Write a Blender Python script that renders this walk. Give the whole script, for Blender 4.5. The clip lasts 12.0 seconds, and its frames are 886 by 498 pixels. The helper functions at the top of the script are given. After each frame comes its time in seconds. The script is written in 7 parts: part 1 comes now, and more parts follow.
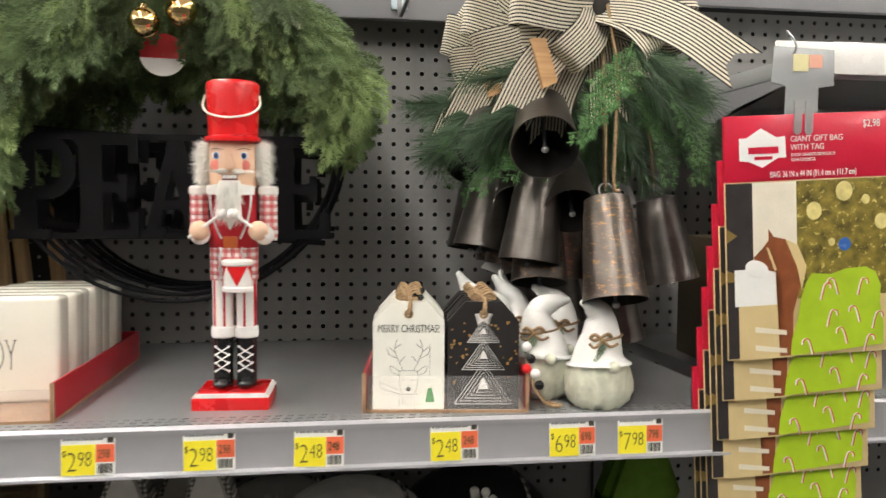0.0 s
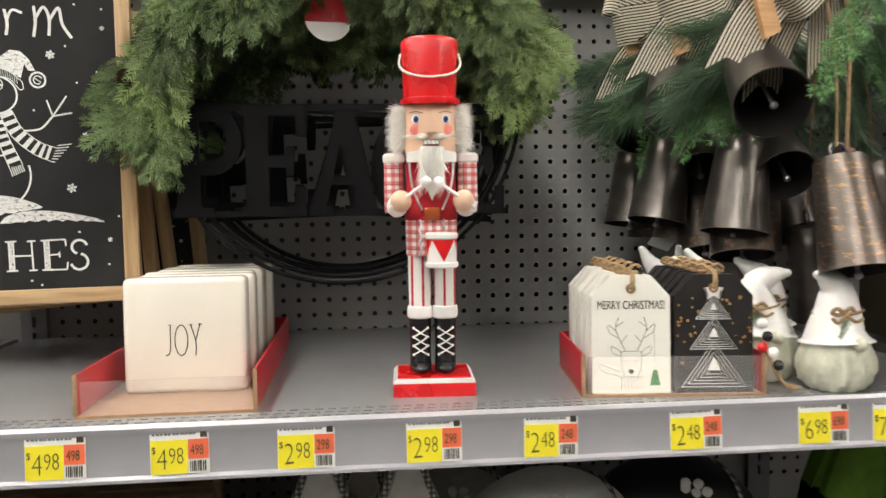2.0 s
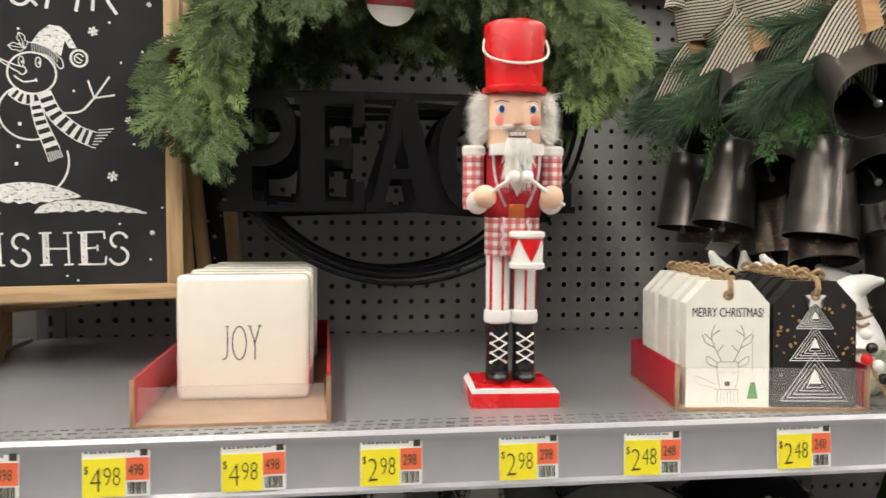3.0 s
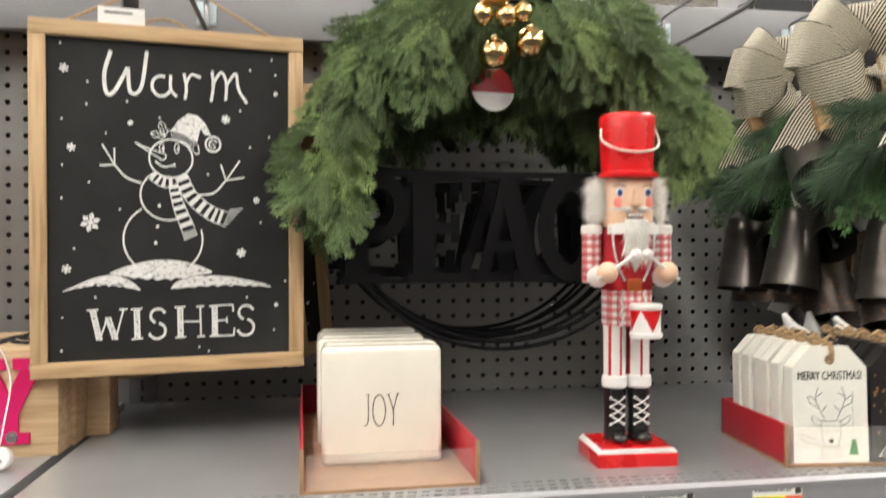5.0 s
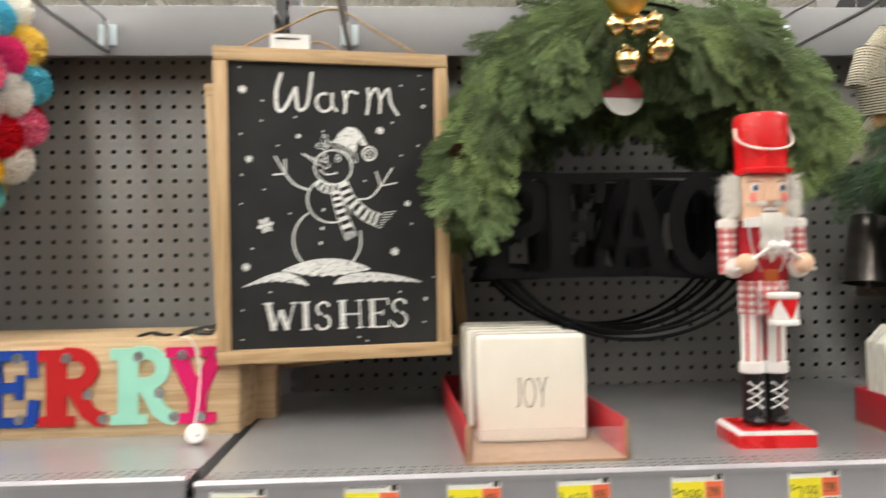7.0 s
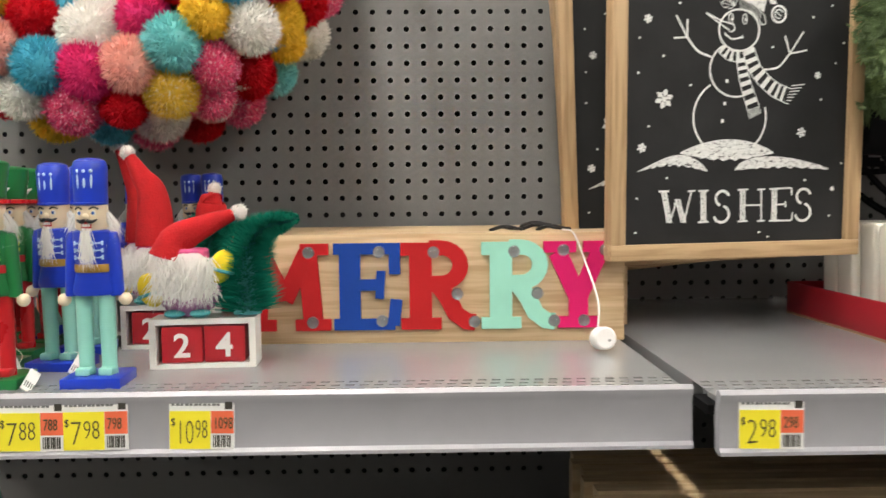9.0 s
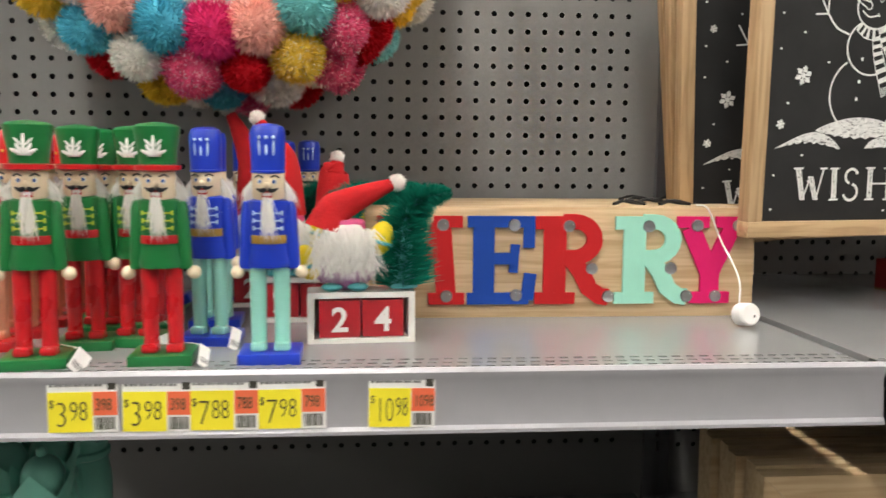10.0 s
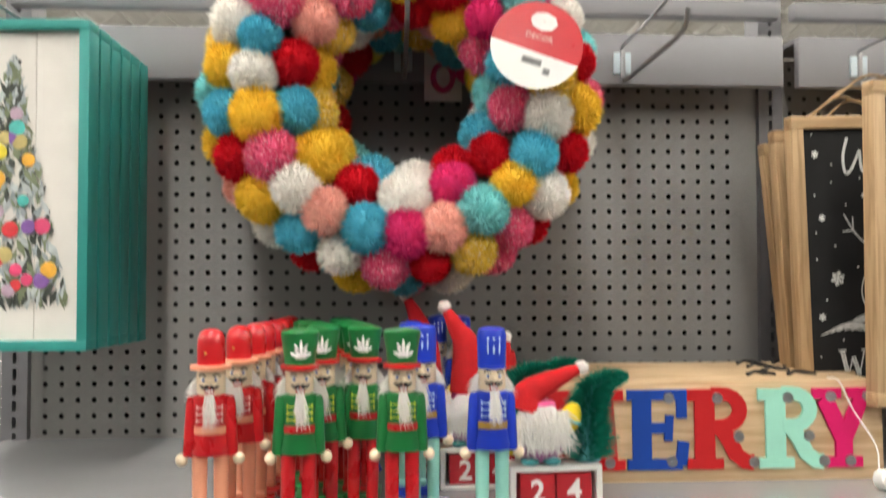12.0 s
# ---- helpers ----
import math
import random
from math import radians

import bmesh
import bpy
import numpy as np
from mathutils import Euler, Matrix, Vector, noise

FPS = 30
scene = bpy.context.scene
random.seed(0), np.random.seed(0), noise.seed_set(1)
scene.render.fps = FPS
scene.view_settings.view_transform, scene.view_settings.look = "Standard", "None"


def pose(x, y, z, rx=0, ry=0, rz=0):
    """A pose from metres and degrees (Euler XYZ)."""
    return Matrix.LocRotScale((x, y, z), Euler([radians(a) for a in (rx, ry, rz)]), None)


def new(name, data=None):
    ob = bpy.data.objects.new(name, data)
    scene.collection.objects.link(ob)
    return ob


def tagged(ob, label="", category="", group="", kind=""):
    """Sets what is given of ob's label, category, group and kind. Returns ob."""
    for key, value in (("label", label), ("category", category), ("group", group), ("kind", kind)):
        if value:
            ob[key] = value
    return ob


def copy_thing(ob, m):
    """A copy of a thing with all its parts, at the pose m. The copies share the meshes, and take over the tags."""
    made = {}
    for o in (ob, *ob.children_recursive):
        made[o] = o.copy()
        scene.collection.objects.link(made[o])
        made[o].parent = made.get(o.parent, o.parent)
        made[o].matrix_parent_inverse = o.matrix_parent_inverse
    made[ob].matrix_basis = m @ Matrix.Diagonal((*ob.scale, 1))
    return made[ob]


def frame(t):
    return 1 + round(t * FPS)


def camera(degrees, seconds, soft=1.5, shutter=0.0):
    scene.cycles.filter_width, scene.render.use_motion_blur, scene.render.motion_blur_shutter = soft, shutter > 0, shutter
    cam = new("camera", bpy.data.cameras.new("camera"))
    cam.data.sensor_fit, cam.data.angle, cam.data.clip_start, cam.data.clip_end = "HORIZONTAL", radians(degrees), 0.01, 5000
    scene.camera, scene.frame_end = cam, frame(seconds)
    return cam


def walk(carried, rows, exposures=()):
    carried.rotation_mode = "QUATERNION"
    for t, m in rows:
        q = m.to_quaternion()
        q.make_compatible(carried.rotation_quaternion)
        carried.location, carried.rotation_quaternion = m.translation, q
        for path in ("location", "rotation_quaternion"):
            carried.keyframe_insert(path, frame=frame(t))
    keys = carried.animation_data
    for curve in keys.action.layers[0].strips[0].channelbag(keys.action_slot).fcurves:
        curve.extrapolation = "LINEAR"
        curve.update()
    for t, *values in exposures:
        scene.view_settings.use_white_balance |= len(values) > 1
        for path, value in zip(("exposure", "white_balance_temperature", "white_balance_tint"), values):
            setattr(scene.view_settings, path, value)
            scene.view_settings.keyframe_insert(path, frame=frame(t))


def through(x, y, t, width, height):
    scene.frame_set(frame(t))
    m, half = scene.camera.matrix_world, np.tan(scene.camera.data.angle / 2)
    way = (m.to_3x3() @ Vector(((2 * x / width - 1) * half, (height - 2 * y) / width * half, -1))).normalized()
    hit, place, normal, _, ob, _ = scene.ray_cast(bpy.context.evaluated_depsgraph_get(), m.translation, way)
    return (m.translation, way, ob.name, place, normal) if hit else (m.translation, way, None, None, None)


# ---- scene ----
cam = camera(58.6, 12.0, shutter=0.4)
METRES, EYE, TILT, LEAN, TURN = 1.87, 1.45, 0.0, 0.0, -8.2
ROWS = [
    (0.0, 0.0, 0.0, 0.0, 0.03, -3.74, -0.45),
    (0.5, -0.0354, -0.0302, -0.0033, -0.2, -3.93, -0.38),
    (1.0, -0.0618, -0.0397, -0.0047, 0.61, -4.17, 0.16),
    (1.5, -0.081, -0.0107, -0.0115, 1.86, -4.51, 0.6),
    (2.0, -0.1073, 0.0391, -0.0158, 2.1, -4.18, 0.7),
    (2.5, -0.1303, 0.0704, -0.0208, 1.72, -3.91, 0.07),
    (4.5, -0.2636, 0.0581, -0.02, -4.0, -3.7, -0.33),
    (5.0, -0.2498, 0.034, -0.0022, -1.38, -0.71, 0.07),
    (5.5, -0.2335, 0.0165, 0.0181, -1.52, 2.33, 0.3),
    (6.0, -0.2266, 0.0087, 0.0171, -1.2, 3.22, 0.55),
    (6.5, -0.2384, 0.0044, 0.0051, 1.28, 1.96, 0.68),
    (7.0, -0.2865, -0.0086, -0.0099, 4.81, 0.03, 0.87),
    (7.5, -0.3702, -0.0331, -0.02, 8.07, -1.39, 1.46),
    (9.5, -0.5694, 0.054, -0.0358, 6.15, -6.51, -0.55),
    (10.0, -0.6307, 0.041, -0.0338, 3.54, -7.48, -0.59),
    (10.5, -0.6756, 0.0223, -0.0335, 2.77, -7.67, -0.41),
    (11.0, -0.7021, 0.0031, -0.0327, 3.08, -7.31, -0.67),
    (11.5, -0.7147, -0.0124, -0.0219, 4.42, -4.53, -0.28),
    (12.0, -0.7201, -0.0305, 0.0054, 4.8, 1.42, 0.05),
]
walk(cam, [(t, pose(0, 0, EYE, TILT, LEAN, TURN) @ pose(METRES * x, METRES * y, METRES * z, 90 + pitch, roll, yaw)) for t, x, y, z, yaw, pitch, roll in ROWS],
     exposures=((0.0, 0.12), (7.5, 0.13), (9.5, 0.0), (12.0, 0.0)))

# ---- light and world ----
world = bpy.data.worlds.new("world")
world.use_nodes = True
world.node_tree.nodes["Background"].inputs[0].default_value = (0.9, 0.95, 1.0, 1)
world.node_tree.nodes["Background"].inputs[1].default_value = 0.008
scene.world = world
STRIP_X = (-13.8, -7.8, -1.8, 4.2, 10.2)
for sx in STRIP_X:
    lamp_data = bpy.data.lights.new("strip_lamp", "AREA")
    lamp_data.shape, lamp_data.size, lamp_data.size_y = "RECTANGLE", 0.3, 76
    lamp_data.energy, lamp_data.color = 3350, (1.0, 0.95, 0.87)
    new("strip_lamp", lamp_data).matrix_world = pose(sx, -2, 5.72)
scene.view_settings.exposure = 0.0


# ---- materials ----
def material(name, color, rough=0.5, metal=0.0, var=0.1, scale=30.0, bump=0.1, bscale=300.0, spec=0.5,
             coat=0.0, trans=0.0, emit=0.0, wear=None, wear_amount=0.0, wear_scale=60.0, rnd=0.0, alpha=1.0, stretch=(1, 1, 1), sss=0.0):
    m = bpy.data.materials.new(name)
    m.use_nodes = True
    nt = m.node_tree
    n, l = nt.nodes, nt.links
    b = n["Principled BSDF"]
    b.inputs["Roughness"].default_value = rough
    b.inputs["Metallic"].default_value = metal
    b.inputs["Specular IOR Level"].default_value = spec
    b.inputs["Coat Weight"].default_value = coat
    b.inputs["Coat Roughness"].default_value = 0.12
    b.inputs["Transmission Weight"].default_value = trans
    b.inputs["Alpha"].default_value = alpha
    if sss:
        b.inputs["Subsurface Weight"].default_value = sss
        b.inputs["Subsurface Radius"].default_value = (0.01, 0.006, 0.004)
    co = n.new("ShaderNodeTexCoord")
    mp = n.new("ShaderNodeMapping")
    mp.inputs["Scale"].default_value = stretch
    l.new(co.outputs["Object"], mp.inputs[0])
    big = n.new("ShaderNodeTexNoise")
    big.inputs["Scale"].default_value = scale
    big.inputs["Detail"].default_value = 5
    l.new(mp.outputs[0], big.inputs["Vector"])
    ramp = n.new("ShaderNodeMapRange")
    ramp.inputs[1].default_value, ramp.inputs[2].default_value = 0.3, 0.7
    ramp.inputs[3].default_value, ramp.inputs[4].default_value = 1 - var, 1 + var * 0.6
    l.new(big.outputs[0], ramp.inputs[0])
    mul = n.new("ShaderNodeVectorMath")
    mul.operation = "SCALE"
    mul.inputs[0].default_value = color
    l.new(ramp.outputs[0], mul.inputs["Scale"])
    out = mul.outputs[0]
    if rnd:
        info = n.new("ShaderNodeObjectInfo")
        rr = n.new("ShaderNodeMapRange")
        rr.inputs[3].default_value, rr.inputs[4].default_value = 1 - rnd, 1 + rnd
        l.new(info.outputs["Random"], rr.inputs[0])
        m2 = n.new("ShaderNodeVectorMath")
        m2.operation = "SCALE"
        l.new(out, m2.inputs[0])
        l.new(rr.outputs[0], m2.inputs["Scale"])
        out = m2.outputs[0]
    if wear:
        wn = n.new("ShaderNodeTexNoise")
        wn.inputs["Scale"].default_value = wear_scale
        wn.inputs["Detail"].default_value = 8
        wn.inputs["Roughness"].default_value = 0.7
        l.new(mp.outputs[0], wn.inputs["Vector"])
        wr = n.new("ShaderNodeMapRange")
        wr.inputs[1].default_value, wr.inputs[2].default_value = 0.62 - wear_amount, 0.68 - wear_amount * 0.6
        l.new(wn.outputs[0], wr.inputs[0])
        mx = n.new("ShaderNodeMix")
        mx.data_type = "RGBA"
        l.new(wr.outputs[0], mx.inputs[0])
        l.new(out, mx.inputs[6])
        mx.inputs[7].default_value = (*wear, 1)
        out = mx.outputs[2]
    l.new(out, b.inputs["Base Color"])
    if emit:
        b.inputs["Emission Color"].default_value = (*color, 1)
        b.inputs["Emission Strength"].default_value = emit
    if bump:
        fine = n.new("ShaderNodeTexNoise")
        fine.inputs["Scale"].default_value = bscale
        fine.inputs["Detail"].default_value = 4
        l.new(mp.outputs[0], fine.inputs["Vector"])
        bp = n.new("ShaderNodeBump")
        bp.inputs["Strength"].default_value = bump
        bp.inputs["Distance"].default_value = 0.002
        l.new(fine.outputs[0], bp.inputs["Height"])
        l.new(bp.outputs[0], b.inputs["Normal"])
        rg = n.new("ShaderNodeMapRange")
        rg.inputs[3].default_value, rg.inputs[4].default_value = max(0, rough - 0.07), min(1, rough + 0.07)
        l.new(big.outputs[0], rg.inputs[0])
        l.new(rg.outputs[0], b.inputs["Roughness"])
    return m


def wood_material(name, light, dark, grain=(1, 14, 14), scale=9.0, rough=0.55):
    m = bpy.data.materials.new(name)
    m.use_nodes = True
    n, l = m.node_tree.nodes, m.node_tree.links
    b = n["Principled BSDF"]
    b.inputs["Roughness"].default_value = rough
    co = n.new("ShaderNodeTexCoord")
    info = n.new("ShaderNodeObjectInfo")
    add = n.new("ShaderNodeVectorMath")
    l.new(co.outputs["Object"], add.inputs[0])
    l.new(info.outputs["Random"], add.inputs[1])
    mp = n.new("ShaderNodeMapping")
    mp.inputs["Scale"].default_value = grain
    l.new(add.outputs[0], mp.inputs[0])
    ns = n.new("ShaderNodeTexNoise")
    ns.inputs["Scale"].default_value, ns.inputs["Detail"].default_value, ns.inputs["Distortion"].default_value = scale, 6, 0.6
    l.new(mp.outputs[0], ns.inputs["Vector"])
    cr = n.new("ShaderNodeValToRGB")
    cr.color_ramp.elements[0].position, cr.color_ramp.elements[0].color = 0.36, (*dark, 1)
    cr.color_ramp.elements[1].position, cr.color_ramp.elements[1].color = 0.58, (*light, 1)
    l.new(ns.outputs[0], cr.inputs[0])
    l.new(cr.outputs[0], b.inputs["Base Color"])
    bp = n.new("ShaderNodeBump")
    bp.inputs["Strength"].default_value, bp.inputs["Distance"].default_value = 0.15, 0.001
    l.new(ns.outputs[0], bp.inputs["Height"])
    l.new(bp.outputs[0], b.inputs["Normal"])
    return m


def stripe_material(name, bg, line, axis, pitch, width, second=None, uv=False, rough=0.75, line2=None, pitch2=0.0, width2=0.0):
    """Bands along one axis, or a plaid when a second axis is given."""
    m = bpy.data.materials.new(name)
    m.use_nodes = True
    n, l = m.node_tree.nodes, m.node_tree.links
    b = n["Principled BSDF"]
    b.inputs["Roughness"].default_value = rough
    co = n.new("ShaderNodeTexCoord")
    sep = n.new("ShaderNodeSeparateXYZ")
    l.new(co.outputs["UV" if uv else "Object"], sep.inputs[0])

    def band(ax, p, w):
        dv = n.new("ShaderNodeMath")
        dv.operation = "DIVIDE"
        l.new(sep.outputs[ax], dv.inputs[0])
        dv.inputs[1].default_value = p
        fr = n.new("ShaderNodeMath")
        fr.operation = "FRACT"
        l.new(dv.outputs[0], fr.inputs[0])
        lt = n.new("ShaderNodeMath")
        lt.operation = "LESS_THAN"
        l.new(fr.outputs[0], lt.inputs[0])
        lt.inputs[1].default_value = w
        return lt.outputs[0]

    def blend(fac, a, c, strength):
        k = n.new("ShaderNodeMath")
        k.operation = "MULTIPLY"
        l.new(fac, k.inputs[0])
        k.inputs[1].default_value = strength
        mx = n.new("ShaderNodeMix")
        mx.data_type = "RGBA"
        l.new(k.outputs[0], mx.inputs[0])
        if isinstance(a, tuple):
            mx.inputs[6].default_value = (*a, 1)
        else:
            l.new(a, mx.inputs[6])
        mx.inputs[7].default_value = (*c, 1)
        return mx.outputs[2]
    out = blend(band(axis, pitch, width), bg, line, 0.65 if second is not None else 1.0)
    if second is not None:
        out = blend(band(second, pitch, width), out, line, 0.65)
    if line2:
        out = blend(band(axis, pitch2, width2), out, line2, 0.7)
        if second is not None:
            out = blend(band(second, pitch2, width2), out, line2, 0.7)
    l.new(out, b.inputs["Base Color"])
    ns = n.new("ShaderNodeTexNoise")
    ns.inputs["Scale"].default_value = 900
    bp = n.new("ShaderNodeBump")
    bp.inputs["Strength"].default_value, bp.inputs["Distance"].default_value = 0.25, 0.001
    l.new(co.outputs["Object"], ns.inputs["Vector"])
    l.new(ns.outputs[0], bp.inputs["Height"])
    l.new(bp.outputs[0], b.inputs["Normal"])
    return m


M_PEG = material("grey_pegboard_paint", (0.25, 0.245, 0.241), 0.5, var=0.07, scale=3, bump=0.12, bscale=700)
M_SHELF = material("grey_shelf_enamel", (0.27, 0.275, 0.28), 0.17, var=0.06, scale=6, bump=0.03, bscale=500)
M_LIP = material("silver_grey_lip", (0.44, 0.44, 0.47), 0.36, metal=0.15, var=0.03, scale=40, bump=0)
M_RAIL = material("grey_rail_enamel", (0.225, 0.225, 0.24), 0.4, var=0.06, scale=5, bump=0.05)
M_POST = material("dark_grey_upright", (0.15, 0.15, 0.16), 0.45, var=0.08)
M_BLOCKWALL = material("dark_blocking_wall", (0.07, 0.068, 0.066), 0.6, var=0.3, scale=4)
M_STEEL = material("dull_steel_wire", (0.32, 0.32, 0.33), 0.35, metal=0.9, var=0.1)
M_BLACK = material("plain_black", (0.012, 0.012, 0.014), 0.4, var=0.15)
M_CONCRETE = material("polished_concrete", (0.12, 0.117, 0.112), 0.25, var=0.12, scale=0.8, bump=0.05, bscale=40)
M_WALLWHITE = material("off_white_wall", (0.62, 0.61, 0.58), 0.7, var=0.06, scale=0.7)
M_DECK = material("white_deck_paint", (0.86, 0.84, 0.78), 0.6, var=0.05, scale=0.6)
M_TUBE = material("led_tube", (1.0, 0.97, 0.92), 0.5, emit=9.0, var=0.0, bump=0)
M_WOOD = wood_material("pale_oak", (0.55, 0.38, 0.21), (0.40, 0.26, 0.13))
M_WOODV = wood_material("pale_oak_upright", (0.55, 0.38, 0.21), (0.40, 0.26, 0.13), grain=(14, 14, 1))
M_OAK = wood_material("light_oak_print", (0.62, 0.45, 0.27), (0.47, 0.32, 0.17), grain=(1, 9, 20), scale=7)
M_CHALKBOARD = material("black_chalkboard", (0.02, 0.02, 0.021), 0.7, spec=0.3, var=0.35, scale=14, bump=0.05, wear=(0.05, 0.05, 0.05), wear_amount=-0.08, wear_scale=25)
M_CHALK = material("white_chalk_ink", (0.82, 0.82, 0.8), 0.9, var=0.12, scale=260, wear=(0.25, 0.25, 0.25), wear_amount=-0.03, wear_scale=500)
M_CHALKFILL = material("rubbed_chalk", (0.82, 0.82, 0.8), 0.9, var=0.15, scale=200, wear=(0.04, 0.04, 0.04), wear_amount=0.085, wear_scale=160, stretch=(1, 1, 2.2))
M_CHALKDOT = material("speckled_chalk", (0.8, 0.8, 0.78), 0.9, var=0.1, scale=300, wear=(0.03, 0.03, 0.03), wear_amount=0.1, wear_scale=420)
M_CERAMIC = material("cream_glazed_ceramic", (0.8, 0.765, 0.68), 0.22, var=0.03, scale=20, bump=0.03, bscale=60, coat=0.25)
M_INK = material("dark_ink", (0.045, 0.04, 0.03), 0.7)
M_FINE = material("grey_line_ink", (0.2, 0.2, 0.2), 0.7)
M_PRICE = material("brown_grey_price_ink", (0.085, 0.075, 0.03), 0.7)
M_REDCARD = material("red_printed_card", (0.42, 0.018, 0.03), 0.45, var=0.08, scale=20)
M_KRAFT = material("brown_corrugated_card", (0.36, 0.22, 0.13), 0.85, var=0.2, scale=60)
M_PLASTIC = material("clear_plastic", (0.96, 0.94, 0.93), 0.07, trans=0.94, var=0, bump=0.2, bscale=25)
M_PAPER = material("white_paper", (0.82, 0.82, 0.8), 0.7, var=0.03)
M_YELLOW = material("yellow_price_paper", (0.9, 0.78, 0.03), 0.6, var=0.03)
M_ORANGE = material("orange_price_paper", (0.85, 0.16, 0.07), 0.6, var=0.05)
M_RED = material("glossy_red_paint", (0.68, 0.012, 0.016), 0.28, var=0.06, coat=0.3, bump=0.03, bscale=80)
M_WHITE = material("white_paint", (0.82, 0.8, 0.78), 0.4, var=0.04, bump=0.05, bscale=80)
M_SKIN = material("pale_flesh_paint", (0.78, 0.52, 0.36), 0.4, var=0.05, bump=0.04, bscale=60)


def soft_material(name, color, through=0.45, rough=0.9, var=0.12, scale=60.0, rnd=0.0, second=None, amount=0.5):
    """Wool, fur and leaves: light shines partly through the thin blades."""
    m = material(name, color, rough, var=var, scale=scale, bump=0, rnd=rnd, spec=0.2, wear=second, wear_amount=0.09 if second else 0, wear_scale=220)
    n, l = m.node_tree.nodes, m.node_tree.links
    b = n["Principled BSDF"]
    src = b.inputs["Base Color"].links[0].from_socket
    tr = n.new("ShaderNodeBsdfTranslucent")
    l.new(src, tr.inputs["Color"])
    mx = n.new("ShaderNodeMixShader")
    mx.inputs[0].default_value = through
    l.new(b.outputs[0], mx.inputs[1])
    l.new(tr.outputs[0], mx.inputs[2])
    l.new(mx.outputs[0], n["Material Output"].inputs["Surface"])
    return m


M_FUR = soft_material("white_fluffy_fur", (0.93, 0.92, 0.89), 0.5, var=0.03)
M_BOOT = material("glossy_black_boot", (0.012, 0.012, 0.013), 0.2, coat=0.4, var=0.1)
M_SILVER = material("silver_trim", (0.7, 0.7, 0.72), 0.3, metal=0.9, var=0.2, scale=200, bump=0.5, bscale=500)
M_JUTE = material("jute_twine", (0.36, 0.24, 0.13), 0.9, var=0.35, scale=300, bump=0.6, bscale=700)


# ---- mesh helpers ----
def thing(name, at, label, category, group="", rot=(0, 0, 0)):
    ob = new(name)
    ob.empty_display_size = 0.02
    ob.matrix_world = pose(*at, *rot)
    return tagged(ob, label, category, group)


def mesh_of(name, bm, mat, smooth=True):
    me = bpy.data.meshes.new(name)
    bmesh.ops.recalc_face_normals(bm, faces=bm.faces)
    bm.to_mesh(me)
    bm.free()
    for mm in mat if isinstance(mat, (list, tuple)) else (mat,):
        me.materials.append(mm)
    if smooth:
        for p in me.polygons:
            p.use_smooth = True
        me.set_sharp_from_angle(angle=radians(38))
    return me


def part(name, bm, mat, parent, label="", at=None, smooth=True, kind=""):
    me = bm if isinstance(bm, bpy.types.Mesh) else mesh_of(name, bm, mat, smooth)
    ob = new(name, me)
    ob.parent = parent
    if at is not None:
        ob.matrix_local = at
    return tagged(ob, label, kind=kind)


def setting(name, bm, mat, label, category, smooth=True):
    ob = new(name, mesh_of(name, bm, mat, smooth))
    return tagged(ob, label, category, kind="structure")


def B():
    return bmesh.new()


def move(verts, m):
    for v in verts:
        v.co = m @ v.co


def box(bm, x0, x1, y0, y1, z0, z1, bevel=0.0, seg=2, m=None):
    r = bmesh.ops.create_cube(bm, size=1)
    vs = r["verts"]
    move(vs, Matrix.LocRotScale(((x0 + x1) / 2, (y0 + y1) / 2, (z0 + z1) / 2), None, (x1 - x0, y1 - y0, z1 - z0)))
    if bevel:
        es = {e for v in vs for e in v.link_edges}
        r = bmesh.ops.bevel(bm, geom=list(es), offset=bevel, segments=seg, affect="EDGES", profile=0.5)
        vs = r["verts"]
    if m is not None:
        move(vs, m)
    return bm


def cyl(bm, p, q, r0, r1=None, seg=16, caps=True):
    p, q = Vector(p), Vector(q)
    d = q - p
    r = bmesh.ops.create_cone(bm, cap_ends=caps, segments=seg, radius1=r0, radius2=r0 if r1 is None else r1, depth=d.length)
    move(r["verts"], Matrix.Translation((p + q) / 2) @ d.to_track_quat("Z", "Y").to_matrix().to_4x4())
    return bm


def ball(bm, c, r, seg=16, rings=10, scale=(1, 1, 1), m=None):
    v = bmesh.ops.create_uvsphere(bm, u_segments=seg, v_segments=rings, radius=r)["verts"]
    move(v, Matrix.Translation(c) @ (m or Matrix()) @ Matrix.Diagonal((*scale, 1)))
    return bm


def lathe(bm, prof, seg=24, c=(0, 0, 0), m=None, close=True):
    """Turn (radius, height) pairs about z."""
    rings = []
    for r, z in prof:
        rings.append([bm.verts.new((c[0] + r * math.cos(2 * math.pi * k / seg), c[1] + r * math.sin(2 * math.pi * k / seg), c[2] + z)) for k in range(seg)])
    for a, b in zip(rings, rings[1:]):
        for k in range(seg):
            bm.faces.new((a[k], a[(k + 1) % seg], b[(k + 1) % seg], b[k]))
    if close:
        bm.faces.new(rings[0][::-1])
        bm.faces.new(rings[-1])
    if m is not None:
        move([v for r in rings for v in r], m)
    return bm


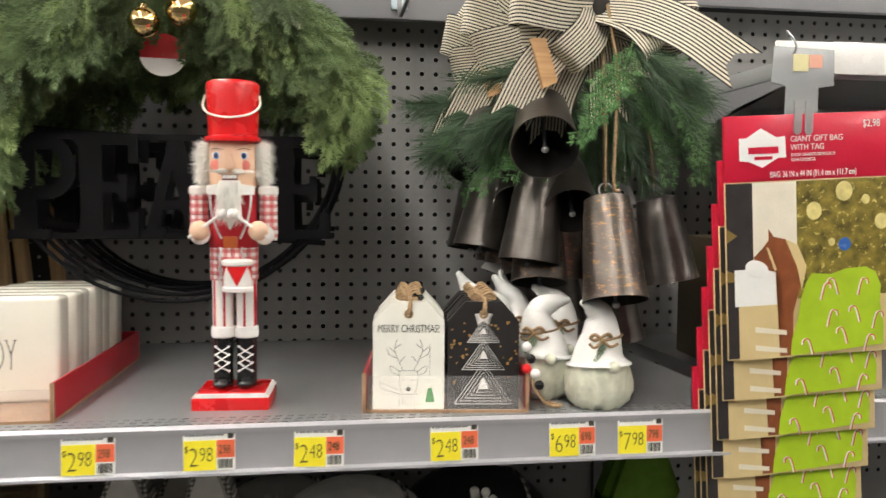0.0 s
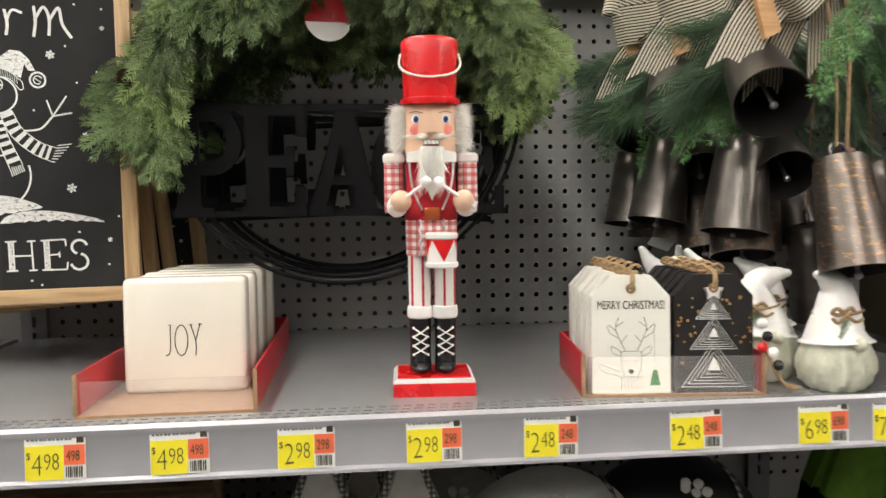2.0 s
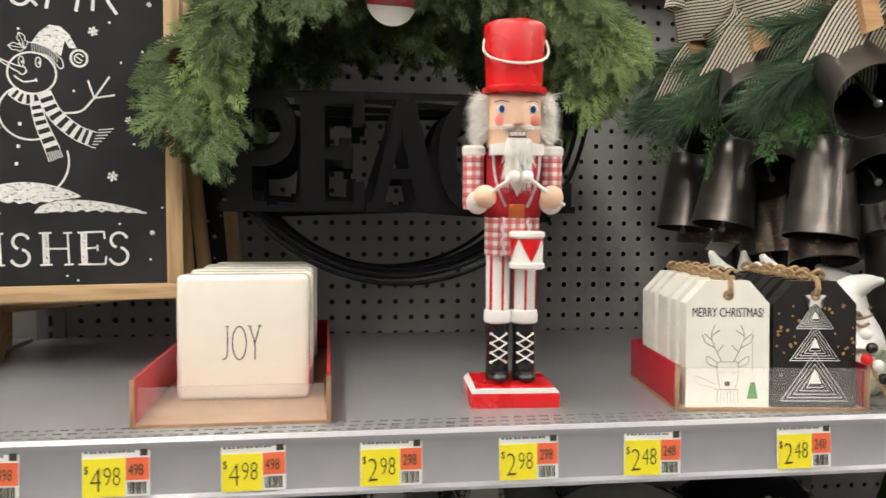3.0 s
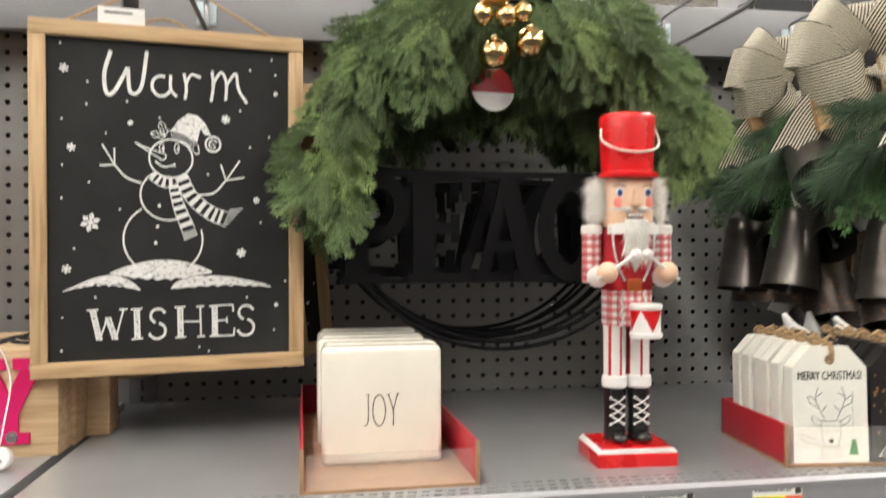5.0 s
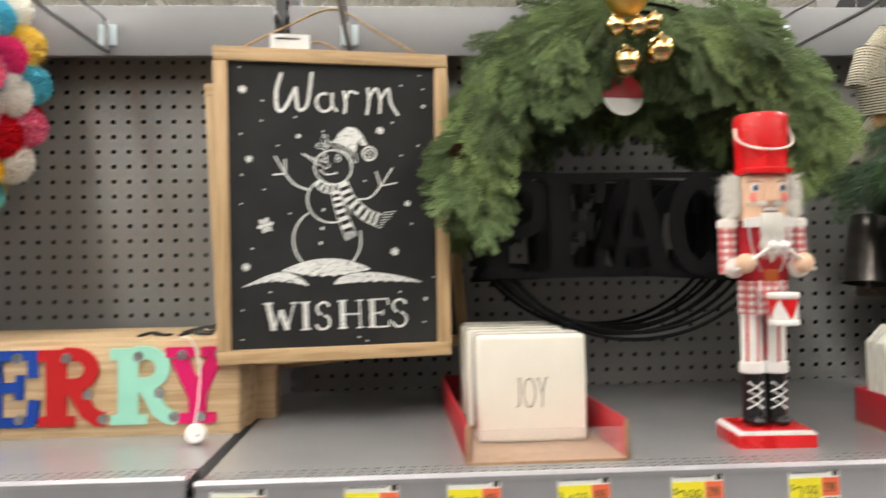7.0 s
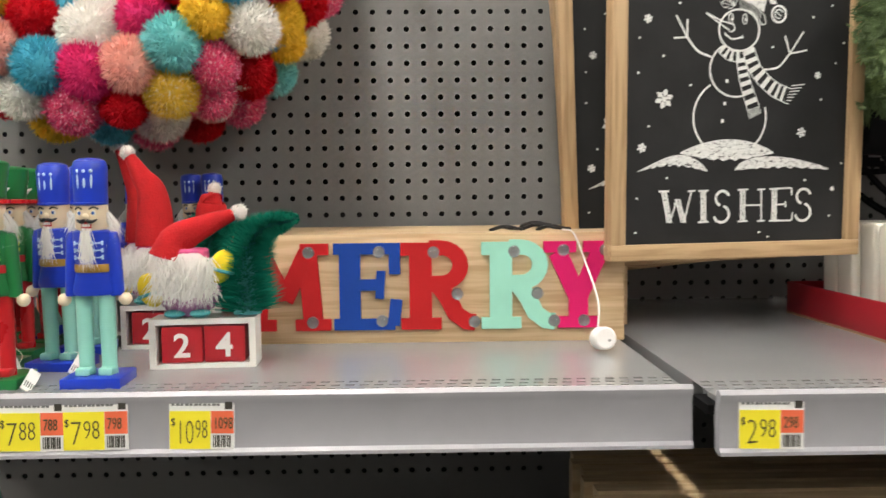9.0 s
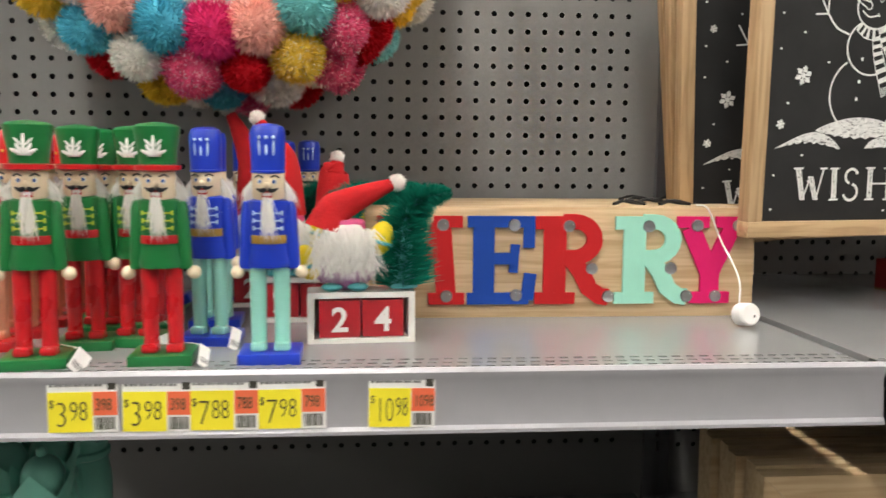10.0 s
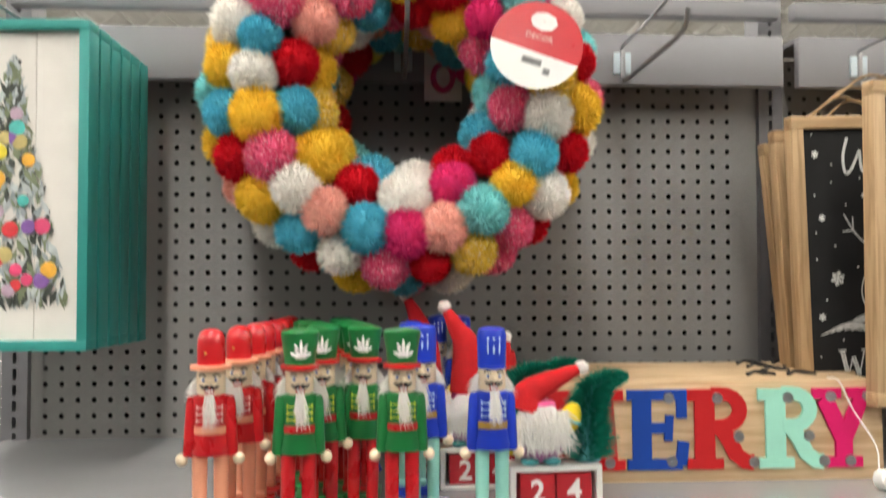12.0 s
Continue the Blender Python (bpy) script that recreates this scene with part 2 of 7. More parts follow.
def tube(bm, pts, r, seg=8, closed=False):
    pts = [Vector(p) for p in pts]
    rings, k = [], len(pts)
    ref = Vector((0.31, 0.23, 0.92))
    for i, p in enumerate(pts):
        a = pts[(i - 1) % k] if closed or i else p
        b = pts[(i + 1) % k] if closed or i < k - 1 else p
        d = (b - a).normalized()
        u = d.cross(ref).normalized()
        w = d.cross(u)
        rr = r[i] if isinstance(r, (list, tuple)) else r
        rings.append([bm.verts.new(p + rr * (math.cos(2 * math.pi * j / seg) * u + math.sin(2 * math.pi * j / seg) * w)) for j in range(seg)])
    pairs = list(zip(rings, rings[1:])) + ([(rings[-1], rings[0])] if closed else [])
    for a, b in pairs:
        for j in range(seg):
            bm.faces.new((a[j], a[(j + 1) % seg], b[(j + 1) % seg], b[j]))
    if not closed:
        bm.faces.new(rings[0][::-1])
        bm.faces.new(rings[-1])
    return bm


def prism(bm, outline, y0, y1):
    """An outline in x and z, solid from y0 to y1."""
    a = [bm.verts.new((x, y0, z)) for x, z in outline]
    b = [bm.verts.new((x, y1, z)) for x, z in outline]
    k = len(a)
    for i in range(k):
        bm.faces.new((a[i], a[(i + 1) % k], b[(i + 1) % k], b[i]))
    fa, fb = bm.faces.new(a), bm.faces.new(b)
    bmesh.ops.triangulate(bm, faces=[fa, fb])
    return bm


def bend(points, n=12):
    """A smooth line through a few points."""
    p = [Vector(q) for q in points]
    p = [2 * p[0] - p[1]] + p + [2 * p[-1] - p[-2]]
    out = []
    for i in range(1, len(p) - 2):
        for k in range(n):
            t = k / n
            a, b, c, d = p[i - 1], p[i], p[i + 1], p[i + 2]
            out.append(0.5 * (2 * b + (c - a) * t + (2 * a - 5 * b + 4 * c - d) * t * t + (3 * b - a - 3 * c + d) * t ** 3))
    return out + [p[-2]]


def stroke(bm, points, w, y=0.0, n=8, taper=0.0):
    """A flat brush stroke in the x z plane that stands 0.4 mm proud of y."""
    p = bend([(q[0], 0, q[1]) for q in points], n) if n > 1 else [Vector((q[0], 0, q[1])) for q in points]
    k = len(p)
    for yy in (y - 0.0004,):
        row = []
        for i in range(k):
            d = (p[min(i + 1, k - 1)] - p[max(i - 1, 0)]).normalized()
            s = Vector((-d.z, 0, d.x)) * (w / 2) * (1 - taper * abs(2 * i / (k - 1) - 1))
            row.append((bm.verts.new((p[i].x + s.x, yy, p[i].z + s.z)), bm.verts.new((p[i].x - s.x, yy, p[i].z - s.z))))
        for a, b in zip(row, row[1:]):
            bm.faces.new((a[0], a[1], b[1], b[0]))
    return bm


def letters(bm, body, height, at, y, align="CENTER", depth=0.0004, squeeze=1.0, space=1.0, lean=0.0, bold=0.0):
    """Words in the built-in font, standing in the x z plane and facing -y."""
    cu = bpy.data.curves.new("words", "FONT")
    cu.body, cu.size, cu.align_x, cu.extrude, cu.resolution_u = body, height / 0.69, align, depth / 2, 3
    cu.space_character, cu.shear, cu.offset = space, lean, bold
    ob = bpy.data.objects.new("words", cu)
    me = bpy.data.meshes.new_from_object(ob)
    bpy.data.objects.remove(ob)
    before = set(bm.verts)
    bm.from_mesh(me)
    m = pose(at[0], y - depth / 2, at[1], 90, 0, 0) @ Matrix.Diagonal((squeeze, 1, 1, 1))
    move([v for v in bm.verts if v not in before], m)
    bpy.data.meshes.remove(me)
    return bm


def holed(bm, o, u, v, nu, nv, pu, pv, hu, hv, depth, corners=8, shift=0.0):
    """A sheet of nu x nv cells with a hole in each, from corner o along u and v; the holes are depth deep."""
    o, u, v = Vector(o), Vector(u), Vector(v)
    w = u.cross(v).normalized() * depth
    edge = {}

    def at(i, j):
        key = (round(i * 2), round(j * 2))
        if key not in edge:
            edge[key] = bm.verts.new(o + u * (pu * i) + v * (pv * j))
        return edge[key]
    ring = [(1, 0.5), (1, 1), (0.5, 1), (0, 1), (0, 0.5), (0, 0), (0.5, 0), (1, 0)]
    for i in range(nu):
        for j in range(nv):
            c = o + u * (pu * (i + 0.5 + shift)) + v * (pv * (j + 0.5))
            f, g = [], []
            for k in range(8):
                a = k * math.pi / 4
                if corners == 8:
                    dx, dy = math.cos(a), math.sin(a)
                else:
                    dx, dy = max(-1, min(1, 1.5 * math.cos(a))), max(-1, min(1, 1.5 * math.sin(a)))
                q = c + u * (hu * dx) + v * (hv * dy)
                f.append(bm.verts.new(q))
                g.append(bm.verts.new(q - w))
            e = [at(i + x, j + y) for x, y in ring]
            for k in range(8):
                n = (k + 1) % 8
                bm.faces.new((e[k], e[n], f[n], f[k]))
                bm.faces.new((f[k], f[n], g[n], g[k]))
    return bm


SLOPE = 0.0295


def shelf_z(y):
    """The height of the shelf, which falls a little towards its back."""
    return 1.208 - (y - 0.824) * SLOPE


def slope(bm):
    """Lean a part made with z = 0 on the shelf's top at y = 0.824 along with the shelf."""
    for v in bm.verts:
        v.co.z += 1.208 - (v.co.y - 0.824) * SLOPE
    return bm


# ---- the store ----
setting("floor", box(B(), -26, 26, -40, 42, -0.1, 0), M_CONCRETE, "polished grey concrete store floor", "floor")
bm = B()
cols = [(-26 + 0.1 * k, (0.0, 0.0, 0.06, 0.06)[k % 4] + 6.2) for k in range(521)]
lo = [(bm.verts.new((x, -40, z)), bm.verts.new((x, 42, z))) for x, z in cols]
for a, b in zip(lo, lo[1:]):
    bm.faces.new((a[0], a[1], b[1], b[0]))
for y in [4.5 + 1.7 * k for k in range(22)] + [-38 + 4.2 * k for k in range(10)]:
    box(bm, -26, 26, y - 0.04, y + 0.04, 6.14, 6.2)
    box(bm, -26, 26, y - 0.04, y + 0.04, 5.76, 5.8)
    for k in range(66):
        x = -26 + 0.8 * k
        cyl(bm, (x, y, 5.78), (x + 0.4, y, 6.17), 0.016, seg=5)
        cyl(bm, (x + 0.4, y, 6.17), (x + 0.8, y, 5.78), 0.016, seg=5)
for x in (-10.4, -4.4, 1.8, 8.0):
    box(bm, x - 0.05, x + 0.05, -40, 42, 5.5, 5.62)
setting("ceiling", bm, M_DECK, "white corrugated metal ceiling deck with open joists", "ceiling", smooth=False)
for nm, a in (("wall_north", (-26, 26, 42, 42.2)), ("wall_south", (-26, 26, -40.2, -40)), ("wall_east", (26, 26.2, -40, 42)), ("wall_west", (-26.2, -26, -40, 42))):
    setting(nm, box(B(), *a, 0, 6.3), M_WALLWHITE, "plain off-white store wall", "wall")
for sx in STRIP_X:
    for k in range(28):
        if k % 5 == 4:
            continue
        y = -37 + 2.6 * k
        t = thing("strip_light", (sx, y, 5.8), "white linear ceiling light under the joists", "ceiling light", "ceiling strip lights")
        part("housing", box(B(), -0.09, 0.09, 0, 2.45, 0.03, 0.09), M_DECK, t)
        part("diffuser", box(B(), -0.06, 0.06, 0.03, 2.42, -0.03, 0.029), M_TUBE, t, "glowing white diffuser")
# Unseen wall, added tall and dark to keep low light off the lower shelves.
setting("light_block_wall", box(B(), -5, 5, -1.55, -1.45, 0, 2.4), M_BLOCKWALL, "unseen dark wall standing in for facing shelves, sized to block low light", "wall")

# ---- the shelving ----
PEG_Y = 1.4355
BAYS = ((-1.942, -0.712, -0.782, 1.352), (-0.712, 0.52, 0.1405, 1.4437), (0.52, 1.75, 0.6, 1.36))
for x0, x1, hx, hz in BAYS:
    P = 0.0254
    i0 = math.ceil((x0 + 0.02 - hx) / P - 0.5)
    nu = int((x1 - x0 - 0.04) / P)
    j0 = math.ceil((0.9 - hz) / P)
    bm = holed(B(), (hx + (i0 - 0.5) * P, PEG_Y, hz + (j0 - 0.5) * P), (1, 0, 0), (0, 0, 1), nu, 36, P, P, 0.0043, 0.0043, 0.0015)
    xa, xb, za, zb = hx + (i0 - 0.5) * P, hx + (i0 - 0.5 + nu) * P, hz + (j0 - 0.5) * P, hz + (j0 + 35.5) * P
    for q in ((x0 + 0.005, xa, 0.3, zb), (xb, x1 - 0.005, 0.3, zb), (xa, xb, 0.3, za)):
        bm.faces.new([bm.verts.new((x, PEG_Y, z)) for x, z in ((q[0], q[2]), (q[1], q[2]), (q[1], q[3]), (q[0], q[3]))])
    setting("pegboard", bm, M_PEG, "grey perforated pegboard back panel of the store shelving", "pegboard", smooth=False)
    # Black sheet whose colour stands in for the unlit cavity behind the holes.
    setting("cavity_shade", box(B(), x0 + 0.02, x1 - 0.02, PEG_Y + 0.03, PEG_Y + 0.036, 0.3, 1.822), M_BLACK, "black sheet painted for the shade in the cavity behind the pegboard", "panel")
    bm = B()
    box(bm, x0 + 0.012, x1 - 0.012, 1.352, 1.368, 1.795 if x0 > 0 else 1.749, 1.831, 0.003)
    box(bm, x0 + 0.012, x1 - 0.012, 1.368, PEG_Y + 0.02, 1.823, 1.831)
    setting("rail", bm, M_RAIL, "grey steel cross rail above the pegboard", "rail")
    bm = box(B(), x0 + 0.012, x1 - 0.012, 1.36, 1.385, 1.862, 1.89, 0.002)
    setting("rail", bm, M_RAIL, "slim grey steel top rail of the shelving", "rail")
for px in (-1.942, -0.712, 0.52, 1.75):
    bm = holed(B(), (px - 0.006, PEG_Y - 0.012, 0.9), (1, 0, 0), (0, 0, 1), 1, 46, 0.012, 0.0254, 0.003, 0.0085, 0.02, corners=4)
    box(bm, px - 0.02, px - 0.0061, PEG_Y - 0.012, PEG_Y + 0.04, 0, 2.07)
    box(bm, px + 0.0061, px + 0.02, PEG_Y - 0.012, PEG_Y + 0.04, 0, 2.07)
    box(bm, px - 0.006, px + 0.006, PEG_Y + 0.02, PEG_Y + 0.04, 0, 2.07)
    box(bm, px - 0.006, px + 0.006, PEG_Y - 0.012, PEG_Y + 0.02, 0, 0.8999)
    setting("upright", bm, M_POST, "dark grey slotted steel shelving upright", "upright", smooth=False)


def shelf(x0, x1, yf, lo=0.0, label="grey enamelled steel shelf with a silver price channel"):
    """One metal shelf; its front edge stands at yf."""
    t = thing("shelf", (0, 0, lo), label, "shelf", "store shelves")
    bm = B()
    box(bm, x0, x1, yf + 0.062, PEG_Y - 0.001, -0.02, 0)
    part("board", slope(bm), M_SHELF, t, smooth=False)
    part("front_edge", slope(box(B(), x0, x1, yf + 0.004, yf + 0.0245, -0.004, 0)), M_SHELF, t, smooth=False)
    bm = B()
    for r in range(3):
        holed(bm, (x0, yf + 0.0245 + 0.0125 * r, 0), (1, 0, 0), (0, 1, 0), int((x1 - x0) / 0.0125), 1, 0.0125, 0.0125, 0.0040, 0.0023, 0.003, corners=4, shift=0.2 * r - 0.2)
    part("slotted_strip", slope(bm), M_SHELF, t, "strip with three rows of small slots", smooth=False, kind="stuff")
    # Black strip below the slots: the shade inside them is put in its colour.
    part("slot_shade", slope(box(B(), x0, x1, yf + 0.024, yf + 0.0615, -0.02, -0.012)), M_BLACK, t, smooth=False)
    bm = B()
    prof = [(yf + 0.006, -0.006), (yf + 0.004, 0.0), (yf - 0.001, 0.001), (yf - 0.004, -0.002), (yf - 0.003, -0.008), (yf - 0.001, -0.011), (yf - 0.0035, -0.045), (yf - 0.007, -0.0475),
            (yf - 0.007, -0.0505), (yf - 0.001, -0.051), (yf + 0.006, -0.049), (yf + 0.008, -0.02)]
    rows = [[bm.verts.new((x, y, 1.2135 + z)) for y, z in prof] for x in (x0, x1)]
    k = len(prof)
    for i in range(k):
        bm.faces.new((rows[0][i], rows[0][(i + 1) % k], rows[1][(i + 1) % k], rows[1][i]))
    bm.faces.new(rows[0]), bm.faces.new(rows[1])
    part("price_channel", bm, M_LIP, t, "silver price channel along the front edge")
    return t


shelf(-1.955, -0.742, 0.843)
shelf(-0.727, 0.495, 0.824)
for x0, x1, yf in ((-1.955, -0.742, 0.843), (-0.727, 0.495, 0.824)):
    shelf(x0, x1, yf + 0.06, -0.36, "lower grey steel shelf in the shade")

# ---- the chalkboard signs ----
FLAKES = ((-115.4, 348.1, 5.46), (118.4, 332.2, 2.94), (59.7, 298.6, 5.46), (-46.3, 289.7, 3.36), (-108.7, 259.6, 5.04), (95.1, 202.7, 4.2), (-89.3, 175.1, 10.5), (77, 139.3, 5.88), (-114.2, 122.4, 5.46), (117.9, 75.7, 2.94))
DOTS = ((-91.3, 334.2), (-118.1, 291.4), (-72.4, 277), (-118.1, 239.5), (-118.9, 202.5), (-90.5, 220.7), (-58.2, 190.2), (-106.3, 145.6), (-118.9, 67.7), (-120.1, 30.4), (-84.5, 89.7), (113.8, 373.3), (88.3, 359.1), (118.4, 355), (76.6, 309.6), (110.6, 279.5), (87.8, 266.2), (117.5, 216.5), (126.7, 238.8), (100.1, 175.9), (129, 104.4), (115.6, 45.1), (-74.4, 61.5), (39, 22.6), (-118.9, 376), (-92.5, 308.8), (-50, 314.1), (28.1, 28), (83.3, 85.8), (-14.6, 296.7), (39, 232.6))


CHALK_Y = 0.0066


def in_mm(pts):
    return [(x / 1000, z / 1000) for x, z in pts]


def chalk(parent, name, strokes, label="", mat=None):
    """One drawn piece: (width, point, point, ...) strokes in millimetres."""
    bm = B()
    for k, (w, *pts) in enumerate(strokes):
        stroke(bm, in_mm(pts), w / 1000, CHALK_Y - 0.00003 * k, 6 if len(pts) > 2 else 2)
    return part(name, bm, mat or M_CHALK, parent, label, smooth=False)


def oval(cx, cz, rx, rz, a0, a1, n=14):
    return [(cx + rx * math.cos(radians(a0 + (a1 - a0) * k / n)), cz + rz * math.sin(radians(a0 + (a1 - a0) * k / n))) for k in range(n + 1)]


def band(parent, name, pts, w0, w1, n, on=0.5, label=""):
    """A striped scarf end: n white blocks across a bent strip, with a thin edge on both sides."""
    p = bend([(x / 1000, 0, z / 1000) for x, z in pts], 4 * n)
    k = len(p)
    edges = []
    for q in range(k):
        d = (p[min(q + 1, k - 1)] - p[max(q - 1, 0)]).normalized()
        side = Vector((-d.z, 0, d.x)) * (w0 + (w1 - w0) * q / (k - 1)) / 2000
        edges.append((p[q] + side, p[q] - side))
    bm = B()
    for e in (0, 1):
        stroke(bm, [(v[e].x, v[e].z) for v in edges], 0.0011, CHALK_Y - 0.0001, 1)
    stroke(bm, [(v.x, v.z) for v in edges[0]], 0.0011, CHALK_Y - 0.0001, 1)
    scarf = part(name, bm, M_CHALK, parent, label, smooth=False)
    step = k // n
    for b in range(n):
        bm = B()
        lo, hi = b * step, min(k - 1, b * step + max(1, int(step * on)))
        for q in range(lo, hi):
            bm.faces.new([bm.verts.new((v.x, CHALK_Y, v.z)) for v in (edges[q][0], edges[q][1], edges[q + 1][1], edges[q + 1][0])])
        part("stripe", bm, M_CHALK, scarf, smooth=False)
    return scarf


def serif_stem(x0, z0, x1, z1, w, feet=(1, 1)):
    """A stem with flat serifs; a broad stem is drawn as two lines with rubbed chalk between."""
    out = [(w, (x0, z0), (x1, z1))] if w < 3 else [(1.5, (x0 - w / 2, z0), (x1 - w / 2, z1)), (1.5, (x0 + w / 2, z0), (x1 + w / 2, z1))]
    for on, x, z in ((feet[0], x0, z0), (feet[1], x1, z1)):
        if on:
            out.append((2.0, (x - w / 2 - 3.6, z), (x + w / 2 + 3.6, z + 0.4)))
    return out


def chalk_words(t):
    chalk(t, "chalk_letter", [(4.4, (-66.7, 371), (-73.6, 345), (-71.4, 323), (-62.5, 326), (-48.7, 353)), (4.2, (-48.7, 353), (-46.1, 325), (-34.5, 331), (-28, 373))], "chalk letter W")
    chalk(t, "chalk_letter", [(3.4, *oval(-12.5, 334, 10.2, 11.6, 65, 335)), (3.4, (-2.2, 347), (-2.2, 331), (4.4, 322.5))], "chalk letter a")
    chalk(t, "chalk_letter", [(3.4, (12.6, 350), (15.2, 333), (13.4, 320)), (3.0, (14.3, 336), (20.6, 349), (31.6, 346.5))], "chalk letter r")
    chalk(t, "chalk_letter", [(3.4, (44.2, 355), (45.6, 337), (42.9, 319)), (3.4, (44.2, 338), (54.4, 354), (60.5, 342), (59.7, 321)), (3.4, (60.1, 338), (71.2, 354), (74.8, 335), (84.5, 319))], "chalk letter m")
    lo, hi = 40.5, 75.0
    glyphs = (("W", serif_stem(-80.5, lo, -87.5, hi, 5.2, (0, 1)) + [(2.0, (-80.5, lo), (-71.6, 66.5))] + serif_stem(-63.5, lo, -71.6, 66.5, 5.2, (0, 0)) + serif_stem(-63.5, lo, -55, hi, 2.0, (0, 1))),
              ("I", serif_stem(-40, lo, -40.8, hi, 5.2)),
              ("S", [(3.0, *oval(-17.5, 66.5, 8, 8.2, 20, 250)), (3.0, *oval(-18.5, 49, 9, 9, 78, -165))]),
              ("H", serif_stem(7.4, lo, 6.8, hi + 0.8, 5.2) + serif_stem(30.3, lo, 29.4, hi + 0.8, 2.0) + [(2.0, (7.4, 58.5), (29.8, 58.5))]),
              ("E", serif_stem(46.2, lo, 45.8, hi + 1.2, 5.2) + [(2.0, (46, hi + 1.6), (66.8, hi + 2.2)), (2.0, (66.8, hi + 2.4), (67.4, 69)), (2.0, (46.4, 58.5), (59.7, 59.2)), (2.0, (59.7, 62.5), (59.9, 55.5)), (2.0, (46, lo), (67.7, lo)), (2.0, (67.7, lo), (68.8, 49.5))]),
              ("S", [(3.0, *oval(82.5, 67.5, 8.6, 8.4, 15, 250)), (3.0, *oval(81.8, 49.5, 9.6, 9.6, 78, -165))]))
    for ch, strokes in glyphs:
        g = chalk(t, "chalk_letter", strokes, "chalk serif letter " + ch)
        broad = [(a[1][0], a[1][1], b[1][0], a[2][0], a[2][1], b[2][0]) for a, b in zip(strokes, strokes[1:]) if a[0] == 1.5 and b[0] == 1.5]
        for x0, z0, x1, u0, z1, u1 in broad:
            bm = B()
            bm.faces.new([bm.verts.new((x / 1000, CHALK_Y + 0.0001, z / 1000)) for x, z in ((x0, z0), (x1, z0), (u1, z1), (u0, z1))])
            part("letter_fill", bm, M_CHALKDOT, g, "speckled chalk fill", smooth=False)


def chalk_snowman(t):
    chalk(t, "chalk_body", [(2.1, *oval(-2.2, 250, 24, 22.2, 0, 360, 22)), (2.1, *oval(-5, 207.5, 31, 29.5, 122, 302)), (2.1, *oval(-11, 155.5, 43.5, 42, 123, 226)), (2.1, *oval(-11, 155.5, 43.5, 42, 16, -43))], "chalk snowman outline")
    chalk(t, "chalk_nose", [(1.4, (-41.7, 267.5), (-23, 259.5), (-10.4, 256)), (1.4, (-41.7, 267.5), (-25, 256), (-13.6, 249.5)), (1.4, *oval(-12, 252.4, 4.2, 4.2, 80, -130)), (0.8, (-33, 263.5), (-31, 260)), (0.8, (-26, 260.5), (-24, 256))], "chalk carrot nose")
    chalk(t, "chalk_smile", [(1.8, (-18.8, 245.5), (-10.4, 240.4), (1.5, 242.4)), (1.6, (-19.6, 247), (-17.8, 244)), (1.6, (1, 244.6), (2.4, 241))])
    for x in (-12.5, 4.2):
        chalk(t, "chalk_eye", [(1.1, *oval(x, 262, 2.6, 5.4, 0, 360)), (2.0, (x + 0.8, 260), (x + 0.8, 263))])
    for s, (ex, ez), tips in ((-1, (-63.5, 241.1), ((-79, 240), (-76.4, 264), (-63.5, 260))), (1, (59.7, 225.8), ((81, 230), (75.7, 250), (53.5, 245)))):
        root = (-34.7, 220.6) if s < 0 else (28.1, 207.8)
        mid = (-51, 227) if s < 0 else (46, 211)
        chalk(t, "chalk_arm", [(2.3, root, mid, (ex, ez))] + [(2.0, (ex, ez), q) for q in tips], "chalk twig arm")
    chalk(t, "chalk_button", [(3.6, (x - 1.6, z), (x + 1.6, z)) for x, z in ((-15.5, 194.9), (-17.6, 170.6), (-19.7, 151.6))])
    # hat: rubbed crown, dark hatched brim, curled bobble
    bm = B()
    f = bm.faces.new([bm.verts.new((x, CHALK_Y, z)) for x, z in in_mm(((-2, 283), (6, 295), (16, 303), (27, 302), (36, 293), (43, 279), (35, 279), (31, 287), (27, 270), (13, 278)))])
    bmesh.ops.triangulate(bm, faces=[f])
    part("chalk_hat", bm, M_CHALKFILL, t, "rubbed white chalk hat", smooth=False)
    chalk(t, "chalk_brim", [(1.0, (-6, 283), (12, 279.5), (28, 266)), (1.0, (-2, 272.5), (14, 269), (25.5, 256)), (1.2, (28, 266), (29, 258), (25.5, 256))] + [(0.6, (-2 + 2.4 * k, 281 - 0.08 * k * k), (-1 + 2.4 * k, 273 - 0.1 * k * k)) for k in range(11)], "hatched chalk hat brim")
    chalk(t, "chalk_bobble", [(2.4, *oval(45, 268.4, 8.4, 8.8, 0, 360)), (1.4, *oval(45, 268.4, 4.6, 4.8, 20, 300)), (1.2, (41, 271), (48.5, 265.5))], "curled chalk bobble")
    for a, ln in ((110, 18), (172, 17)):
        c, q = math.cos(radians(a)), math.sin(radians(a))
        side = [(-8 + c * ln * f - q * h, 276 + q * ln * f + c * h) for f, h in ((0, 0), (0.3, 4.2), (0.5, 2.8), (0.7, 4.0), (1, 0))]
        other = [(-8 + c * ln * f + q * h, 276 + q * ln * f - c * h) for f, h in ((0, 0), (0.3, 4.2), (0.5, 2.8), (0.7, 4.0), (1, 0))]
        chalk(t, "chalk_holly", [(0.9, *side), (0.9, *other), (0.7, side[0], side[-1])], "chalk holly leaf")
    band(t, "chalk_scarf", [(-23, 230), (-12, 222.5), (3, 221.5)], 10, 11.5, 4, 0.55, "striped chalk scarf round the neck")
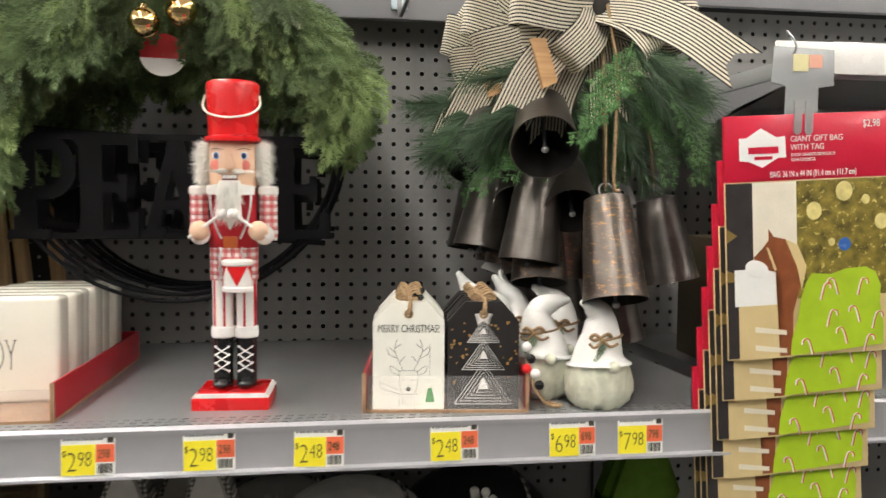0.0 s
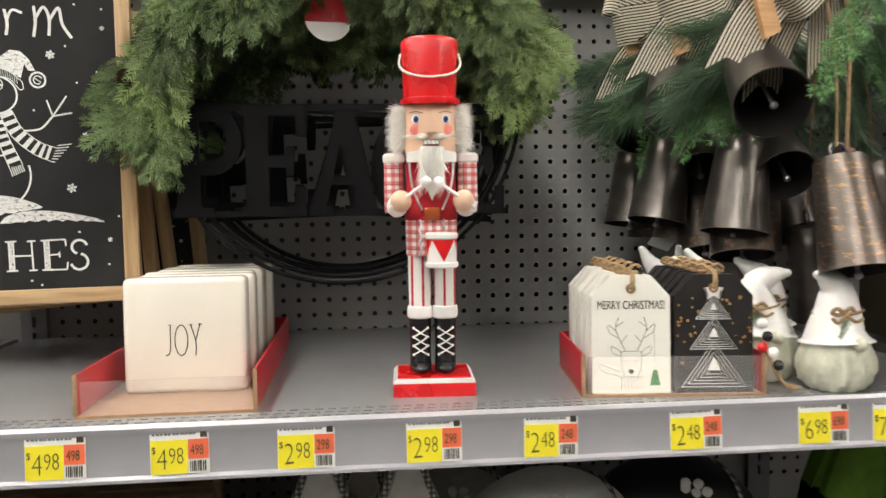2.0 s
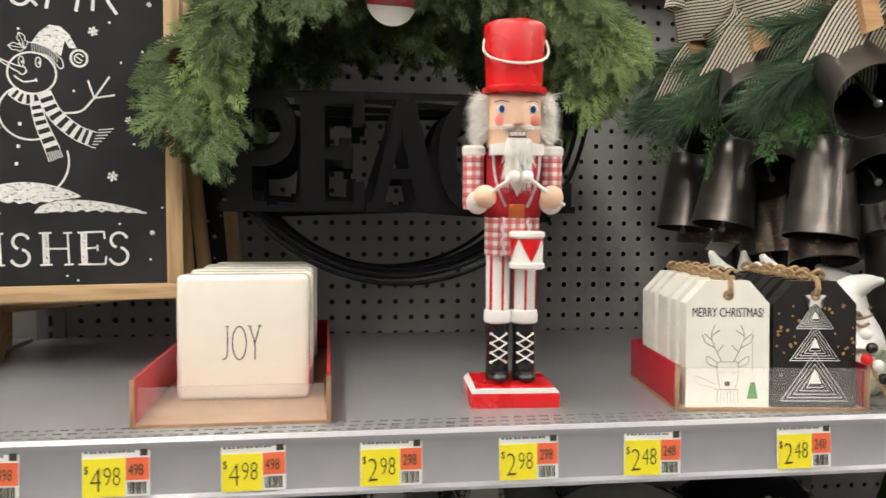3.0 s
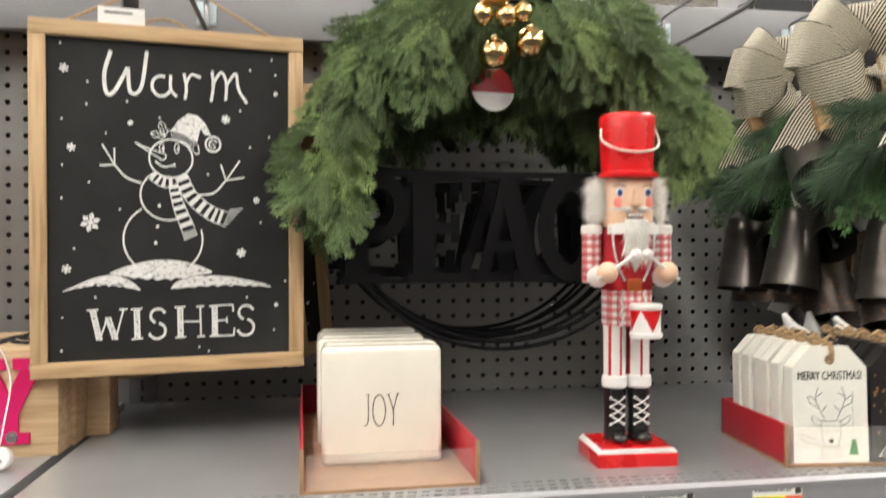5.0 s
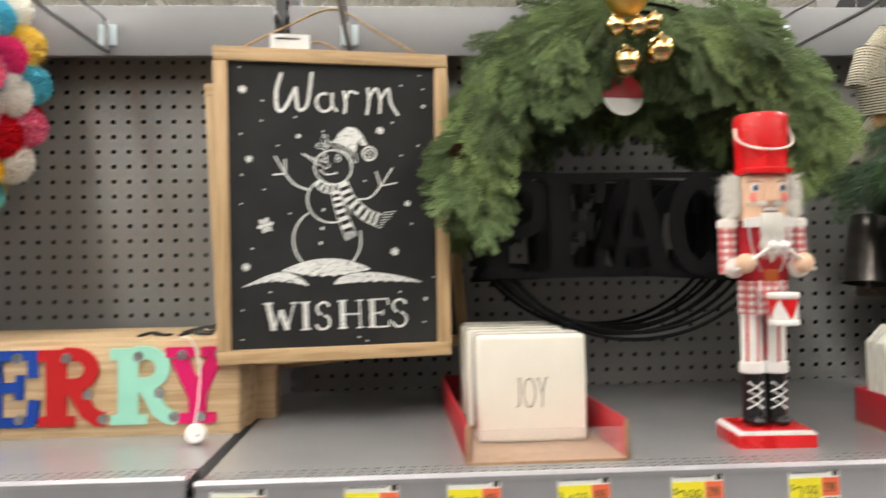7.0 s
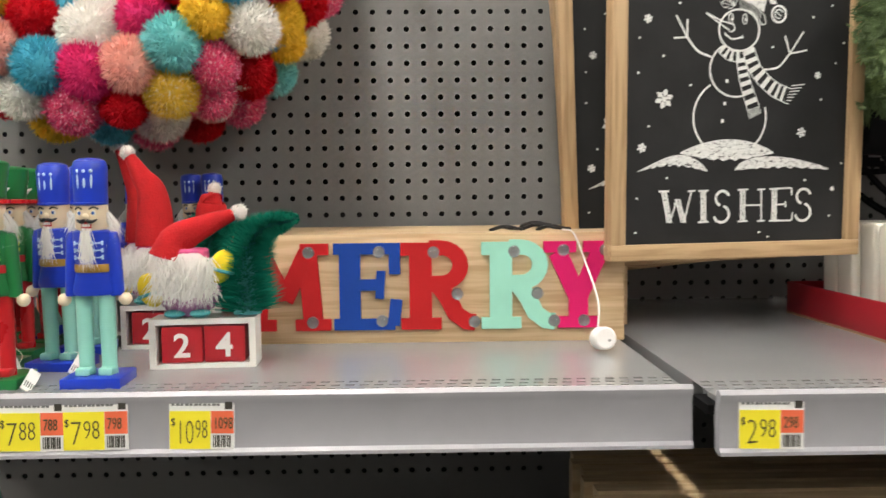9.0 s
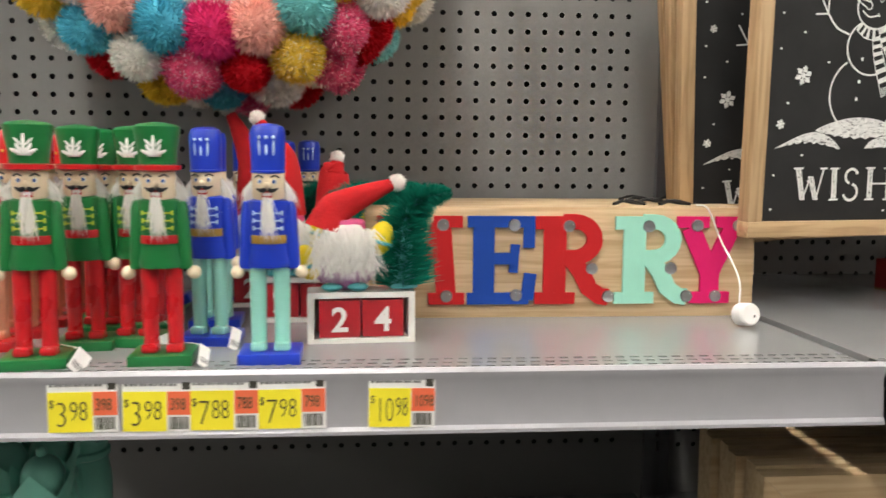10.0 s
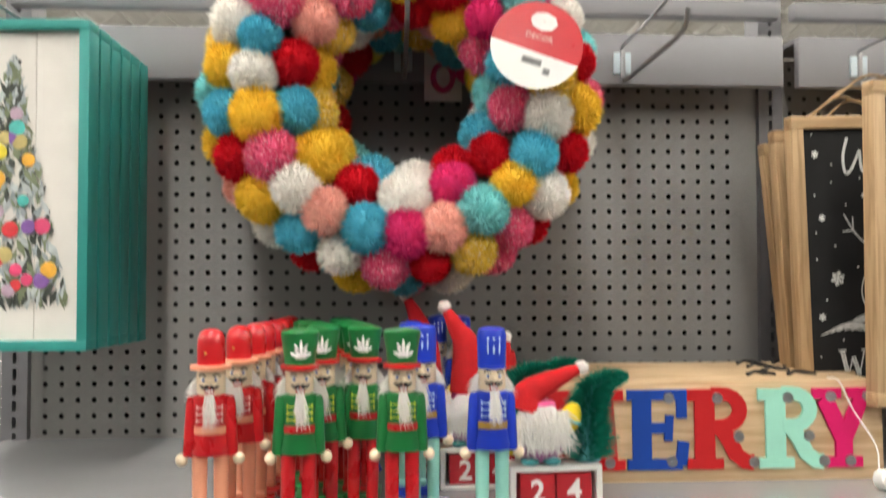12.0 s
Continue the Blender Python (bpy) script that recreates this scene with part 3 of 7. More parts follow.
    band(t, "chalk_scarf", [(0, 219), (6, 195), (17, 166)], 10, 15, 6, 0.55, "striped chalk scarf end")
    band(t, "chalk_scarf", [(9, 229), (20, 206), (40, 188), (58, 180)], 14, 17, 8, 0.55, "striped chalk scarf end")
    chalk(t, "chalk_fringe", [(1.1, (55 + 1.4 * k, 171.5 + 3.2 * k), (60 + 3.2 * k, 171 + 3.6 * k)) for k in range(7)] + [(1.1, (10 + 2.2 * k, 164 + 0.7 * k), (13 + 2.2 * k, 154 + k)) for k in range(7)], "chalk scarf fringe")
    # three drifts of snow
    for x0, x1, z0, top, skew, dip in ((-118, -37, 97, 17, 0.6, 7), (-69, 43, 116.5, 14.5, 0.52, -7), (-3, 112, 98, 14, 0.36, 3)):
        n = 22
        up = [(x0 + (x1 - x0) * k / n, z0 + top * math.sin(math.pi * (k / n) ** (math.log(0.5) / math.log(skew))) ** 0.8 if 0 < k < n else z0) for k in range(n + 1)]
        low = [(x, z0 + dip * math.sin(math.pi * k / n) + 1.6 * math.sin(2.3 * k) * math.sin(math.pi * k / n)) for k, (x, z) in enumerate(up)]
        bm = B()
        a = [bm.verts.new((x / 1000, CHALK_Y + 0.0002, z / 1000)) for x, z in up]
        b = [bm.verts.new((x / 1000, CHALK_Y + 0.0002, z / 1000 - 0.0006)) for x, z in low]
        for k in range(n):
            bm.faces.new((a[k], b[k], b[k + 1], a[k + 1]))
        stroke(bm, in_mm(up), 0.0016, CHALK_Y, 1)
        part("chalk_drift", bm, M_CHALKFILL, t, "rubbed chalk snow drift", smooth=False)


def paper_tag(parent, w, h, at, name="paper_tag", bars=3):
    """A small white tag with grey bars for print that is too small to read."""
    t = part(name, box(B(), -w / 2, w / 2, -0.0005, 0.0005, 0, h), M_PAPER, parent, "small white printed tag", at=at)
    bm = B()
    for k in range(bars):
        box(bm, -w * 0.36, w * (0.36 - 0.12 * (k % 2)), -0.0012, -0.0006, h * (0.2 + 0.55 * k / max(1, bars - 1)), h * (0.27 + 0.55 * k / max(1, bars - 1)))
    part("print", bm, M_INK, t)
    return t


def chalk_sign(at, rot, full=True):
    """A framed board, 302 x 401 mm, with a chalk snowman; its base is the middle of the lower edge."""
    W, Hh, F, D = 0.151, 0.401, 0.0175, 0.02
    t = thing("chalkboard_sign", at, "black chalkboard snowman sign in a pale wood frame on twine", "sign", "hanging chalkboard signs", rot)
    for z0, z1 in ((0, F), (Hh - F, Hh)):
        part("frame_rail", box(B(), -W, W, 0, D, z0, z1, 0.0012), M_WOOD, t)
    for x0, x1 in ((-W, -W + F), (W - F, W)):
        part("frame_stile", box(B(), x0, x1, 0.0004, D, F, Hh - F, 0.0012), M_WOODV, t)
    part("board", box(B(), -W + F, W - F, 0.007, 0.012, F, Hh - F), M_CHALKBOARD, t, "matt black board")
    chalk_words(t)
    chalk_snowman(t)
    bm = B()
    for x, z, r in FLAKES:
        for a in range(3):
            c, s = math.cos(a * math.pi / 3 + 0.3) * r, math.sin(a * math.pi / 3 + 0.3) * r
            stroke(bm, [((x - c) / 1000, (z - s) / 1000), ((x + c) / 1000, (z + s) / 1000)], 0.0006 + 0.00016 * r, 0.0068 - 0.0001 * a, 1)
        for a in range(6):
            c, s = math.cos(a * math.pi / 3 + 0.3) * r * 0.62, math.sin(a * math.pi / 3 + 0.3) * r * 0.62
            box(bm, (x + c) / 1000 - 0.00024 * r, (x + c) / 1000 + 0.00024 * r, 0.0056, 0.0062, (z + s) / 1000 - 0.00024 * r, (z + s) / 1000 + 0.00024 * r)
    for x, z in DOTS:
        box(bm, x / 1000 - 0.0011, x / 1000 + 0.0011, 0.006, 0.0069, z / 1000 - 0.001, z / 1000 + 0.001)
    part("chalk_snow", bm, M_CHALK, t, smooth=False, kind="stuff")
    rope = bend([(-0.125, 0.012, Hh - 0.004), (-0.06, 0.03, Hh + 0.035), (0.005, 0.05, Hh + 0.068), (0.06, 0.03, Hh + 0.035), (0.122, 0.012, Hh - 0.004)], 6)
    part("twine", tube(B(), rope, 0.0017, 6), M_JUTE, t, "thin jute twine")
    return t


front_sign = chalk_sign((-0.6095, 1.0876, 1.2905), (0, 0, 9.5))
paper_tag(front_sign, 0.05, 0.028, pose(-0.055, 0.004, 0.392), bars=2)
for x, y, z, roll, yaw in ((-0.634, 1.195, 1.274, 2.0, 3), (-0.622, 1.245, 1.268, 3.5, 2), (-0.604, 1.285, 1.262, 5.5, 1), (-0.568, 1.322, 1.266, 4.5, 0)):
    chalk_sign((x, y, z), (0, -roll, yaw))

# ---- price labels on the channel ----
def price_label(x, yf, dollars, cents, tilt=0.0):
    t = thing("price_label", (x, yf - 0.0046, 1.1685), "white price label with a yellow and an orange field", "price label", "shelf price labels", (-4, tilt, 0))
    part("paper", box(B(), 0, 0.052, -0.0008, 0, 0, 0.0405), M_PAPER, t)
    part("yellow_field", box(B(), 0.0005, 0.033, -0.0012, -0.0009, 0.0005, 0.031), M_YELLOW, t, "yellow price field")
    part("orange_field", box(B(), 0.0335, 0.0515, -0.0012, -0.0009, 0.013, 0.031), M_ORANGE, t, "orange field")
    bm = B()
    n = len(dollars)
    letters(bm, dollars, 0.0195, (0.0055, 0.0045), -0.0013, "LEFT", squeeze=0.72 if n == 1 else 0.52, bold=-0.0006)
    letters(bm, cents, 0.0150, (0.0160 if n == 1 else 0.0208, 0.0092), -0.0013, "LEFT", squeeze=0.64 if n == 1 else 0.47, bold=-0.0004)
    letters(bm, "$", 0.006, (0.0015, 0.0195), -0.0013, "LEFT", squeeze=0.8)
    letters(bm, dollars + cents, 0.009, (0.0355, 0.017), -0.0013, "LEFT", squeeze=0.6)
    part("price", bm, M_PRICE, t, "price " + dollars + "." + cents, smooth=False)
    bm = B()
    for k in range(9):
        box(bm, 0.035 + 0.0016 * k, 0.0357 + 0.0016 * k + 0.0003 * (k % 3), -0.0012, -0.0009, 0.002, 0.0115)
    box(bm, 0.0445, 0.0505, -0.0012, -0.0009, 0.0325, 0.0395)
    part("barcode", bm, M_INK, t, smooth=False, kind="stuff")
    bm = B()
    for k in range(11):
        box(bm, 0.002 + 0.0036 * k, 0.0044 + 0.0036 * k + 0.0006 * (k % 2), -0.0012, -0.0009, 0.0352, 0.0370)
    part("small_print", bm, M_FINE, t, smooth=False, kind="stuff")
    return t


for x, d, c in ((-0.7126, "2", "98"), (-0.5860, "4", "98"), (-0.4866, "4", "98"), (-0.3790, "4", "98"), (-0.2664, "2", "98"), (-0.1483, "2", "98"),
                (-0.0374, "2", "48"), (0.1063, "2", "48"), (0.2370, "6", "98"), (0.3147, "7", "98")):
    price_label(x, 0.824, d, c, random.uniform(-1.5, 1.5))
for x, d, c in ((-1.66, "3", "98"), (-1.5295, "3", "98"), (-1.4043, "3", "98"), (-1.3499, "3", "98"), (-1.2996, "7", "88"), (-1.2484, "7", "98"), (-1.1643, "10", "98")):
    price_label(x, 0.843, d, c, random.uniform(-1.0, 1.0))


# ---- display hooks on the rail ----
M_CLIP = material("pale_blue_plastic_clip", (0.62, 0.74, 0.8), 0.3, trans=0.25)
M_HOLDER = material("clear_label_holder", (0.85, 0.84, 0.82), 0.25, var=0.02)


def hook(x, label=True, reach=0.30):
    t = thing("display_hook", (x, 1.352, 1.7825), "steel wire display hook with a clear price holder on the rail", "display hook", "display hooks")
    part("clip", box(B(), -0.014, 0.014, -0.006, -0.0005, -0.018, 0.016, 0.0015), M_CLIP, t, "pale plastic clip")
    part("back_plate", box(B(), -0.004, 0.004, -0.0085, -0.0065, -0.03, 0.022, 0.001), M_STEEL, t)
    part("hook_wire", tube(B(), bend([(0.002, -0.007, -0.024), (0.002, -0.02, -0.03), (0.002, -reach * 0.5, -0.03), (0.002, -reach + 0.03, -0.028), (0.002, -reach + 0.008, -0.02), (0.002, -reach, -0.004)], 6), 0.0033, 8), M_STEEL, t)
    if label:
        part("label_wire", tube(B(), bend([(-0.002, -0.008, 0.012), (-0.002, -0.02, 0.024), (-0.002, -reach * 0.5, 0.024), (-0.002, -reach + 0.02, 0.03), (-0.002, -reach - 0.002, 0.036)], 6), 0.0024, 8), M_STEEL, t)
        h = part("label_holder", box(B(), -0.026, 0.026, -reach - 0.006, -reach - 0.0035, 0.012, 0.048, 0.001), M_HOLDER, t, "clear price holder with a faded label")
        part("yellow_field", box(B(), -0.024, 0.008, -reach - 0.0068, -reach - 0.0062, 0.014, 0.04), material("faded_yellow", (0.75, 0.68, 0.3), 0.5), h)
        part("orange_field", box(B(), 0.0085, 0.0245, -reach - 0.0068, -reach - 0.0062, 0.022, 0.04), material("faded_orange", (0.75, 0.3, 0.22), 0.5), h)
    return t


hook(-0.603)
hook(-0.232, reach=0.31)
hook(0.117, reach=0.285)
hook(0.345)
hook(-0.987, reach=0.28)
hook(-1.33, label=False, reach=0.3)
hook(-1.86)

# ---- ceramic JOY blocks in a card tray ----
def tray(at, rot, w, d, h, wall=0.003, front=0.0, label="open red card tray with corrugated edges"):
    """Its base is the middle of the front edge."""
    t = thing("display_tray", at, label, "tray", "display trays", rot)
    part("tray_bottom", box(B(), -w / 2, w / 2, 0, d, 0, wall), M_KRAFT, t)
    for s in (-1, 1):
        x0, x1 = (-w / 2, -w / 2 + wall) if s < 0 else (w / 2 - wall, w / 2)
        part("tray_side", box(B(), x0, x1, 0.003, d, wall, h, 0.0005), M_REDCARD, t, "red printed side")
        part("corrugated_edge", box(B(), x0 - 0.0006, x1 + 0.0006, -0.001, 0.0029, wall, h, 0.0006), M_KRAFT, t, "bare corrugated edge")
    part("tray_back", box(B(), -w / 2 + wall, w / 2 - wall, d - wall, d, wall, h), M_REDCARD, t)
    bm = box(B(), -w / 2 + 0.006, w / 2 - 0.006, 0.001, 0.0018, wall, front)
    ob = part("clear_front", bm, M_PLASTIC, t, "clear plastic front")
    ob.visible_shadow = False
    return t


LEAN = -math.degrees(math.atan(SLOPE))
tray((-0.3772, 0.877, shelf_z(0.877)), (LEAN, 0, 0.5), 0.172, 0.40, 0.043, front=0.036)


def joy_block(at, rot):
    t = thing("ceramic_block", at, "square cream ceramic block lettered JOY", "decor block", "ceramic JOY blocks", rot)
    part("block", box(B(), -0.0645, 0.0645, 0, 0.038, 0, 0.1245, 0.006, 4), M_CERAMIC, t)
    bm = B()
    for pts in (((-0.015, 0.073), (-0.015, 0.050), (-0.0165, 0.0425), (-0.020, 0.041)), ((0.0065, 0.074), (0.0115, 0.056), (0.0115, 0.040)), ((0.0165, 0.075), (0.0115, 0.056))):
        stroke(bm, pts, 0.0012, -0.0002, 4)
    oval = [(-0.0035 + 0.0068 * math.cos(a * math.pi / 10), 0.0570 + 0.0165 * math.sin(a * math.pi / 10)) for a in range(21)]
    stroke(bm, oval, 0.0012, -0.0002, 1)
    for x in (-0.015, 0.0065, 0.0165):
        stroke(bm, [(x - 0.002, 0.0738), (x + 0.002, 0.0738)], 0.0008, -0.0005, 1)
    part("lettering", bm, M_INK, t, "thin dark word JOY", smooth=False)
    return t


joy_first = joy_block((-0.3775, 0.9655, shelf_z(0.9655) + 0.003), (LEAN - 1.0, 0, 0))
for k in range(1, 6):
    y = 0.9655 + 0.0465 * k
    copy_thing(joy_first, pose(-0.3775 + random.uniform(-0.006, 0.004), y, shelf_z(y) + 0.003, LEAN - 1 - random.uniform(0, 1.5), 0, random.uniform(-1.5, 1.5)))

# ---- hanging-tag blocks in a card tray ----
M_TAGWHITE = material("white_washed_wood", (0.8, 0.79, 0.72), 0.5, var=0.04)
M_TAGBLACK = material("black_stained_wood", (0.016, 0.014, 0.014), 0.4, var=0.2)
M_GOLDDOT = material("gold_speck", (0.55, 0.3, 0.09), 0.4, metal=0.3)
M_GREENINK = material("green_ink", (0.05, 0.24, 0.06), 0.6)
M_BEAD = material("black_bead", (0.01, 0.01, 0.01), 0.15)
TAG = [(-0.0405, 0), (0.0405, 0), (0.0405, 0.1), (0.0205, 0.122), (-0.0205, 0.122), (-0.0405, 0.1)]


def jute_bow(parent, x, y, z, s=1.0):
    bm = B()
    tube(bm, bend([(x, y - 0.002, z), (x - 0.014 * s, y, z + 0.011 * s), (x - 0.022 * s, y + 0.003, z + 0.002), (x - 0.006, y, z), (x + 0.012 * s, y, z + 0.012 * s), (x + 0.023 * s, y + 0.003, z + 0.001), (x, y - 0.003, z)], 5), 0.0022, 6)
    tube(bm, bend([(x, y - 0.003, z), (x - 0.01, y - 0.005, z - 0.008), (x - 0.016, y - 0.004, z - 0.003)], 4), 0.0018, 6)
    tube(bm, bend([(x, y - 0.003, z), (x + 0.009, y - 0.005, z - 0.007), (x + 0.018, y - 0.004, z - 0.004)], 4), 0.0018, 6)
    return part("jute_bow", bm, M_JUTE, parent, "frayed jute twine bow")


def tag_block(at, rot, black):
    t = thing("tag_block", at, "black tag-shaped wooden block with a white line tree" if black else "white tag-shaped block lettered MERRY CHRISTMAS over a reindeer",
              "decor block", "black tag blocks" if black else "white tag blocks", rot)
    bm = prism(B(), TAG, 0, 0.019)
    part("block", bm, M_TAGBLACK if black else M_TAGWHITE, t)
    bm = B()
    tube(bm, bend([(0.0, -0.001, 0.108), (0.001, -0.004, 0.114), (0.002, 0.002, 0.124), (0.0, 0.010, 0.126)], 4), 0.0026, 6)
    part("twine_loop", bm, M_JUTE, t, "jute loop through the hole")
    jute_bow(t, 0.0, 0.010, 0.1245, 0.62)
    if not black:
        for k in range(2):
            part("bead", ball(B(), (0.006 + 0.007 * k, 0.012, 0.130 - 0.004 * k), 0.0042), M_BEAD, t, "black wooden bead")
    lathe_m = pose(0, -0.0002, 0.108, 90, 0, 0)
    part("eyelet", lathe(B(), [(0.0022, 0), (0.0052, 0), (0.0052, 0.0008), (0.0022, 0.0008)], 16, m=lathe_m, close=False), M_JUTE, t)
    bm = B()
    if black:
        for cx, top, bot, half in ((0, 0.102, 0.076, 0.018), (0, 0.079, 0.045, 0.024), (0, 0.053, 0.006, 0.033)):
            for k in range(5):
                f = 1 - 0.19 * k
                h = (top - bot) * f
                b0 = bot + (top - bot) * 0.07 * k
                tri = [(cx - half * f, b0), (cx, b0 + h), (cx + half * f, b0), (cx - half * f, b0)]
                stroke(bm, tri, 0.0008, -0.0001 * k, 1)
            bmv = [bm.verts.new((cx + dx * half * 0.2, -0.0006, bot + (top - bot) * z)) for dx, z in ((-1, 0.36), (1, 0.36), (0, 0.66))]
            bm.faces.new(bmv)
        star = [(0.011 * (1 if k % 2 == 0 else 0.45) * math.sin(k * math.pi / 5), 0.107 + 0.011 * (1 if k % 2 == 0 else 0.45) * math.cos(k * math.pi / 5)) for k in range(10)]
        f = bm.faces.new([bm.verts.new((x, -0.0009, z - 0.002)) for x, z in star])
        bmesh.ops.triangulate(bm, faces=[f])
        part("printed_tree", bm, M_WHITE, t, "white line-art tree with a star", smooth=False)
        bm = B()
        rg = random.Random(3)
        for _ in range(60):
            x, z = rg.uniform(-0.038, 0.038), rg.uniform(0.03, 0.1)
            if abs(x) > 0.005 + (0.1 - z) * 0.34 and abs(x) < 0.039:
                lathe(bm, [(0.0004, 0), (rg.uniform(0.0008, 0.0017), 0)], 8, m=pose(x, -0.0003, z, 90, 0, 0), close=False)
        part("gold_dots", bm, M_GOLDDOT, t, "scattered gold dots", smooth=False, kind="stuff")
    else:
        letters(bm, "MERRY CHRISTMAS!", 0.0088, (0, 0.087), -0.0001, squeeze=0.62)
        part("lettering", bm, M_INK, t, "words MERRY CHRISTMAS!", smooth=False)
        bm = B()
        for s in (-1, 1):
            stroke(bm, [(s * 0.006, 0.044), (s * 0.012, 0.056), (s * 0.016, 0.068), (s * 0.013, 0.079)], 0.0007, 0, 4)
            for a, b in (((0.0125, 0.057), (0.022, 0.062)), ((0.015, 0.064), (0.023, 0.071)), ((0.0155, 0.069), (0.008, 0.074)), ((0.022, 0.062), (0.025, 0.07)), ((0.01, 0.053), (0.004, 0.06))):
                stroke(bm, [(s * a[0], a[1]), (s * b[0], b[1])], 0.0007, -0.0002, 1)
            stroke(bm, [(s * 0.009, 0.042), (s * 0.02, 0.049), (s * 0.019, 0.042), (s * 0.010, 0.038)], 0.0006, -0.0003, 4)
            stroke(bm, [(s * 0.0105, 0.043), (s * 0.010, 0.028), (s * 0.007, 0.018)], 0.0006, -0.0004, 4)
            stroke(bm, [(s * 0.003, 0.034), (s * 0.0055, 0.0325), (s * 0.008, 0.034)], 0.0005, 0, 3)
        stroke(bm, [(-0.01, 0.0435), (0.01, 0.0435)], 0.0006, 0, 1)
        for k in range(7):
            stroke(bm, [(-0.010 + 0.0033 * k, 0.004), (-0.010 + 0.0033 * k, 0.017)], 0.0004, 0, 1)
        stroke(bm, [(-0.011, 0.017), (0.011, 0.017)], 0.0006, -0.0002, 1)
        stroke(bm, [(-0.011, 0.003), (-0.011, 0.017), (-0.028, 0.022), (-0.032, 0.03), (-0.012, 0.022)], 0.0005, 0, 4)
        stroke(bm, [(0.024, 0.074), (0.024, 0.03)], 0.0004, -0.0001, 1)
        part("printed_reindeer", bm, M_FINE, t, "thin line-art reindeer", smooth=False)
        bm = ball(B(), (0, 0, 0.0225), 0.003, 10, 6, (1, 0.15, 0.8))
        part("printed_nose", bm, M_INK, t)
        bm = B()
        bm.faces.new([bm.verts.new((x, -0.0003, z)) for x, z in ((0.019, 0.008), (0.030, 0.008), (0.0265, 0.024), (0.0225, 0.024))])
        part("printed_bell", bm, M_GREENINK, t, "small green printed bell")
    return t


TYAW = -6.5
tr0 = pose(0.130, 0.870, shelf_z(0.870), LEAN, 0, TYAW)
tray((0.130, 0.870, shelf_z(0.870)), (LEAN, 0, TYAW), 0.188, 0.165, 0.045, front=0.042, label="short red card tray with a clear front for tag blocks")
for black, x0, z0 in ((False, -0.0425, 0.0), (True, 0.0425, 0.0)):
    first = tag_block((0, 0, 0), (0, 0, 0), black)
    first.matrix_world = tr0 @ pose(x0, 0.004, 0.0035, -1.5)
    for k in range(1, 6):
        copy_thing(first, tr0 @ pose(x0 + random.uniform(-0.002, 0.002), 0.004 + 0.0258 * k, 0.0035 + random.uniform(0, 0.001), -1.5 - random.uniform(0, 2)))

bm = B()
rope_pts = bend([(0.222, 0.868, 1.262), (0.226, 0.86, 1.25), (0.232, 0.855, 1.232), (0.246, 0.856, 1.216), (0.262, 0.862, 1.2135), (0.25, 0.872, 1.215)], 5)
gar = thing("bead_garland", (0, 0, 0), "jute string of black white and red beads trailing on the shelf", "garland")
part("string", tube(bm, rope_pts, 0.002, 6), M_JUTE, gar)
for k, (p, mm) in enumerate((((0.222, 0.866, 1.281), M_WHITE), ((0.226, 0.862, 1.268), M_BEAD), ((0.221, 0.862, 1.257), M_RED), ((0.230, 0.857, 1.252), M_WHITE), ((0.234, 0.854, 1.2395), M_BEAD))):
    part("bead", ball(B(), p, 0.0056, 14, 9), mm, gar)

# ---- fibres ----
def fibres(bm, roots, length, width, seed=1, droop=0.0, spread=0.35, curl=0.2):
    """Thin tapering blades from (point, direction) pairs."""
    rg = random.Random(seed)
    for p, d in roots:
        p, d = Vector(p), Vector(d).normalized()
        d = (d + Vector((rg.uniform(-1, 1), rg.uniform(-1, 1), rg.uniform(-1, 1))) * spread).normalized()
        side = d.cross(Vector((rg.uniform(-1, 1), rg.uniform(-1, 1), rg.uniform(-1, 1)))).normalized() * width
        ln = length * rg.uniform(0.65, 1.1)
        q = p + d * ln * 0.55 + Vector((0, 0, -droop * ln * 0.2))
        e = p + d * ln + Vector((rg.uniform(-curl, curl), rg.uniform(-curl, curl), -droop)) * ln * 0.5
        v = [bm.verts.new(c) for c in (p - side, p + side, q + side * 0.7, q - side * 0.7, e)]
        bm.faces.new((v[0], v[1], v[2], v[3]))
        bm.faces.new((v[3], v[2], v[4]))
    return bm


def on_ball(n, c, r, scale=(1, 1, 1), seed=1, keep=None):
    rg = random.Random(seed)
    out = []
    while len(out) < n:
        d = Vector((rg.gauss(0, 1), rg.gauss(0, 1), rg.gauss(0, 1))).normalized()
        if keep is None or keep(d):
            p = Vector((c[0] + d.x * r * scale[0], c[1] + d.y * r * scale[1], c[2] + d.z * r * scale[2]))
            out.append((p, Vector((d.x / scale[0], d.y / scale[1], d.z / scale[2]))))
    return out


# ---- the tall nutcracker ----
M_PLAID = stripe_material("red_plaid_cloth", (0.78, 0.72, 0.7), (0.55, 0.02, 0.03), 0, 0.0085, 0.5, second=2, line2=(0.05, 0.03, 0.03), pitch2=0.017, width2=0.05)
M_STRIPE = stripe_material("white_red_striped_paint", (0.82, 0.8, 0.77), (0.55, 0.01, 0.02), 0, 0.0115, 0.22, rough=0.45)
M_VELVET = material("deep_red_felt", (0.4, 0.008, 0.018), 0.9, var=0.1, scale=80, bump=0.4, bscale=900)
M_ROSY = material("rosy_cheek_paint", (0.8, 0.24, 0.2), 0.5, var=0.15, scale=200)
M_IRIS = material("blue_iris_paint", (0.05, 0.14, 0.42), 0.25)
M_MAROON = material("dark_mouth_paint", (0.1, 0.01, 0.01), 0.5)
M_CORD = material("white_cord", (0.8, 0.77, 0.68), 0.8, var=0.1, scale=300, bump=0.4, bscale=900)
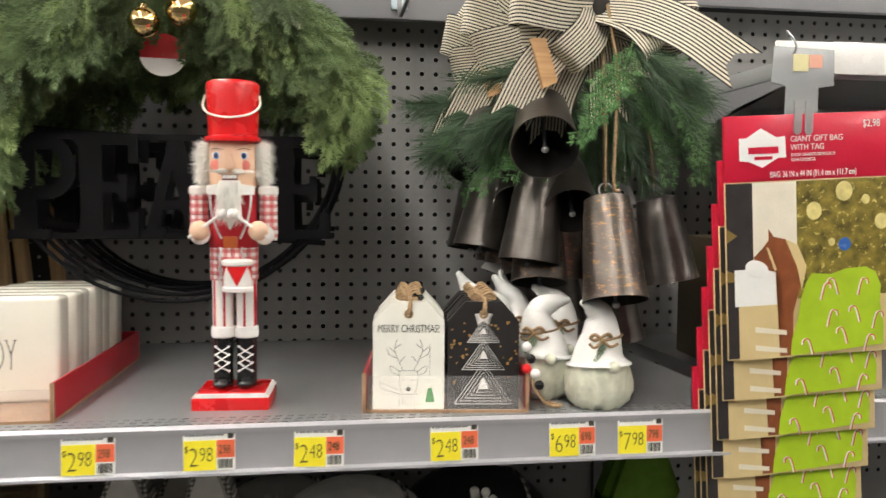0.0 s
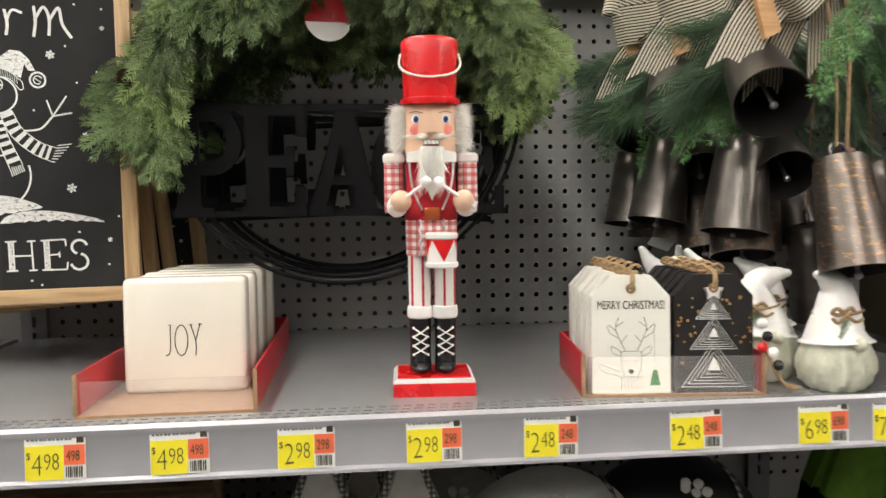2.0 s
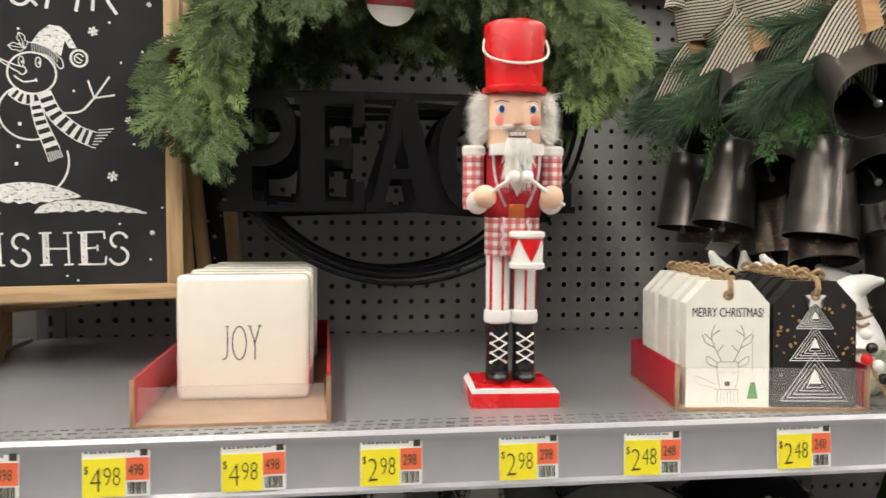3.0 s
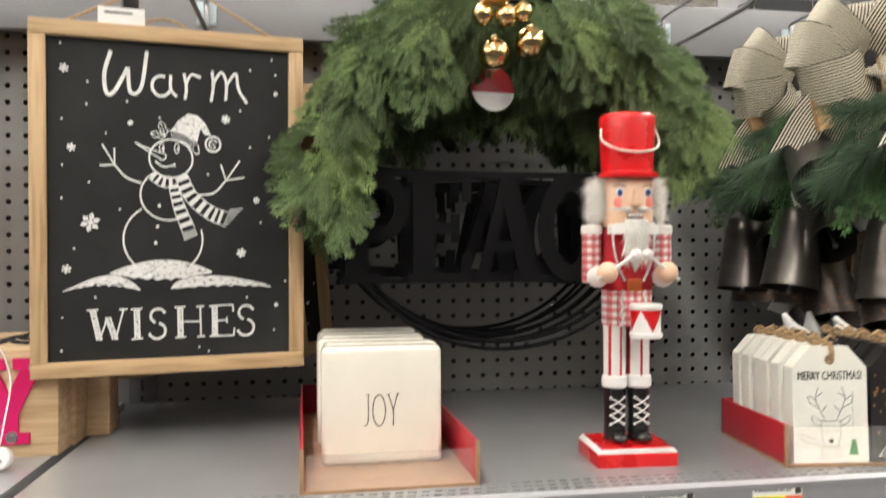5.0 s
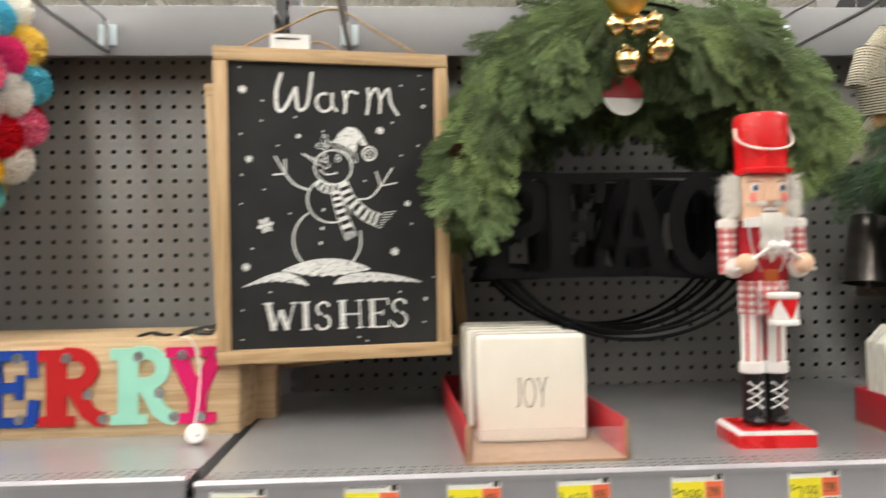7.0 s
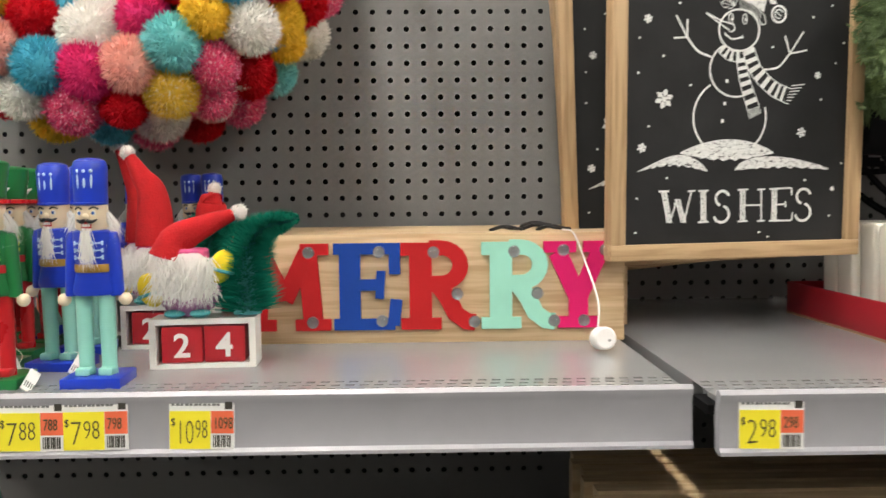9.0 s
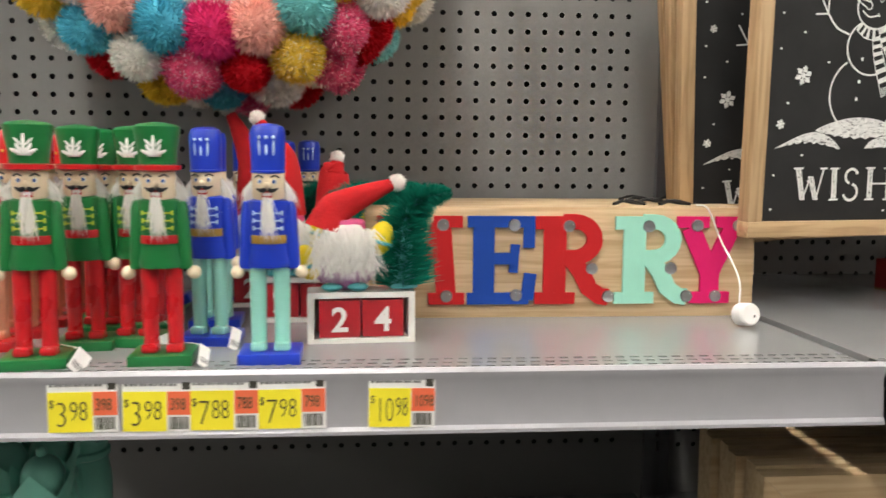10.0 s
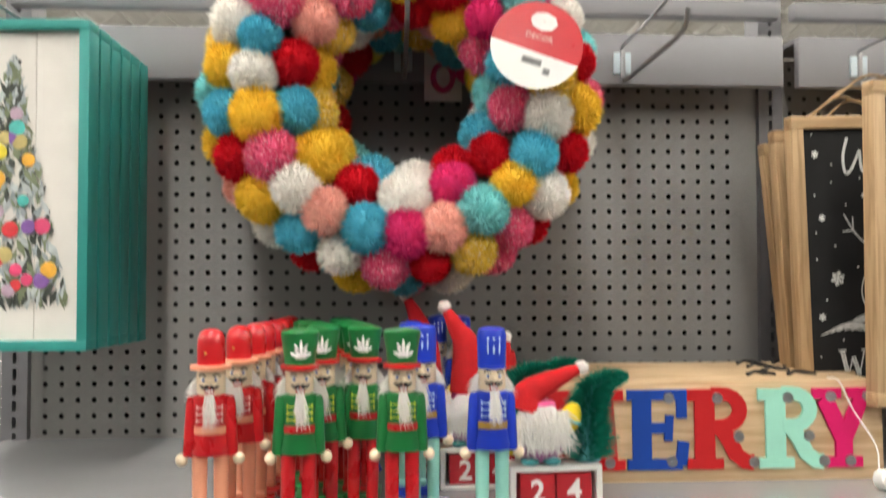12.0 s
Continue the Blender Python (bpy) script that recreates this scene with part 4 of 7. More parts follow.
t = thing("nutcracker_figure", (-0.1105, 0.9500, shelf_z(0.950) - 0.001), "tall wooden drummer nutcracker in red plaid and a top hat", "nutcracker", rot=(0, 0, -3))
t.scale = (1, 1, 1.014)
bm = box(B(), -0.0435, 0.0435, -0.038, 0.036, 0, 0.016, 0.0012)
part("base", bm, M_RED, t, "red wooden base")
bm = prism(B(), [(-0.0435, 0.0162), (0.0435, 0.0162), (0.0395, 0.0205), (-0.0395, 0.0205)], -0.0375, 0.0355)
part("base_bevel", bm, M_WHITE, t, "white painted bevel of the base")
part("base_top", box(B(), -0.0385, 0.0385, -0.0335, 0.032, 0.0206, 0.0216), M_RED, t)
for s in (-1, 1):
    x = s * 0.0135
    bm = lathe(B(), [(0.0115, 0.022), (0.0118, 0.03), (0.0112, 0.05), (0.0122, 0.0805)], 20, (x, 0, 0))
    ball(bm, (x, -0.013, 0.0275), 0.011, 16, 10, (0.95, 1.25, 0.6))
    boot = part("boot", bm, M_BOOT, t, "glossy black laced boot")
    bm = B()
    for k in range(4):
        z = 0.041 + 0.0095 * k
        for q in (-1, 1):
            ball(bm, (x + q * 0.0076, -0.0098, z), 0.0015, 8, 6)
            if k < 3:
                tube(bm, bend([(x + q * 0.0076, -0.0098, z), (x, -0.0128, z + 0.00475), (x - q * 0.0076, -0.0098, z + 0.0095)], 3), 0.0008, 5)
    part("laces", bm, M_WHITE, boot, "white criss-cross laces")
    part("knee_cuff", lathe(B(), [(0.0118, 0.079), (0.0138, 0.081), (0.0142, 0.0865), (0.0134, 0.092), (0.0115, 0.093)], 20, (x, 0, 0)), M_WHITE, t, "white cuff")
    part("leg", lathe(B(), [(0.0118, 0.093), (0.0124, 0.153)], 20, (x, 0, 0)), M_STRIPE, t, "white leg with red stripes")
    # sleeves hang from the shoulders, forearms reach to the drum
    xs = s * 0.0395
    part("sleeve", lathe(B(), [(0.0098, 0.192), (0.0108, 0.2), (0.0104, 0.243), (0.0104, 0.2455)], 18, (xs, 0, 0)), M_PLAID, t, "red plaid sleeve")
    bm = lathe(B(), [(0.0104, 0.2445), (0.0118, 0.246), (0.0118, 0.252), (0.0095, 0.2545), (0.004, 0.2548)], 18, (xs, 0, 0))
    part("shoulder_trim", bm, M_FUR, t, "fluffy white shoulder trim")
    part("cuff", ball(B(), (xs - s * 0.003, -0.012, 0.199), 0.0115, 14, 10, (1, 1.2, 1)), M_FUR, t)
    part("fist", ball(B(), (s * 0.0325, -0.034, 0.2045), 0.0112, 18, 12), M_SKIN, t, "round flesh-coloured fist")
    bm = B()
    cyl(bm, (s * 0.044, -0.037, 0.197), (s * 0.0075, -0.045, 0.2225), 0.0019, seg=10)
    ball(bm, (s * 0.0065, -0.0455, 0.2235), 0.0058, 14, 10)
    part("drumstick", bm, M_WHITE, t, "white drumstick")
bm = lathe(B(), [(0.0275, 0.147), (0.0278, 0.19), (0.026, 0.195)], 28, m=Matrix.Diagonal((1, 0.82, 1, 1)))
part("coat_skirt", bm, M_PLAID, t, "red plaid coat skirt")
bm = lathe(B(), [(0.0266, 0.183), (0.0285, 0.185), (0.0285, 0.196), (0.027, 0.198), (0.027, 0.247), (0.02, 0.256)], 28, m=Matrix.Diagonal((1, 0.82, 1, 1)))
part("torso", bm, M_VELVET, t, "deep red felt tunic")
bm = B()
for s in (-1, 1):
    prism(bm, [(s * 0.006, 0.2445), (s * 0.026, 0.2445), (s * 0.026, 0.2545), (s * 0.006, 0.2575)], -0.0262, -0.012)
part("collar", bm, M_WHITE, t, "white collar")
bm = box(B(), -0.008, 0.008, -0.0262, -0.0238, 0.1845, 0.1975, 0.001)
part("buckle", bm, material("red_gold_buckle", (0.62, 0.16, 0.05), 0.3, metal=0.6), t, "red and gold belt buckle")
bm = B()
for s in (-1, 1):
    for k in range(26):
        f = k / 25
        ball(bm, (s * (0.023 - 0.012 * f ** 2.2), -0.0215 - 0.002 * f, 0.246 - 0.05 * f), 0.00165, 6, 4)
    for k in range(18):
        ball(bm, (s * (0.0125 - 0.001 * math.sin(k)), -0.0218, 0.184 - 0.0021 * k), 0.0016, 6, 4)
part("braid", bm, M_SILVER, t, "silver braid on the coat")
# drum
drum = part("drum", lathe(B(), [(0.0155, 0.138), (0.0155, 0.168)], 28, (0.009, -0.034, 0)), M_WHITE, t, "small white drum with red points")
for z in (0.1365, 0.166):
    part("drum_rim", lathe(B(), [(0.0158, z), (0.0172, z + 0.0012), (0.0172, z + 0.0048), (0.0158, z + 0.006)], 28, (0.009, -0.034, 0)), M_WHITE, drum)
bm = B()
for k in range(4):
    a0, cols = -math.pi / 2 + (k - 0.5) * math.pi / 2 + 0.1, []
    for q in range(17):
        a, f = a0 + math.pi / 2 * q / 16, abs(q - 8) / 8
        cols.append([bm.verts.new((0.009 + 0.0159 * math.cos(a), -0.034 + 0.0159 * math.sin(a), z)) for z in (0.1655, 0.1435 + 0.0219 * f)])
    for u, w in zip(cols, cols[1:]):
        bm.faces.new((u[0], u[1], w[1], w[0]))
part("drum_point", bm, M_RED, drum, "red painted points", smooth=False)
# head
bm = lathe(B(), [(0.0262, 0.2525), (0.0275, 0.257), (0.0275, 0.302), (0.026, 0.304)], 32, m=Matrix.Diagonal((1, 0.92, 1, 1)))
prism(bm, [(-0.0045, 0.274), (0.0045, 0.274), (0.0022, 0.291), (-0.0022, 0.291)], -0.0335, -0.02)
head = part("head", bm, M_SKIN, t, "flesh-coloured wooden head")
for s in (-1, 1):
    bm = ball(B(), (s * 0.0155, -0.0218, 0.2885), 0.0048, 14, 9, (1, 0.3, 0.95))
    part("eye_white", bm, M_WHITE, head)
    part("iris", ball(B(), (s * 0.0155, -0.0232, 0.2882), 0.0033, 14, 9, (0.9, 0.3, 1.1)), M_IRIS, head, "blue painted iris")
    part("pupil", ball(B(), (s * 0.0155, -0.0242, 0.2882), 0.0018, 10, 6, (1, 0.3, 1)), M_BLACK, head)
    part("cheek", ball(B(), (s * 0.0165, -0.0212, 0.2775), 0.0058, 14, 9, (1, 0.18, 1)), M_ROSY, head, "rosy cheek")
    bm = B()
    tube(bm, bend([(s * 0.008, -0.0238, 0.2945), (s * 0.016, -0.0222, 0.2962), (s * 0.022, -0.0175, 0.295)], 4), 0.0004, 5)
    part("eyebrow", bm, M_INK, head)
    bm = fibres(B(), [((s * (0.003 + 0.0008 * k), -0.0262, 0.2705 + 0.0012 * math.sin(k * 2.1)), (s, -0.15, 0.05)) for k in range(26)], 0.008, 0.0006, 5, 0.2, 0.2)
    ball(bm, (s * 0.009, -0.0245, 0.2705), 0.0065, 12, 8, (1.2, 0.4, 0.5))
    part("moustache", bm, M_FUR, head, "white fur moustache")
    rg = random.Random(40 + s)
    roots = []
    for _ in range(1500):
        f = rg.random()
        roots.append(((s * rg.uniform(0.0245, 0.031), rg.uniform(-0.010, 0.018), 0.302 - 0.04 * f), (s * rg.uniform(0.35, 1.0), rg.uniform(-0.3, 0.3), rg.uniform(-0.9, 0.25) + 0.2 * (1 - f))))
    bm = fibres(B(), roots, 0.019, 0.00042, 7, 0.3, 0.22)
    ball(bm, (s * 0.027, 0.005, 0.2825), 0.0095, 16, 12, (0.75, 1.4, 2.05))
    part("hair", bm, M_FUR, head, "fluffy white side hair")
bm = B()
for k in range(4):
    for z in (0.2645,):
        box(bm, -0.0079 + 0.004 * k, -0.0043 + 0.004 * k, -0.0268, -0.024, z - 0.002, z + 0.002, 0.0006)
part("teeth", bm, M_WHITE, head, "white square teeth")
part("mouth", box(B(), -0.0082, 0.0082, -0.0262, -0.022, 0.2555, 0.2670), M_MAROON, head)
roots = [((random.uniform(-0.012, 0.012), -0.0272 - random.uniform(0, 0.004), 0.2595 - 0.036 * random.random() ** 1.4), (random.uniform(-0.4, 0.4), -0.3, -1)) for _ in range(900)]
bm = fibres(B(), roots, 0.016, 0.0005, 9, 0.4, 0.3)
prism(bm, [(-0.011, 0.2605), (0.011, 0.2605), (0.010, 0.225), (0.0, 0.205), (-0.009, 0.225)], -0.029, -0.0245)
part("beard", bm, M_FUR, t, "long white fur beard")
# hat
part("hat_brim", lathe(B(), [(0.024, 0.3035), (0.0312, 0.3042), (0.032, 0.306), (0.0318, 0.3095), (0.028, 0.311)], 36, (0, -0.004, 0), m=Matrix.Diagonal((1, 1, 1, 1))), M_RED, t)
hat = part("hat", lathe(B(), [(0.0278, 0.309), (0.0305, 0.367), (0.0298, 0.3705), (0.0275, 0.3725), (0.012, 0.3735)], 36), M_RED, t, "glossy red top hat")
cordp = bend([(-0.0305, -0.004, 0.357), (-0.0318, -0.012, 0.344), (-0.022, -0.026, 0.334), (0, -0.0325, 0.330), (0.022, -0.026, 0.334), (0.0318, -0.012, 0.344), (0.0305, -0.004, 0.357)], 6)
part("hat_cord", tube(B(), cordp, 0.0013, 8), M_CORD, hat, "white cord hung across the hat")


# ---- light-up MERRY signs ----
M_BULB = material("clear_bulb", (0.97, 0.96, 0.95), 0.02, trans=1.0, var=0.0, bump=0)
M_LRED = material("red_felt_letter", (0.48, 0.013, 0.016), 0.7, spec=0.25, var=0.05)
M_LBLUE = material("blue_letter", (0.009, 0.055, 0.32), 0.7, spec=0.25, var=0.05)
M_LMINT = material("mint_letter", (0.33, 0.68, 0.55), 0.7, spec=0.25, var=0.05)
M_LPINK = material("hot_pink_letter", (0.64, 0.01, 0.13), 0.7, spec=0.25, var=0.05)


def bar(bm, pts, w, y0, y1):
    """A solid bar of width w along a line in x and z."""
    p = [Vector((x, 0, z)) for x, z in pts]
    k, ring = len(p), []
    for i in range(k):
        d = (p[min(i + 1, k - 1)] - p[max(i - 1, 0)]).normalized()
        s = Vector((-d.z, 0, d.x)) * w / 2
        ring.append([bm.verts.new((p[i].x + q * s.x, y, p[i].z + q * s.z)) for q, y in ((1, y0), (-1, y0), (-1, y1), (1, y1))])
    for a, b in zip(ring, ring[1:]):
        for j in range(4):
            bm.faces.new((a[j], a[(j + 1) % 4], b[(j + 1) % 4], b[j]))
    bm.faces.new(ring[0])
    bm.faces.new(ring[-1])


def slab_letter(kind):
    """A slab-serif capital, 100 mm high, its lower left corner at the origin."""
    bm, n = B(), [0]

    def b(pts, w):
        n[0] += 1
        bar(bm, pts, w, -0.004 - 0.0001 * n[0], 0)
    if kind == "E":
        b([(0.0185, 0.012), (0.0185, 0.088)], 0.024)
        b([(0, 0.0065), (0.070, 0.0065)], 0.013)
        b([(0, 0.0935), (0.076, 0.0935)], 0.013)
        b([(0.0695, 0.09), (0.0695, 0.064)], 0.013)
        b([(0.068, 0.005), (0.0715, 0.035)], 0.014)
        b([(0.03, 0.052), (0.05, 0.052)], 0.013)
        b([(0.052, 0.036), (0.054, 0.068)], 0.010)
    if kind == "R":
        b([(0.021, 0.012), (0.021, 0.088)], 0.024)
        b([(0, 0.0065), (0.043, 0.0065)], 0.013)
        b([(0, 0.0925), (0.045, 0.0925)], 0.015)
        arcp = [(0.042 + 0.0215 * math.cos(a), 0.0735 + 0.0205 * math.sin(a)) for a in [math.pi * (0.5 - k / 10) for k in range(11)]]
        b([(0.03, 0.094)] + arcp + [(0.03, 0.053)], 0.017)
        b([(0.04, 0.05), (0.05, 0.036), (0.058, 0.018), (0.07, 0.0085), (0.079, 0.0075)], 0.019)
    if kind == "Y":
        b([(0.044, 0.012), (0.044, 0.045)], 0.024)
        b([(0.018, 0.0065), (0.07, 0.0065)], 0.013)
        b([(0.042, 0.038), (0.017, 0.088)], 0.023)
        b([(0.046, 0.038), (0.071, 0.088)], 0.021)
        b([(0.0, 0.0935), (0.041, 0.0935)], 0.013)
        b([(0.05, 0.0935), (0.088, 0.0935)], 0.013)
    if kind == "M":
        b([(0.08, 0.01), (0.074, 0.09)], 0.022)
        b([(0.018, 0.01), (0.022, 0.09)], 0.02)
        b([(0.022, 0.09), (0.048, 0.035)], 0.02)
        b([(0.074, 0.09), (0.048, 0.035)], 0.02)
        b([(0, 0.0065), (0.038, 0.0065)], 0.013)
        b([(0.06, 0.0065), (0.1, 0.0065)], 0.013)
        b([(0.004, 0.0935), (0.032, 0.0935)], 0.013)
        b([(0.066, 0.0935), (0.098, 0.0935)], 0.013)
    return bm


LETTERS = {}


def merry_sign(at, rot, lettered=True):
    t = thing("light_up_sign", at, "pale oak block sign with coloured MERRY letters and clear bulbs", "sign", "light-up MERRY signs", rot)
    part("block", box(B(), -0.225, 0.2095, 0, 0.05, 0, 0.1215, 0.0012), M_OAK, t, "oak-look wooden block")
    xs = (("M", -0.2155, M_LRED, 0.98), ("E", -0.1142, M_LBLUE, 0.97), ("R", -0.0400, M_LRED, 1.04), ("R", 0.0492, M_LMINT, 1.03), ("Y", 0.1185, M_LPINK, 0.88))
    if not lettered:
        return t
    bulbs = {"M": ((0.076, 0.09), (0.08, 0.01)), "E": ((0.052, 0.09), (0.055, 0.011)), "R": ((0.035, 0.089), (0.060, 0.041), (0.078, 0.009)), "Y": ((0.024, 0.09), (0.077, 0.09), (0.05, 0.009))}
    for k, x, mm, sx in xs:
        bm = slab_letter(k)
        move(bm.verts, pose(x, -0.0005, 0.0155) @ Matrix.Diagonal((sx, 1, 0.965, 1)))
        lt = part("letter", bm, mm, t, "cut-out letter " + k, smooth=False)
        for bx, bz in bulbs[k]:
            c = (x + bx * sx, -0.0075, 0.0155 + bz * 0.965)
            bm = ball(B(), c, 0.0068, 12, 8, (1, 0.9, 1))
            bulb = part("bulb", bm, M_BULB, lt, "clear round bulb")
            bulb.visible_shadow = False
            bm = lathe(B(), [(0.0022, 0), (0.0052, 0.0008), (0.0050, 0.0028)], 12, m=Matrix.Translation((c[0], -0.0046, c[2])) @ pose(0, 0, 0, 90, 0, 0))
            part("socket", bm, M_STEEL, lt)
    return t


merry_sign((-0.9460, 1.0865, shelf_z(1.0865) - 0.0005), (LEAN, 0, 0.0))
for k in range(1, 5):
    y = 1.0865 + 0.0525 * k
    s2 = merry_sign((-0.946 + (0.0, 0.004, 0.03, 0.012, 0.0)[k], y, shelf_z(y) - 0.0005), (LEAN, 0, 0), False)
    bm = B()
    for q in range(2):
        cx = 0.06 + 0.055 * q + 0.02 * k
        tube(bm, bend([(cx - 0.02, 0.004, 0.1225), (cx - 0.006, 0.014, 0.126), (cx + 0.004, 0.008, 0.1245), (cx + 0.022, 0.018, 0.1228)], 5), 0.0022, 6)
        tube(bm, bend([(cx - 0.016, 0.018, 0.1228), (cx, 0.010, 0.127), (cx + 0.018, 0.004, 0.1228)], 5), 0.0018, 6)
    part("wire_tie", bm, M_BLACK, s2, "black twisted wire tie")
sw = thing("switch_tag", (-0.7765, 1.03, shelf_z(1.03) + 0.0003), "round white plastic disc tag on a thin clear cord", "tag")
part("disc", lathe(B(), [(0.010, 0), (0.0118, 0.001), (0.0118, 0.016), (0.010, 0.018), (0.002, 0.0182)], 28, m=pose(0, 0.0, 0.0118, 78, 0, 8)), M_WHITE, sw)
# No hole is cut: a flat black disc paints the shade of one.
part("hole", lathe(B(), [(0.0004, 0), (0.0014, 0)], 10, m=pose(0.006, -0.0188, 0.0135, 78, 0, 8), close=False), M_BLACK, sw)
part("cord", tube(B(), bend([(-0.002, 0.0, 0.023), (0.0, 0.01, 0.05), (-0.006, 0.045, 0.085), (-0.018, 0.054, 0.118), (-0.03, 0.06, 0.1225)], 6), 0.0009, 6), M_HOLDER, sw)


# ---- small nutcrackers ----
M_GREEN = material("glossy_green_paint", (0.012, 0.17, 0.045), 0.3, coat=0.3, var=0.06, bump=0.03, bscale=80)
M_BLUE = material("glossy_blue_paint", (0.012, 0.045, 0.5), 0.3, coat=0.3, var=0.06, bump=0.03, bscale=80)
M_RED2 = material("glossy_scarlet_paint", (0.55, 0.012, 0.018), 0.28, coat=0.3, var=0.06, bump=0.03, bscale=80)
M_PEACH = material("peach_paint", (0.82, 0.36, 0.22), 0.4, var=0.05)
M_MINT = material("mint_paint", (0.3, 0.66, 0.56), 0.4, var=0.05)
M_GOLD = material("gold_paint", (0.5, 0.3, 0.06), 0.4, metal=0.5)
M_LIME = material("lime_braid_paint", (0.55, 0.62, 0.05), 0.5)
M_PALEPINK = material("pale_pink_paint", (0.8, 0.5, 0.46), 0.5)
M_PALEBLUE = material("pale_blue_paint", (0.5, 0.66, 0.85), 0.5)
M_FACE = material("ivory_face_paint", (0.8, 0.66, 0.47), 0.4, var=0.04)


def small_nutcracker(kind):
    """A 198 mm soldier facing -y, its base in the middle of its foot plate."""
    coat, leg, belt, braid, brim = {"red": (M_RED2, M_PEACH, M_PEACH, M_PALEPINK, M_PEACH), "green": (M_GREEN, M_RED2, M_RED2, M_LIME, M_RED2), "blue": (M_BLUE, M_MINT, M_GOLD, M_PALEBLUE, M_BLUE)}[kind]
    words = {"red": "small red nutcracker soldier with peach legs and a domed hat", "green": "small green nutcracker soldier with red legs and tall hat", "blue": "small blue nutcracker soldier with mint legs and tall hat"}
    t = thing("nutcracker", (0, 0, 0), words[kind], "nutcracker", kind + " nutcracker soldiers")
    part("base", box(B(), -0.0255, 0.0255, -0.022, 0.022, 0, 0.0095, 0.001), coat, t)
    for s in (-1, 1):
        x = s * 0.0098
        bm = lathe(B(), [(0.0068, 0.0095), (0.0063, 0.02), (0.0068, 0.045), (0.0072, 0.086)], 14, (x, 0, 0))
        box(bm, x - 0.0064, x + 0.0064, -0.0125, 0.004, 0.0096, 0.0165, 0.002)
        part("leg", bm, leg, t)
        bm = lathe(B(), [(0.0062, 0.079), (0.0064, 0.09), (0.006, 0.128), (0.0045, 0.134), (0.001, 0.1355)], 12, (0, 0, 0), m=pose(s * 0.0225, 0, 0) @ pose(0, 0, 0, 0, s * -2.5, 0))
        part("arm", bm, coat, t)
        part("fist", ball(B(), (s * 0.0262, -0.001, 0.0755), 0.0058, 12, 8), M_FACE, t, "ivory fist")
    bm = lathe(B(), [(0.0175, 0.08), (0.0185, 0.084), (0.0152, 0.1), (0.0152, 0.108), (0.0168, 0.128), (0.0165, 0.135), (0.012, 0.137)], 24, m=Matrix.Diagonal((1, 0.8, 1, 1)))
    part("torso", bm, coat, t)
    part("belt", lathe(B(), [(0.0158, 0.1), (0.0162, 0.101), (0.0162, 0.106), (0.0158, 0.107)], 24, m=Matrix.Diagonal((1, 0.82, 1, 1))), belt, t, "painted belt")
    bm = B()
    for k in range(3):
        z = 0.113 + 0.0062 * k
        for s in (-1, 1):
            xa, xb = s * 0.0045, s * 0.0115
            tube(bm, [(xa, -0.0132, z), ((xa + xb) / 2, -0.0124, z), (xb, -0.0103, z)], 0.00065, 5)
            for x, y in ((xa, -0.0132), (xb, -0.0103)):
                ball(bm, (x, y, z + 0.001), 0.0011, 6, 4)
                ball(bm, (x, y, z - 0.001), 0.0011, 6, 4)
    part("braid", bm, braid, t, "painted coat braid")
    head = part("head", lathe(B(), [(0.0118, 0.136), (0.0135, 0.139), (0.0135, 0.158), (0.0125, 0.161)], 24), M_FACE, t, "ivory painted head")
    part("nose", ball(B(), (0, -0.0142, 0.1485), 0.0026, 10, 7), M_FACE, head)
    for s in (-1, 1):
        part("eye", ball(B(), (s * 0.0058, -0.0118, 0.1512), 0.0024, 10, 7, (0.9, 0.4, 1)), M_WHITE, head)
        part("iris", ball(B(), (s * 0.0056, -0.01265, 0.1512), 0.0013, 8, 6, (1, 0.4, 1.2)), M_IRIS, head)
        part("eyebrow", tube(B(), bend([(s * 0.003, -0.0136, 0.1545), (s * 0.0065, -0.0127, 0.1563), (s * 0.0095, -0.0103, 0.1545)], 3), 0.0007, 5), M_BLACK, head)
        part("moustache", tube(B(), bend([(s * 0.0006, -0.0143, 0.1452), (s * 0.0045, -0.0138, 0.1438), (s * 0.0088, -0.0112, 0.1458)], 4), [0.0012, 0.0017, 0.002, 0.002, 0.0018, 0.0015, 0.0012, 0.0009, 0.0005], 6), M_BLACK, head, "black painted moustache")
    bm = B()
    for k in range(3):
        box(bm, -0.0034 + 0.0024 * k, -0.0013 + 0.0024 * k, -0.0143, -0.012, 0.1395, 0.1422, 0.0003)
    part("teeth", bm, M_WHITE, head)
    part("lip", box(B(), -0.0042, 0.0042, -0.0139, -0.012, 0.1378, 0.1438, 0.0005), M_RED2, head)
    rg = random.Random(len(kind))
    roots = [((rg.uniform(-0.004, 0.004), -0.0138 - rg.uniform(0, 0.002), 0.1395 - 0.018 * rg.random()), (rg.uniform(-0.15, 0.35), -0.35, -1)) for _ in range(160)]
    part("beard", fibres(B(), roots, 0.019, 0.0005, 3, 0.4, 0.15), M_FUR, t, "wispy white fur beard")
    roots = on_ball(620, (0, 0.002, 0.1485), 0.0122, (1.14, 0.95, 0.9), 4, lambda d: d.y > -0.3 and abs(d.x) > 0.3)
    part("hair", fibres(B(), [(p, Vector((d.x * 0.5, d.y * 0.5, d.z * 0.3 - 0.85))) for p, d in roots], 0.021, 0.0005, 5, 0.2, 0.22), M_FUR, t, "white fur hair")
    if kind == "red":
        hatp = [(0.0128, 0.1605), (0.0132, 0.178), (0.0128, 0.188), (0.0105, 0.1945), (0.006, 0.1975), (0.001, 0.1985)]
